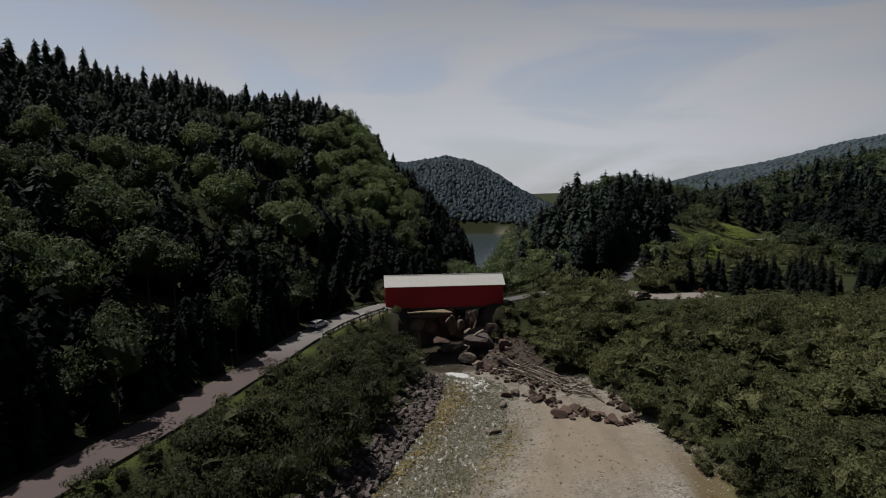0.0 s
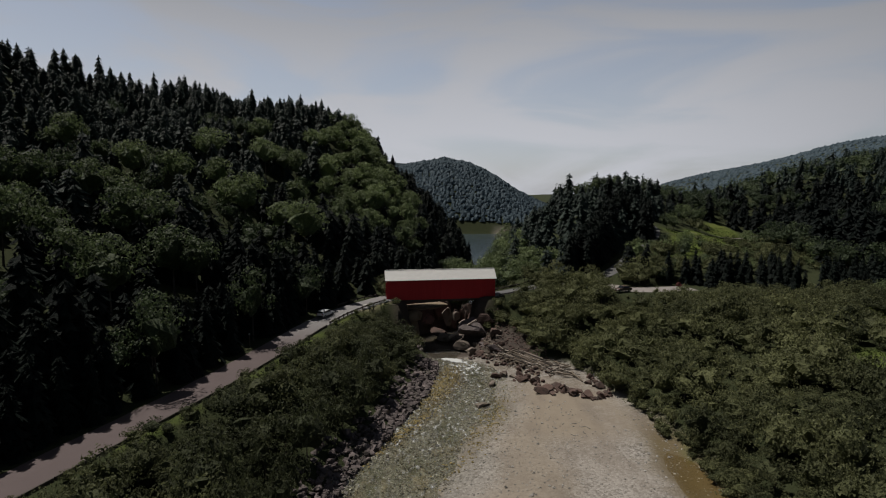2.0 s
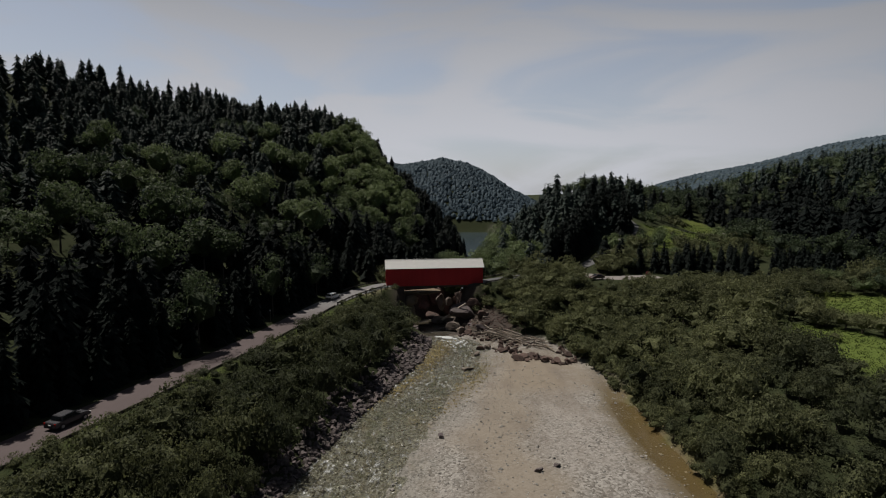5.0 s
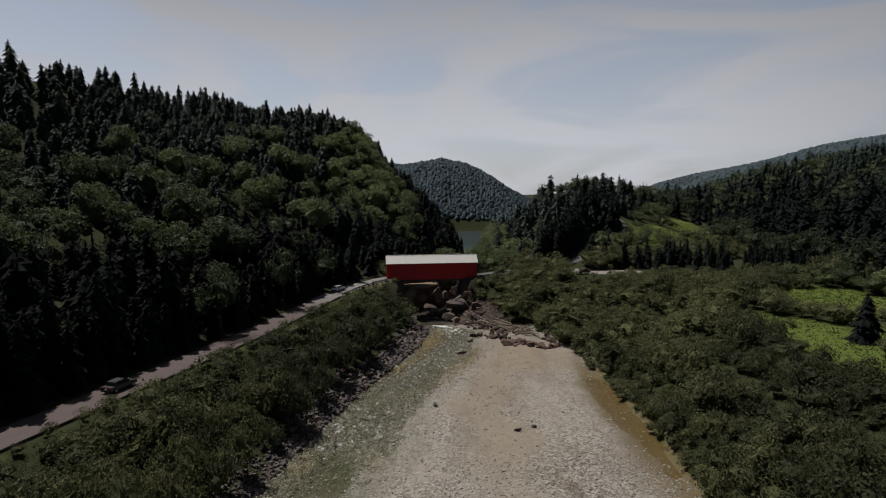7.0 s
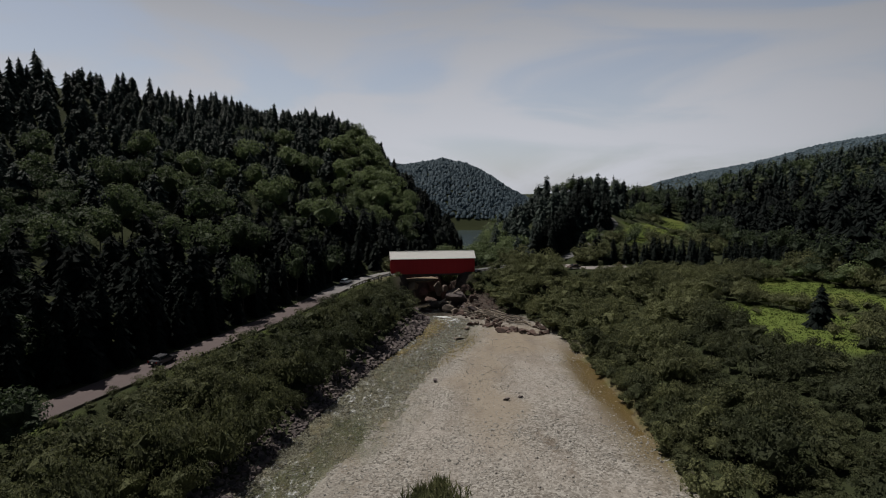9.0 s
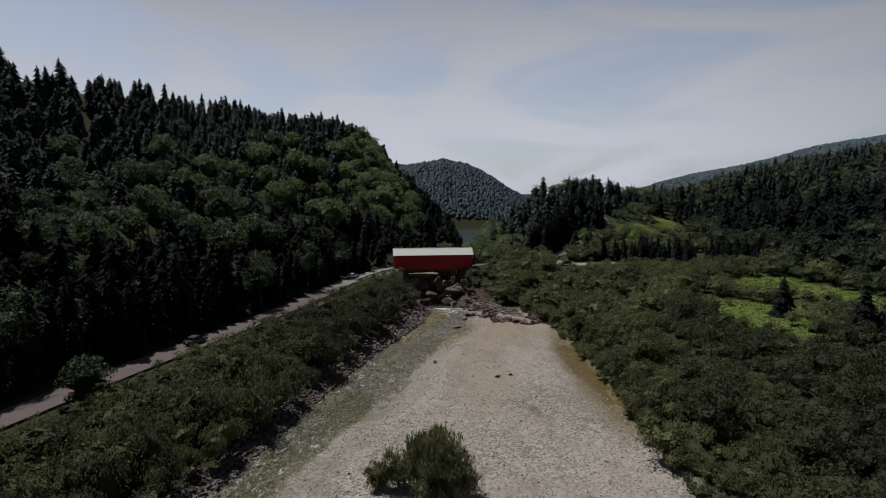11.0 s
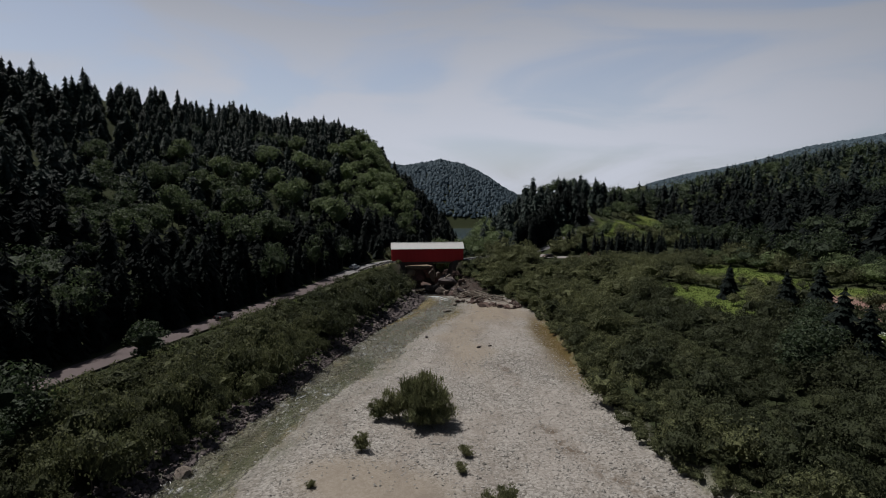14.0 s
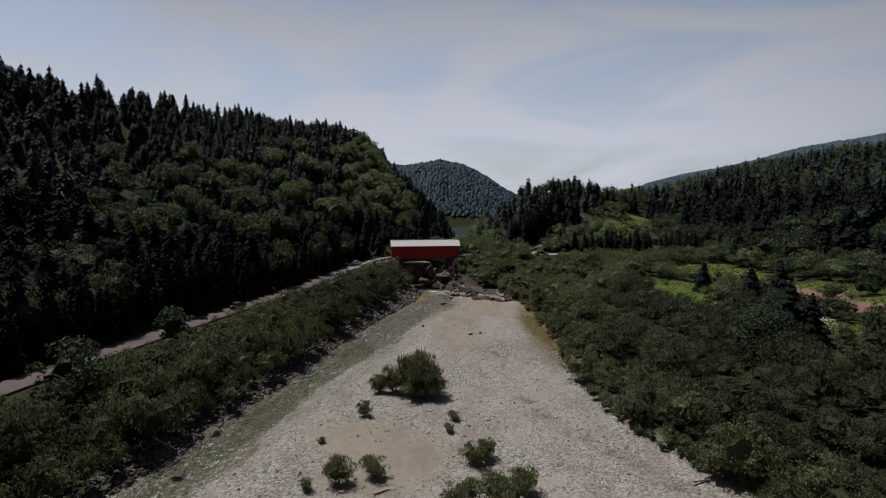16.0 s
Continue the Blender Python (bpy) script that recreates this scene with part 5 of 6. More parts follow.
# single trees
for px, py, h in ((58, 146, 0.85), (61, 142, 0.7), (64, 148, 0.8)):
    plant("spruce_tree", rr.choice(SPRUCE_KITS), px, py, h * 1.15, 0.9, rr.uniform(0, 6), "single dark spruce standing among the alders", "tree", "spruces on the flat")
BROAD_SPRUCE = [plant_kit("spruce", conifer(180 + i, 9.2, 4.3, 17, 10, True, 0.02, 0.82), SHADED_SPRUCE) for i in range(2)]
plant("spruce_tree", BROAD_SPRUCE[0], 82.6, 55.6, 1.0, 1.0, 1.0, "broad dark spruce standing alone in the meadow", "tree", "spruces on the flat")
for px, py, s_, t_ in ((82.0, 31.7, 1.12, 1.08), (86.8, 28.4, 1.3, 1.0), (72.2, 3.2, 1.35, 1.05), (74.6, 0.2, 1.1, 1.0)):
    plant("spruce_tree", BROAD_SPRUCE[1], px, py, s_, t_, rr.uniform(0, 6), "large dark spruce in the clump among the alders", "tree", "spruces on the flat")
DARK_KIT = plant_kit("hawthorn", leafy(95, 1300, 3.2, 3.3, 0.3, 0.17, 22, 1, -0.9), BROADLEAF, 0.06)
for px, py, s_, t_ in ((62.8, -2.2, 1.35, 0.85), (66.4, 1.6, 1.3, 0.9), (68.6, -1.0, 1.1, 0.95), (76.0, 15.5, 1.0, 0.9), (79.5, 20.0, 1.05, 0.9), (71.5, 10.0, 0.95, 0.9), (83.5, 24.0, 0.8, 0.8)):
    plant("broadleaf_tree", DARK_KIT, px, py, s_ * 1.25, t_, rr.uniform(0, 6), "dark round broadleaf tree in the clump among the alders", "tree", "trees round the meadows", sink=0.8)
for px, py, s_ in ((77, 87, 1.1), (79, 84, 1.3), (81.5, 81, 1.2), (82.4, 77.6, 1.4), (84.2, 74.6, 1.3), (84.6, 71, 1.2), (86.4, 68, 1.4), (87.6, 64.8, 1.1), (80, 77, 1.0), (88.6, 69.4, 1.1), (82, 43.6, 1.3), (85, 45.4, 1.5), (88.2, 47.4, 1.3), (80.4, 38.4, 1.4), (84.2, 39.4, 1.5), (88, 41.6, 1.3), (91, 44.6, 1.4), (92, 50.4, 1.0), (94.6, 46, 1.2), (79, 46.5, 0.9), (77.5, 68.5, 0.6), (90, 59, 0.7), (97, 74, 0.6), (101, 30.5, 1.7)):
    plant("alder_bush", rr.choice(ALDER_KITS), px, py, s_ * 1.1, 1.0, rr.uniform(0, 6), "rounded grey-green bush standing in the meadow grass", "bush", "bushes in the meadow", "stems", 0.2)
for px, py, s_ in ((109, 222, 1.3), (104, 218, 1.0), (120, 232, 1.4), (117, 226, 1.1), (96.6, 203, 0.9), (92, 199, 0.9), (141.5, 250, 1.1), (80.6, 173, 0.75), (88, 173.5, 0.95), (92, 170, 0.8), (63, 154, 1.2), (115, 181, 1.0), (121, 184, 0.9), (120.7, 153, 1.2), (123, 143, 1.1), (123.7, 120.6, 1.35), (131, 137, 1.1), (99, 211, 0.9), (113, 229, 1.0)):
    plant("broadleaf_tree", rr.choice(BROAD_KITS), px, py, s_ * 1.1, 0.92, rr.uniform(0, 6), "rounded light green broadleaf tree beside the upper meadow", "tree", "trees round the meadows", sink=0.8)
FLOWERY = plant_kit("roses", leafy(140, 380, 1.1, 0.9, 0.0, 0.13, 8, 3, -0.8), ROSE)
plant("flowering_bush", FLOWERY, 66.8, 131.6, 1.0, 0.9, 0.4, "low bush covered in pinkish-red flowers beside the parking place", "bush", "", "stems")
plant("spruce_tree", SPRUCE_KITS[2], 56.5, 143.5, 1.35, 0.66, 2.0, "dark bushy spruce at the road fork", "tree", "spruces on the flat")
plant("spruce_tree", SPRUCE_KITS[3], 60.5, 140.5, 1.25, 0.66, 4.0, "dark bushy spruce at the road fork", "tree", "spruces on the flat")
rnd = random.Random(17)
for px, py, s_ in ((64, 137.5, 0.75), (67.5, 141, 0.7), (61.5, 144, 0.8), (71, 145, 0.8), (66, 150, 0.9), (75, 150, 0.8), (79, 158, 1.0), (83, 164, 1.0), (74, 158, 0.9), (86, 170, 1.0), (78, 166, 0.9)):
    plant("broadleaf_tree", DARK_KIT if s_ < 0.8 else rr.choice(BROAD_KITS), px, py, s_, 0.85, rr.uniform(0, 6), "rounded broadleaf tree between the parking place and the upper meadow", "tree", "trees round the meadows", sink=0.7)
plant("spruce_tree", BROAD_SPRUCE[0], 56.0, 140.2, 1.1, 0.95, 2.6, "broad bushy dark spruce at the road fork", "tree", "spruces on the flat")
for i in range(96):
    px = rnd.uniform(63, 116)
    py = 129 - 0.34 * (px - 66) + rnd.uniform(-4, 12)
    if clear_of_roads(np.array([px]), np.array([py]), 4.2)[0]:
        plant("spruce_tree", rr.choice(SPRUCE_KITS), px, py, rnd.uniform(0.5, 0.86), 1.0, rnd.uniform(0, 6), "dark spruce in the group behind the parking place", "tree", "spruces behind the parking place")
for i in range(64):
    k = (i % 32) / 31
    a = np.array(ROAD_2_PATH[5]) * (1 - k) + np.array(ROAD_2_PATH[9]) * k
    r_, along = near(np.array([a[0]]), np.array([a[1]]), ROAD_2_PATH)
    px, py = a[0] - (5.4 if i < 32 else 9.4) + rnd.uniform(-1.2, 0.4) - float(r_[0]) * 0.6, a[1] + rnd.uniform(-0.8, 0.8)
    if clear_of_roads(np.array([px]), np.array([py]), 3.4)[0]:
        plant("spruce_tree", rr.choice(SPRUCE_KITS), px, py, rnd.uniform(1.2, 1.6), 1.0, rnd.uniform(0, 6), "tall dark spruce at the edge of the climbing road", "tree", "spruces along the climbing road")
for px, py in ((79, 184), (80.5, 189), (81, 194), (81.5, 199), (80, 205), (76.5, 211), (74, 217), (76, 181)):
    plant("spruce_tree", rr.choice(SPRUCE_KITS), px, py, 1.5, 1.0, rr.uniform(0, 6), "tall dark spruce at the edge of the climbing road", "tree", "spruces along the climbing road")
for i in range(40):
    px, py = rnd.uniform(64, 118), rnd.uniform(140, 192)
    if clear_of_roads(np.array([px]), np.array([py]), 4.2)[0] and px > 50 + 0.52 * (py - 140) and meadow(np.array([px]), np.array([py + 3]))[0] < 0.3 and meadow(np.array([px * 1.06]), np.array([py * 1.06]))[0] < 0.3:
        plant("broadleaf_tree", rr.choice(BROAD_KITS), px, py, rnd.uniform(0.5, 0.95), 0.85, rnd.uniform(0, 6), "low rounded broadleaf tree beside the upper meadow", "tree", "trees round the meadows", sink=0.7)
for px, py, s in ((-43.4, 4.4, 1.3), (-44.6, -21.5, 1.75), (-42.6, -25.5, 1.2), (-40, -33, 0.7)):
    plant("broadleaf_tree", DARK_KIT, px, py, s, 0.9, rr.uniform(0, 6), "small dark rounded tree on the verge below the road", "tree", "trees on the verge")
for px, py, s in ((119, 66, 0.8), (122, 74, 0.85), (116, 88, 0.8), (124, 52, 0.9), (128, 44, 0.85), (126, 33, 0.8), (112, 98, 0.7), (104, 108, 0.55), (117, 22, 0.55), (41, 133, 0.42), (37, 130, 0.4), (45, 130.5, 0.36)):
    for dx, dy, q in ((0, 0, 1.2), (3.6, 1.2, 1.0), (-3.2, 1.5, 0.9))[:3 if px > 90 else 1]:
        plant("broadleaf_tree", rr.choice(BROAD_KITS), px + dx * 1.3, py + dy, s * q * (1.6 if px > 90 else 1.0), 0.8, rr.uniform(0, 6), "low rounded broadleaf tree beside the meadow", "tree", "trees round the meadows", sink=0.9)
WILLOW_KITS = [plant_kit("willow", leafy(120 + i, 2600, 1.5, 1.05, 0.0, 0.095, 26, 4, -1.0, True), WILLOW) for i in range(4)]
for px, py, s, t in ((1.2, -3.8, 1.6, 1.5), (3.8, -4.6, 1.8, 1.5), (6.0, -5.8, 1.4, 1.35), (-1.4, -4.2, 1.35, 1.3), (-3.6, -4.8, 1.0, 1.2), (2.4, -7.0, 1.5, 1.3), (4.6, -7.6, 1.4, 1.25), (3.2, -2.2, 1.4, 1.6), (5.2, -3.0, 1.3, 1.4), (-4.7, -14.6, 0.72, 1.3), (-4.9, -33.4, 1.05, 1.15), (-0.7, -31.8, 0.98, 1.1), (9.4, -15.8, 0.6, 1.0), (8.6, -20.2, 0.5, 1.1), (11.4, -28.8, 0.95, 1.1), (12.9, -27.6, 0.9, 1.1), (-9.3, -23.4, 0.34, 1.0), (-8.4, -35, 0.5, 1.1), (13, -37, 1.15, 1.1), (16.8, -36, 1.1, 1.1), (8.6, -38, 1.0, 1.0), (14.8, -39, 1.2, 1.1), (10.8, -35.6, 0.6, 1.1)):
    plant("willow_bush", rr.choice(WILLOW_KITS), px, py, s * 1.42, t * 0.98, rr.uniform(0, 6), "low olive-green willow clump on the gravel bar", "bush", "willows on the gravel bar", "stems", 0.12)


# ---- bridge ----
BRIDGE = pose(0.24, 122.4, 9.9, 0, 0, 8.2)
bridge = thing("covered_bridge", BRIDGE, "red boarded covered bridge with a pale grey roof over the gorge", "bridge")
HALF, SIDE, EAVE, RIDGE, FOOT = 14.0, 2.55, 5.0, 7.0, -0.25


def boarded_wall(y, out):
    """One sheet of tongued vertical boarding, its face stepped board by board."""
    bm, n = bmesh.new(), 94
    plan = []
    for i in range(n):
        x0, w = -HALF + i * 2 * HALF / n, 2 * HALF / n
        face = y + out * (0.06 + 0.02 * ((i * 7919) % 5) / 5)
        plan += [(x0, y + out * 0.05), (x0 + 0.015, face), (x0 + w - 0.015, face)]
    plan += [(HALF, y + out * 0.05), (HALF, y - out * 0.05), (-HALF, y - out * 0.05)]
    low, high = [bm.verts.new((px, py, FOOT)) for px, py in plan], [bm.verts.new((px, py, EAVE - 0.02)) for px, py in plan]
    for i in range(len(plan)):
        k = (i + 1) % len(plan)
        bm.faces.new((low[i], low[k], high[k], high[i]))
    bm.faces.new(list(reversed(low)))
    bm.faces.new(high)
    bmesh.ops.recalc_face_normals(bm, faces=bm.faces)
    return bm


part("side_wall", boarded_wall(-SIDE, -1), RED_BOARDS, bridge, "dull red vertical boards")
part("side_wall", boarded_wall(SIDE, 1), RED_BOARDS, bridge, "dull red vertical boards")
for sgn in (-1, 1):
    bm = bmesh.new()
    over, th = 0.42, 0.09
    eave_y, eave_z = SIDE + over, EAVE - over * (RIDGE - EAVE) / SIDE
    L = HALF + 0.35
    a = [(-L, 0, RIDGE), (L, 0, RIDGE), (L, sgn * eave_y, eave_z), (-L, sgn * eave_y, eave_z)]
    vs = [bm.verts.new(Vector(p) + Vector((0, 0, dz))) for dz in (0.05, 0.05 + th) for p in a]
    for f in ((0, 1, 2, 3), (4, 5, 6, 7), (0, 1, 5, 4), (1, 2, 6, 5), (2, 3, 7, 6), (3, 0, 4, 7)):
        bm.faces.new([vs[i] for i in f])
    bmesh.ops.recalc_face_normals(bm, faces=bm.faces)
    part("roof", bm, ROOFING, bridge)
part("ridge_cap", new_box(-HALF - 0.36, HALF + 0.36, -0.14, 0.14, RIDGE + 0.10, RIDGE + 0.18, bevel=0.03), ROOFING, bridge)
for sgn in (-1, 1):
    bm = bmesh.new()
    x0 = sgn * HALF
    for y0, y1, z0, z1 in ((-SIDE, -2.05, FOOT, EAVE), (2.05, SIDE, FOOT, EAVE), (-2.05, 2.05, 4.3, EAVE)):
        box(bm, x0 - 0.06, x0 + 0.06, y0, y1, z0, z1)
    vs = [bm.verts.new((x0 + dx, yy, zz)) for dx in (-0.06, 0.06) for yy, zz in ((-SIDE, EAVE), (SIDE, EAVE), (0, RIDGE))]
    for f in ((0, 1, 2), (3, 4, 5), (0, 1, 4, 3), (1, 2, 5, 4), (2, 0, 3, 5)):
        bm.faces.new([vs[i] for i in f])
    for s2 in (-1, 1):
        vs = [bm.verts.new((x0 + dx, s2 * yy, zz)) for dx in (-0.055, 0.055) for yy, zz in ((2.06, 3.4), (2.06, 4.31), (1.2, 4.31))]
        for f in ((0, 1, 2), (3, 4, 5), (0, 1, 4, 3), (1, 2, 5, 4), (2, 0, 3, 5)):
            bm.faces.new([vs[i] for i in f])
    bmesh.ops.recalc_face_normals(bm, faces=bm.faces)
    part("portal", bm, RED_BOARDS, bridge, "red gable end with a roadway opening")
    part("trim", new_box(x0 - 0.09, x0 + 0.09, -2.1, 2.1, 4.22, 4.36), PAINT_WHITE, bridge, "white portal trim")
part("deck", new_box(-HALF, HALF, -SIDE + 0.06, SIDE - 0.06, -0.12, 0.06), TIMBER, bridge)
for s2 in (-1, 1):
    part("bottom_chord", new_box(-HALF, HALF, s2 * 2.2 - 0.18, s2 * 2.2 + 0.18, -0.85, -0.14), DARK_WOOD, bridge)
for i in range(15):
    xx = -HALF + 0.6 + i * (2 * HALF - 1.2) / 14
    part("floor_beam", new_box(xx - 0.12, xx + 0.12, -2.6, 2.6, -0.55, -0.16), DARK_WOOD, bridge)
for s2 in (-1, 1):
    for i in range(10):
        a, b = -HALF + 0.3 + i * 2.74, -HALF + 0.3 + (i + 1) * 2.74
        bm = bmesh.new()
        rod(bm, (a, s2 * 2.35, 0.1), (b, s2 * 2.35, 4.7), 0.13, sides=4)
        part("truss_brace", bm, TIMBER, bridge)
pier = thing("bridge_pier", BRIDGE @ pose(12.3, -2.2, 0), "pale concrete post standing under the bridge end", "pier")
bm = bmesh.new()
rod(bm, (0, 0, -8.0), (0.12, 0, -0.85), 0.24, 0.2, 8)
part("post", bm, CONCRETE, pier)
part("cap", new_box(-0.5, 0.6, -0.5, 0.5, -0.86, -0.55, bevel=0.04), CONCRETE, pier)
for px, py, s_ in ((-9.2, 115.8, 0.6), (-8.6, 114.2, 0.7), (-10.6, 114.0, 0.6), (12.6, 117.4, 0.6), (12.4, 115.4, 0.7), (14.6, 116.4, 0.7), (-13, 131, 1.1), (-10.5, 133, 1.2), (-8, 134.5, 1.0), (-5.5, 137, 1.2), (-3, 139.5, 1.1), (-12, 137, 1.3), (-8.5, 139, 1.3), (-5, 143, 1.4), (-1, 144, 1.2), (1.5, 147, 1.2), (-15.5, 127, 1.1), (-16, 133, 1.3), (3.5, 150, 1.2), (-2, 149, 1.3), (15, 133, 0.9), (13.5, 136, 1.1), (16, 139, 1.2), (12.6, 140, 1.5), (14.4, 143, 1.6), (17, 144, 1.5), (18.5, 140, 1.3)):
    plant("alder_bush", rr.choice(ALDER_KITS), px, py, s_, 1.1, rr.uniform(0, 6), "bright green bush on the gorge side behind the bridge", "bush", "bushes behind the bridge", "stems", 0.3)
for sgn, deep in ((-1, 2.4), (1, 2.6)):
    ab = thing("bridge_abutment", BRIDGE @ pose(sgn * (HALF + 0.6), 0, 0), "stained concrete abutment carrying the bridge end", "abutment", "bridge abutments")
    part("block", new_box(-1.4, 1.4, -3.3, 3.3, -deep, -0.28, bevel=0.12), CONCRETE, ab)
    part("bearing", new_box(-0.8, 0.8, -3.0, 3.0, -0.28, -0.10, bevel=0.03), DARK_WOOD, ab)


# ---- guard rails ----
def guard_rail(path, step, label, white=False):
    pts = [Vector(p) for p in path]
    e = thing("guard_rail", Matrix.Translation(pts[0]), label, "guard rail", "guard rails by the bridge")
    for a, b in zip(pts[:-1], pts[1:]):
        d = b - a
        side = Vector((-d.y, d.x, 0)).normalized()
        for z0, z1 in ((0.38, 0.50), (0.55, 0.72)):
            bm = bmesh.new()
            vs = [bm.verts.new(p - pts[0] + side * s * 0.05 + Vector((0, 0, z))) for p in (a, b) for s, z in ((-1, z0), (1, z0), (1, z1), (-1, z1))]
            for f in ((0, 1, 2, 3), (4, 5, 6, 7), (0, 1, 5, 4), (1, 2, 6, 5), (2, 3, 7, 6), (3, 0, 4, 7)):
                bm.faces.new([vs[i] for i in f])
            bmesh.ops.recalc_face_normals(bm, faces=bm.faces)
            part("rail", bm, STEEL if white else DARK_WOOD, e)
    for p in pts:
        q = p - pts[0]
        part("post", new_box(q.x - 0.1, q.x + 0.1, q.y - 0.1, q.y + 0.1, q.z - 0.5, q.z + 0.82, bevel=0.02), DARK_WOOD, e)
    return e


def beside(path, off, y0, y1, n):
    out = []
    for yy in np.linspace(y0, y1, n):
        xs = np.interp(yy, [p[1] for p in path], [p[0] for p in path])
        dx = (np.interp(yy + 0.5, [p[1] for p in path], [p[0] for p in path]) - np.interp(yy - 0.5, [p[1] for p in path], [p[0] for p in path]))
        n_ = Vector((1, -dx)).normalized()
        out.append((xs + n_.x * off, yy + n_.y * off, float(road_z(yy)) - 0.02))
    return out


guard_rail(beside(ROAD_PATH, 3.35, 97, 117.0, 12), 2, "dark timber guard rail curving along the road to the bridge")
guard_rail(beside(ROAD_PATH, 4.7, 108.5, 116.5, 5), 2, "pale steel guard rail beside the bridge approach", True)
guard_rail(beside(ROAD_PATH, -3.4, 109, 118.5, 6), 2, "timber guard rail on the hill side of the approach")
guard_rail([(15.6, 121.2, 10.0), (18.2, 122.8, 10.05), (20.8, 125, 10.1), (23.4, 127.6, 10.15), (26, 130, 10.2)], 2, "dark timber guard rail beyond the bridge")
guard_rail([(13.4, 127.2, 10.0), (16.0, 129.6, 10.05), (19.2, 132.6, 10.1), (22.4, 135.4, 10.2)], 2, "dark timber guard rail along the far road side")


kerb = thing("timber_kerb", pose(0, 0, 0), "low dark timber kerb along the outer edge of the road", "kerb", kind="structure")
edge_pts = beside(ROAD_PATH, 3.25, -60, 96, 53)
for a, b in zip(edge_pts[:-1], edge_pts[1:]):
    a, b = Vector(a), Vector(b)
    d = b - a
    ob = part("beam", new_box(-d.length / 2 + 0.06, d.length / 2 - 0.06, -0.11, 0.11, -0.1, 0.34, bevel=0.03), DARK_WOOD, kerb)
    ob.matrix_basis = Matrix.Translation((a + b) / 2) @ d.to_track_quat("X", "Z").to_matrix().to_4x4()


def post_sign(x, y, h, label, board):
    e = thing("road_sign", pose(x, y, gz(x, y)), label, "sign", "signs by the road")
    bm = bmesh.new()
    rod(bm, (0, 0, -0.3), (0, 0, h), 0.07, 0.06, 7)
    part("pole", bm, TIMBER, e)
    part("board", new_box(-board / 2, board / 2, -0.09, -0.05, h - board * 0.9, h, bevel=0.02), PAINT_WHITE, e)


post_sign(58, 141.5, 3.4, "small pale sign on a post at the road fork", 0.7)
post_sign(40.5, 143.5, 3.0, "small pale sign on a post beside the road", 0.5)
post_sign(-34.5, 82, 2.6, "thin marker post on the hill side of the road", 0.3)


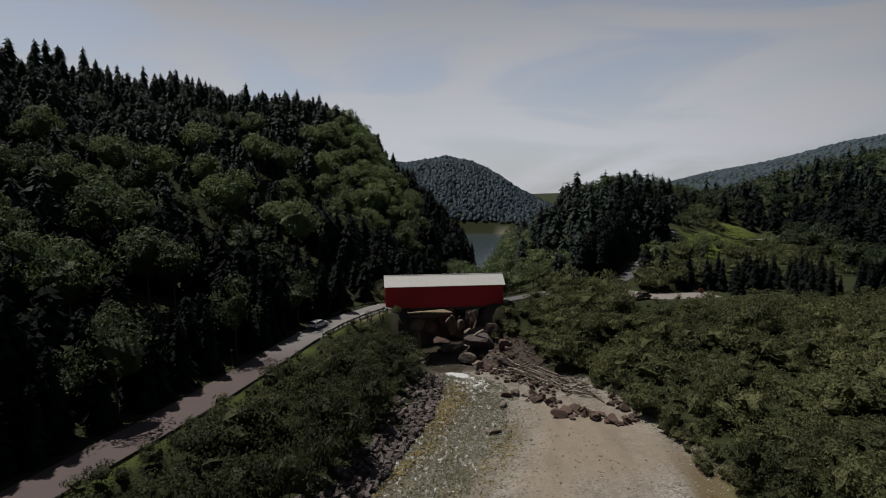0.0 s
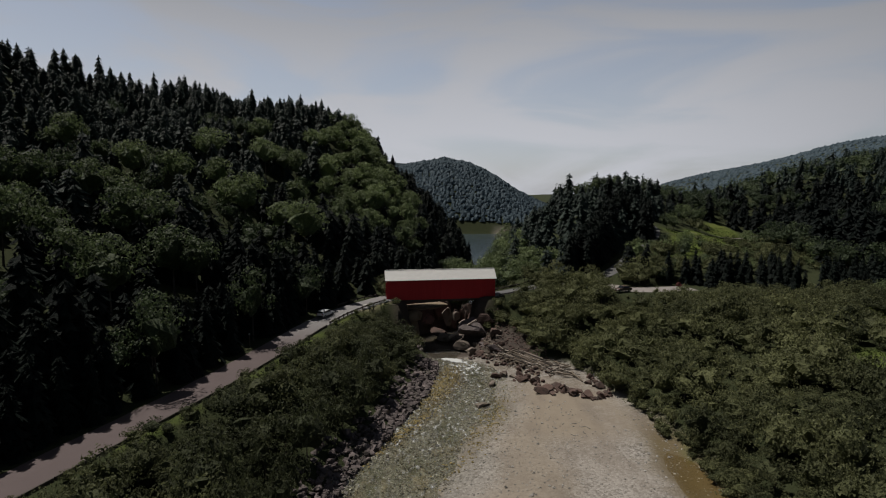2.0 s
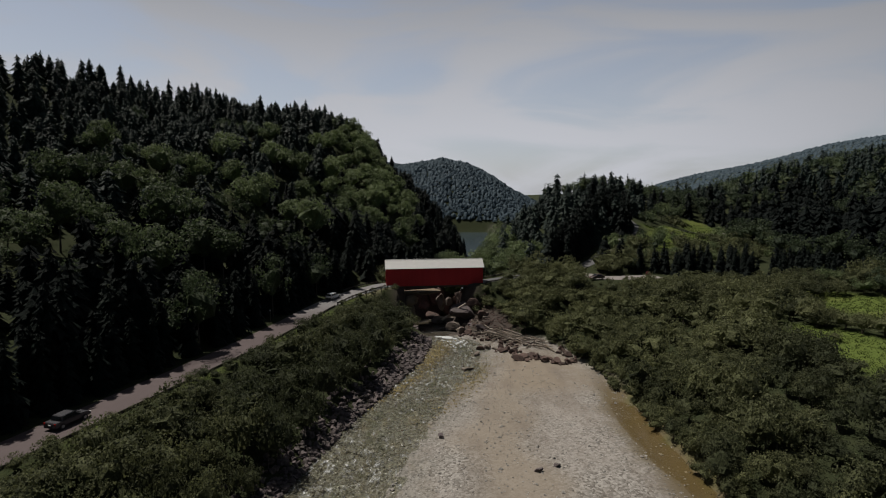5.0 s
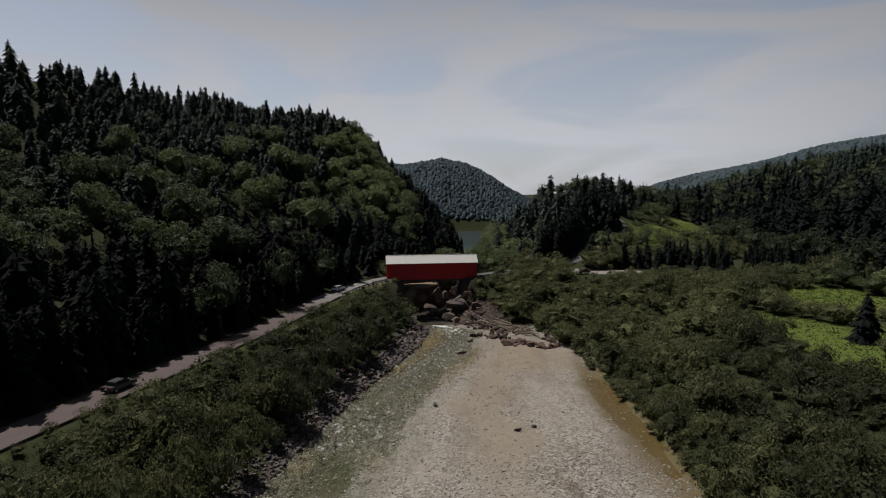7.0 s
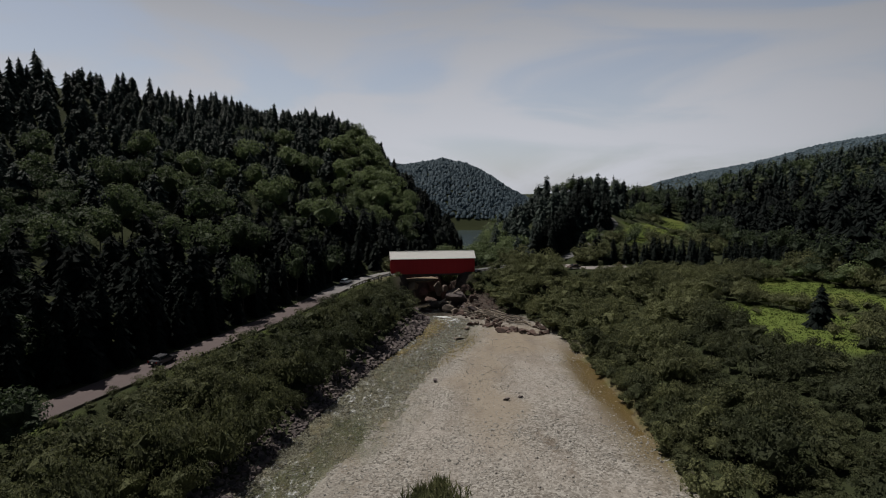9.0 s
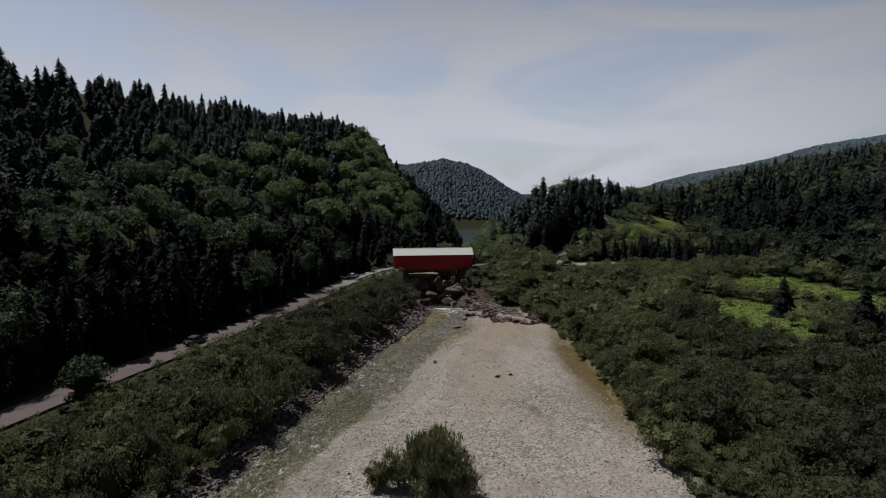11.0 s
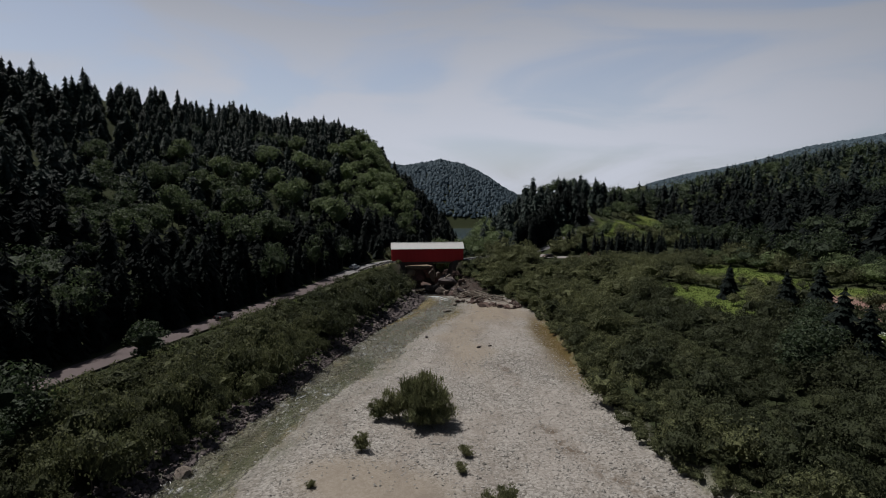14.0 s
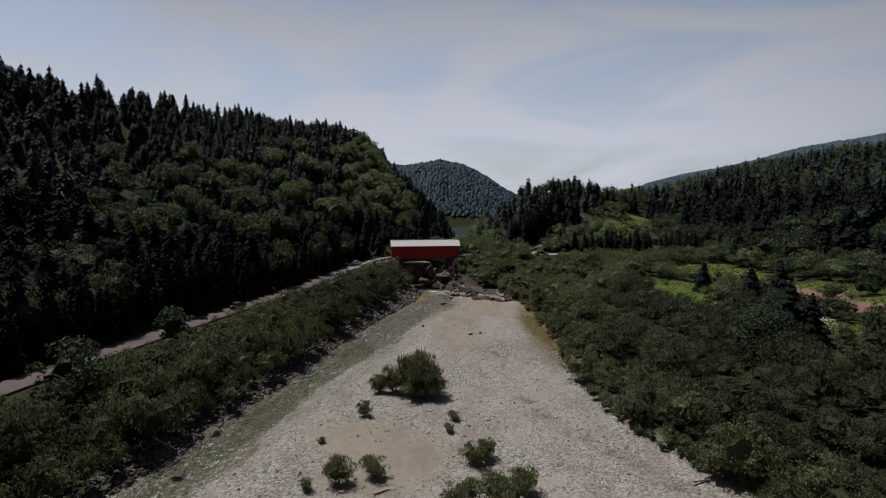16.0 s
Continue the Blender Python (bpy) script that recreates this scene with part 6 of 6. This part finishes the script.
# ---- vehicles ----
def car(m, paint, label, estate=True):
    e = thing("car", m, label, "car", "cars on the roads")
    L, W = 2.3, 0.92
    prof = [(-L, 0.35), (-L, 0.75), (-L + 0.06, 1.0), (L - 0.9, 1.0), (L - 0.15, 0.82), (L, 0.65), (L, 0.35)]

    def loft(profile, widths, bev):
        bm = bmesh.new()
        rows_ = [[bm.verts.new((px, s * w, pz)) for (px, pz), w in zip(profile, widths)] for s in (-1, 1)]
        n = len(profile)
        for i in range(n):
            bm.faces.new((rows_[0][i], rows_[0][(i + 1) % n], rows_[1][(i + 1) % n], rows_[1][i]))
        bm.faces.new(rows_[0]); bm.faces.new(list(reversed(rows_[1])))
        bmesh.ops.recalc_face_normals(bm, faces=bm.faces)
        bmesh.ops.bevel(bm, geom=list(bm.edges), offset=bev, segments=2, affect="EDGES")
        return bm
    part("body", loft(prof, [W * 0.94, W, W, W, W * 0.95, W * 0.9, W * 0.88], 0.06), paint, e)
    rear = -L + 0.12 if estate else -L + 0.75
    cab = [(rear, 0.98), (rear + 0.22, 1.52), (0.15, 1.58), (1.05, 0.98)]
    cabin = part("cabin", loft(cab, [W * 0.95, W * 0.78, W * 0.78, W * 0.95], 0.05), paint, e)
    for s in (-1, 1):
        bm = bmesh.new()
        vs = [bm.verts.new(p) for p in ((rear + 0.25, s * W * 0.935, 1.06), (0.80, s * W * 0.945, 1.06), (0.12, s * W * 0.805, 1.48), (rear + 0.38, s * W * 0.805, 1.46))]
        f = bm.faces.new(vs)
        ext = bmesh.ops.extrude_face_region(bm, geom=[f])
        for v_ in ext["geom"]:
            if isinstance(v_, bmesh.types.BMVert):
                v_.co.y += s * 0.02
        bmesh.ops.recalc_face_normals(bm, faces=bm.faces)
        part("side_window", bm, GLASS, cabin, "dark side glass")
    for pts, nm in ((((rear + 0.02, -0.72, 1.08), (rear + 0.02, 0.72, 1.08), (rear + 0.16, 0.64, 1.44), (rear + 0.16, -0.64, 1.44)), "rear_window"), (((1.0, -0.74, 1.06), (1.0, 0.74, 1.06), (0.30, 0.64, 1.53), (0.30, -0.64, 1.53)), "windscreen")):
        bm = bmesh.new()
        vs = [bm.verts.new(Vector(p)) for p in pts]
        f = bm.faces.new(vs)
        ext = bmesh.ops.extrude_face_region(bm, geom=[f])
        for v_ in ext["geom"]:
            if isinstance(v_, bmesh.types.BMVert):
                v_.co += Vector((-0.06 if nm == "rear_window" else 0.06, 0, 0.05))
        bmesh.ops.recalc_face_normals(bm, faces=bm.faces)
        part(nm, bm, GLASS, cabin, "dark glass")
    for sx in (-1.4, 1.4):
        for s in (-1, 1):
            bm = bmesh.new()
            rod(bm, (sx, s * (W - 0.2), 0.34), (sx, s * (W + 0.02), 0.34), 0.34, 0.34, 16)
            wheel = part("wheel", bm, RUBBER, e)
            bm = bmesh.new()
            rod(bm, (sx, s * (W - 0.02), 0.34), (sx, s * (W + 0.035), 0.34), 0.21, 0.19, 12)
            part("rim", bm, STEEL, wheel, "grey metal rim")
    for s in (-1, 1):
        part("tail_lamp", new_box(-L - 0.02, -L + 0.1, s * 0.78 - 0.1, s * 0.78 + 0.1, 0.72, 0.98, bevel=0.02), TAIL_RED, e, "red tail lamp")
        part("headlamp", new_box(L - 0.2, L - 0.01, s * 0.7 - 0.15, s * 0.7 + 0.15, 0.62, 0.76, bevel=0.02), LAMP_WHITE, e, "clear headlamp")
        part("mirror", new_box(0.72, 0.86, s * (W + 0.03) - 0.09, s * (W + 0.03) + 0.09, 1.02, 1.16, bevel=0.02), paint, e)
    part("bumper", new_box(-L - 0.05, -L + 0.12, -0.85, 0.85, 0.36, 0.58, bevel=0.04), RUBBER, e, "dark rear bumper")
    part("number_plate", new_box(-L - 0.03, -L + 0.02, -0.2, 0.2, 0.66, 0.78), PAINT_WHITE, e, "plain pale plate")
    return e


car(pose(-25.2, 102.6, float(road_z(102.6)) + 0.07, 0, 0, 68), WHITE_CAR, "white sport utility car driving on the road to the bridge")
car(pose(-42.6, 32.6, float(road_z(32.6)) + 0.07, 0, 0, 74.5), DARK_CAR, "dark car in the shade on the hillside road", False)
car(pose(48.6, 124.4, 10.75, 0, 0, 200), BROWN_CAR, "dark bronze car parked on the pale gravel", False)


# ---- rocks and logs ----
BLOCKS = [crag_mesh("boulder", RED_ROCK, 260 + i, 2) for i in range(6)]
SLABS = {m: [crag_mesh("boulder", m, 320 + 10 * k + i) for i in range(5)] for k, m in enumerate((TAN_ROCK, RED_ROCK, RIPRAP))}


def boulder(x, y, z, sx, sy, sz, turn, mat, label, i, tilt=0.0, group="boulders in the gorge"):
    ob = new("boulder", SLABS[mat][i % 5])
    ob.matrix_basis = Matrix.LocRotScale((x, y, z), Euler((tilt, tilt * 0.6, radians(turn))), (sx, sy, sz))
    return tagged(ob, label, "boulder", group)

for i, (bx, by, bz, sx, sy, sz, turn, mat, label) in enumerate((
        (2.0, 129.4, 2.6, 2.6, 2.4, 5.2, 20, TAN_ROCK, "pale upright block of rock standing in the gorge"),
        (4.6, 130.6, 2.4, 2.2, 2.2, 2.6, 55, TAN_ROCK, "pale broken block leaning on the gorge floor"),
        (6.2, 128.4, 0.8, 2.8, 2.4, 2.6, 10, TAN_ROCK, "pale broken block leaning on the gorge floor"),
        (2.4, 123.0, -1.0, 6.0, 4.0, 2.6, -12, TAN_ROCK, "flat mossy tan slab at the edge of the pool"),
        (0.2, 126.6, -0.6, 4.6, 3.4, 2.6, 30, RED_ROCK, "dark broken rubble block on the gorge floor"),
        (9.4, 117.2, 2.0, 8.2, 5.6, 6.4, 18, RIPRAP, "large purple-grey boulder on the gorge side"),
        (5.6, 113.4, -0.9, 3.6, 2.6, 2.4, -20, TAN_ROCK, "pale rounded boulder beside the white water"),
        (7.2, 107.4, -0.4, 2.8, 2.2, 1.9, 12, TAN_ROCK, "low tan rock beside the white water"),
        (9.6, 105.4, 0.0, 2.4, 1.9, 1.7, 33, RED_ROCK, "dark angular boulder at the foot of the slope"),
        (12.6, 106.0, 0.9, 2.6, 2.2, 2.0, 5, RIPRAP, "purple-grey rock among the driftwood"),
        (13.4, 111.4, 3.4, 3.2, 2.8, 3.0, 48, RED_ROCK, "dark angular boulder at the foot of the slope"),
        (-8.2, 118.0, 0.4, 3.6, 3.6, 4.4, 15, RED_ROCK, "dark rock wall under the bridge end"),
        (-5.4, 113.0, -1.0, 2.4, 2.2, 2.4, 33, RIPRAP, "purple-grey rock at the edge of the pool"),
        (-4.6, 109.0, -0.8, 2.2, 1.8, 1.8, 75, RIPRAP, "purple-grey rock at the edge of the pool"),
        (11.6, 123.4, 3.4, 4.6, 4.4, 5.4, 35, RED_ROCK, "dark rock wall under the bridge end"),
        (12.0, 117.6, 5.2, 4.4, 4.0, 4.6, 12, RED_ROCK, "dark angular boulder at the foot of the slope"),
        (-4.0, 134.0, 0.0, 4.8, 3.6, 5.4, 15, RED_ROCK, "dark rock wall in the shaded gorge"),
        (9.4, 133.0, 0.0, 4.6, 4.4, 5.0, 44, RED_ROCK, "dark rock wall in the shaded gorge"))):
    boulder(bx, by, bz, sx, sy, sz, turn, mat, label, i, 0.10 * (i % 3 - 1))
rnd = random.Random(43)
for i in range(34):
    bx, by = rnd.uniform(8.0, 16.0), rnd.uniform(103.5, 117)
    if bx > 19 - 0.3 * (by - 103.5):
        continue
    s_ = rnd.uniform(0.4, 1.2)
    boulder(bx, by, gz(bx, by) + 0.15 * s_, s_ * 1.3, s_, s_ * 0.9, rnd.uniform(0, 360), (RED_ROCK, TAN_ROCK, RIPRAP)[i % 3], "broken rock on the gorge slope above the log jam", i, rnd.uniform(-0.4, 0.4))
LEDGES = [crag_mesh("boulder", LEDGE, 280 + i, 3) for i in range(3)]
for i, (bx, by, bz, sx, sy, sz) in enumerate(((-4.4, 123.6, 7.0, 11.5, 6.4, 2.4), (-6.6, 121.6, 4.6, 5.6, 4.6, 3.6), (-8.0, 121.6, 1.4, 6.0, 4.6, 4.0))):
    boulder(bx, by, bz, sx, sy, sz, 8, TAN_ROCK, "flat tan rock ledge under the bridge end", i, 0.04).data = LEDGES[i]
wall = thing("retaining_wall", pose(-15.8, 114.4, 0, 0, 0, 47), "pale concrete wing wall below the guard rail", "retaining wall")
part("slab", new_box(-3.6, 3.6, -0.3, 0.3, 4.0, 9.55, bevel=0.05), CONCRETE, wall)
part("coping", new_box(-3.75, 3.75, -0.42, 0.42, 9.55, 9.8, bevel=0.04), CONCRETE, wall)
rnd = random.Random(44)
# dark rocks added behind the bridge as a backdrop for the gorge's black shade
for i in range(9):
    bx, by = rnd.uniform(-9, 12), rnd.uniform(138, 147)
    s_ = rnd.uniform(3.0, 5.5)
    boulder(bx, by, max(gz(bx, by), -1.5) + rnd.uniform(0.1, 0.5) * s_, s_ * 1.2, s_, s_ * 1.25, rnd.uniform(0, 360), RED_ROCK, "dark broken rock in the shaded gorge wall", i, rnd.uniform(-0.3, 0.3))
for i in range(70):
    k = rnd.random()
    bx, by = 8 + 15 * k + rnd.gauss(0, 1.4), 106 - 15.5 * k + rnd.gauss(0, 2.0)
    s_ = rnd.uniform(0.4, 1.15)
    boulder(bx, by, gz(bx, by) + 0.22 * s_, s_ * rnd.uniform(1.0, 1.6), s_, s_ * rnd.uniform(0.7, 1.0), rnd.uniform(0, 360), RED_ROCK, "dark angular rock among the jammed logs", i, rnd.uniform(-0.4, 0.4), "rocks in the log jam").data = BLOCKS[i % 6]
rnd = random.Random(31)
HEAP = ((15.5, 92.5), (17.2, 87.5), (20.0, 82.0), (22.6, 81.4), (25.3, 79.0), (27.6, 76.6), (30.2, 78.4), (30.8, 83.0), (30.2, 86.5))
for i in range(118):
    k = rnd.random() * 8
    j = min(int(k), 7)
    if j > 5 and rnd.random() < 0.6:
        continue
    bx, by = (HEAP[j][m] + (HEAP[j + 1][m] - HEAP[j][m]) * (k - j) + rnd.gauss(0, 1.15 if j < 3 else 0.75) for m in (0, 1))
    s_ = rnd.uniform(0.35, 1.0) * (1.9 if rnd.random() < 0.32 else 1.0)
    boulder(bx, by, gz(bx, by) + 0.20 * s_, s_ * rnd.uniform(1.0, 1.5), s_, s_ * rnd.uniform(0.7, 1.0), rnd.uniform(0, 360), RED_ROCK, "dark red-brown boulder in the heap across the sand", i, rnd.uniform(-0.5, 0.5), "boulders on the sand").data = BLOCKS[i % 6]
for i, (bx, by, s, mat) in enumerate(((28.5, 84, 1.3, RED_ROCK), (30, 82, 1.6, RED_ROCK), (29.6, 84.4, 1.0, RED_ROCK), (2.2, 44.6, 1.1, RIPRAP), (14.5, 34, 0.9, RIPRAP), (17, 35.2, 0.7, RIPRAP), (10.4, 85.5, 1.3, TAN_ROCK), (13.2, 90.5, 1.6, TAN_ROCK), (14.8, 89.6, 1.1, TAN_ROCK), (-26.2, -19.5, 1.7, TAN_ROCK), (-25, -31, 1.5, RED_ROCK))):
    boulder(bx, by, gz(bx, by) + 0.2 * s, s * 1.2, s, s * 0.75, 40 * i, mat, "single stone lying on the gravel bar", i, 0.1, "stones on the bar")
boulder(7.3, 75.2, gz(7.3, 75.2) + 0.25, 3.0, 1.7, 0.8, 5, TAN_ROCK, "flat pale slab lying in the riffle", 2, 0.03, "stones on the bar")


def log_mesh(seed, mat, length, r):
    bm = bmesh.new()
    rod(bm, (-length / 2, 0, 0), (length / 2, 0, 0), r, r * 0.7, 8, r * 0.35, seed)
    me = bpy.data.meshes.new("log")
    bm.to_mesh(me)
    bm.free()
    me.materials.append(mat)
    return me


crib = thing("log_crib", pose(18.0, 97.0, 1.2, 0, 5, -46), "collapsed crib of parallel weathered logs on the river bank", "log crib")
for i in range(14):
    part_mesh("log", log_mesh(i, (TIMBER, DARK_WOOD, TIMBER, DRIFTWOOD, DARK_WOOD)[i % 5], 6.2 - 0.2 * i + 0.9 * ((i * 53) % 4), 0.09 + 0.014 * (i % 4)), crib, "", pose(0.4 * (i % 3), -2.6 + i * 0.44, 0.30 + 0.10 * (i % 3), 0, (i * 29) % 9 - 4, (i * 37) % 23 - 11))
for i in range(5):
    part_mesh("cross_log", log_mesh(40 + i, TIMBER, 7.0, 0.2), crib, "", pose(-4.2 + 2.1 * i, 0.2, -0.1, 0, 0, 88 + i))
rnd = random.Random(8)
for i in range(120):
    lx, ly = rnd.uniform(11, 27), 0
    ly = 103.5 - 0.95 * (lx - 12) + rnd.uniform(-4.0, 5.0)
    ob = new("driftwood_log", log_mesh(60 + i, DRIFTWOOD if rnd.random() < 0.22 else TIMBER if rnd.random() < 0.6 else DARK_WOOD, rnd.uniform(0.9, 4.6), rnd.uniform(0.06, 0.19)))
    ob.matrix_basis = pose(lx, ly, gz(lx, ly) + 0.3 + rnd.uniform(0, 0.5), 0, rnd.uniform(-12, 12), rnd.uniform(-90, 60))
    tagged(ob, "bleached driftwood log in the jam on the bank", "log", "driftwood logs")
for lx, ly, ln, turn in ((0.6, -35.4, 2.6, 35), (41, -26, 4.0, -10), (39.5, -33, 5, 15)):
    ob = new("driftwood_log", log_mesh(int(99 + lx), DRIFTWOOD, ln, 0.14))
    ob.matrix_basis = pose(lx, ly, gz(lx, ly) + 0.15, 0, 4, turn)
    tagged(ob, "single bleached driftwood log", "log", "driftwood logs")


ob = new("driftwood_log", log_mesh(99, DRIFTWOOD, 9.6, 0.36))
ob.matrix_basis = pose(5.9, 117.0, 2.6, 0, -36, -33)
tagged(ob, "long bleached trunk leaning up the gorge side", "log", "driftwood logs")


# ---- loose stones: the largest count, last ----
def stone_arrays(seed):
    me = block_mesh("stone_shape", PEBBLE, seed)
    V = np.array([v.co[:] for v in me.vertices])
    F = np.array([p.vertices[:] for p in me.polygons])
    bpy.data.meshes.remove(me)
    return V, F, np.zeros(len(F), int), np.zeros(len(V))


def cobble_arrays(seed):
    """A small cobble of eight faces, uneven and flattened."""
    rt = np.random.RandomState(seed)
    V = np.array([(1, 0, 0), (0, 1, 0), (-1, 0, 0), (0, -1, 0), (0, 0, 0.9), (0, 0, -0.9)], float) * rt.uniform(0.35, 0.62, (6, 1)) + rt.uniform(-0.1, 0.1, (6, 3))
    F = np.array([(0, 1, 4), (1, 2, 4), (2, 3, 4), (3, 0, 4), (1, 0, 5), (2, 1, 5), (3, 2, 5), (0, 3, 5)])
    return V, F, np.zeros(8, int), np.zeros(6)


def scree(name, templates, rows_, mat, label, category):
    return stand(name, templates, rows_, [mat], label, category)


rnd = np.random.RandomState(21)
n = 2600
yy = rnd.uniform(-62, 100, n)
xx = toe_left(yy) + 0.9 - np.abs(rnd.normal(0, 2.6, n))
zz = ground_z(xx, yy)
size = rnd.uniform(0.4, 1.15, n) * (0.8 + 0.35 * smooth(yy, 20, 70))
first = np.argsort(np.abs(yy - 66))[:300]
riprap = thing("riprap_bank", pose(0, 0, 0), "bank of broken purple-grey rocks along the water", "rock bank", kind="structure")
RIP = [block_mesh("rock", RIPRAP, 200 + i) for i in range(8)]
for i in first:
    ob = part_mesh("rock", RIP[i % 8], riprap)
    s = size[i]
    ob.matrix_basis = Matrix.LocRotScale((xx[i], yy[i], zz[i] + 0.16 * s), Euler((rnd.uniform(-0.5, 0.5), rnd.uniform(-0.5, 0.5), rnd.uniform(0, 6.28))), (s * 1.25, s, s * 0.8))
rest = np.setdiff1d(np.arange(n), first)
scree("riprap_stones", [stone_arrays(210 + i) for i in range(9)], np.stack([xx[rest], yy[rest], zz[rest] + 0.16 * size[rest], size[rest], rnd.uniform(0.6, 1.0, len(rest)), rnd.uniform(0, 6.28, len(rest)), rnd.uniform(0, 1, len(rest))], 1), RIPRAP, "broken purple-grey rocks lining the river bank", "rocks")
n = 27000
yy = np.where(rnd.uniform(0, 1, n) < 0.5, rnd.uniform(-62, 102, n), rnd.uniform(-58, 25, n))
k = rnd.uniform(0, 1, n)
xx = toe_left(yy) + k * (bar_right(yy) - toe_left(yy))
patch = 0.5 + 0.5 * ripple(xx, yy, 7.0, 8.0) + rnd.uniform(-0.5, 0.5, n) - 0.65 * inside(xx, yy, 21, 74, 9, 16, -8, 0.3, 0.5) - 0.55 * inside(xx, yy, -1, -26, 8, 9)
keep = patch > 0.25
xx, yy = xx[keep], yy[keep]
size = rnd.uniform(0.14, 0.38, len(xx)) * np.where(rnd.uniform(0, 1, len(xx)) > 0.93, 1.8, 1.0)
scree("gravel_stones", [cobble_arrays(230 + i) for i in range(9)], np.stack([xx, yy, ground_z(xx, yy) + 0.12 * size, size, rnd.uniform(0.35, 0.65, len(xx)), rnd.uniform(0, 6.28, len(xx)), rnd.uniform(0, 1, len(xx))], 1), PEBBLE, "rounded pale cobbles scattered over the gravel bar", "stones")
n = 12000
yy = rnd.uniform(-62, 104, n)
xx = toe_left(yy) + rnd.uniform(-0.2, 1.0, n) * (water_right(yy) - toe_left(yy))
clump = 0.5 + 0.5 * ripple(xx, yy * 0.6, 3.5, 3.0) + rnd.uniform(-0.4, 0.4, n) - 0.9 * (1 - smooth(yy, 12, 36)) * smooth((xx - toe_left(yy)) / (water_right(yy) - toe_left(yy)), 0.4, 0.55)
xx, yy = xx[clump > 0.35], yy[clump > 0.35]
size = rnd.uniform(0.12, 0.36, len(xx)) * np.where(rnd.uniform(0, 1, len(xx)) > 0.97, 1.9, 1.0)
scree("river_cobbles", [cobble_arrays(250 + i) for i in range(9)], np.stack([xx, yy, ground_z(xx, yy) + 0.18 * size, size, rnd.uniform(0.5, 0.9, len(xx)), rnd.uniform(0, 6.28, len(xx)), rnd.uniform(0, 1, len(xx))], 1), WET_STONE, "dark wet cobbles breaking the shallow water", "stones")
n = 2000
k = rnd.uniform(0, 1, n)
spot = np.where(rnd.uniform(0, 1, n) < 0.55, 0, rnd.randint(1, 3, n))
yy = np.choose(spot, [86 + rnd.normal(0, 5.5, n), 66 + rnd.normal(0, 6, n), 68 + rnd.normal(0, 8, n)])
xx = np.choose(spot, [0.6 + 0.25 * (yy - 86) + rnd.normal(0, 1.5, n), -4.6 + 0.5 * (yy - 66) + rnd.normal(0, 0.8, n), 8.0 + 0.36 * (yy - 68) + rnd.normal(0, 1.5, n)])
size = rnd.uniform(0.15, 0.48, n)
scree("ochre_cobbles", [cobble_arrays(270 + i) for i in range(9)], np.stack([xx, yy, np.maximum(ground_z(xx, yy), bed(yy) - 0.12) + 0.12 * size, size, rnd.uniform(0.4, 0.8, n), rnd.uniform(0, 6.28, n), rnd.uniform(0, 1, n)], 1), OCHRE_STONE, "ochre-yellow cobbles along the water's edge", "stones")
n = 1500
xx, yy = rnd.uniform(8, 24, n), rnd.uniform(92, 118, n)
keep = (xx > 8 + 0.35 * np.abs(yy - 106)) & (xx < 33 - 0.16 * (yy - 60) - 0.5 * np.clip(yy - 100, 0, 40)) & (yy > 108 - 0.75 * (xx - 8))
xx, yy = xx[keep], yy[keep]
size = rnd.uniform(0.2, 0.75, len(xx))
scree("slope_rubble", [cobble_arrays(290 + i) for i in range(9)], np.stack([xx, yy, ground_z(xx, yy) + 0.14 * size, size, rnd.uniform(0.5, 0.9, len(xx)), rnd.uniform(0, 6.28, len(xx)), rnd.uniform(0, 1, len(xx))], 1), RED_ROCK, "dark brown rubble on the slope above the log jam", "stones")
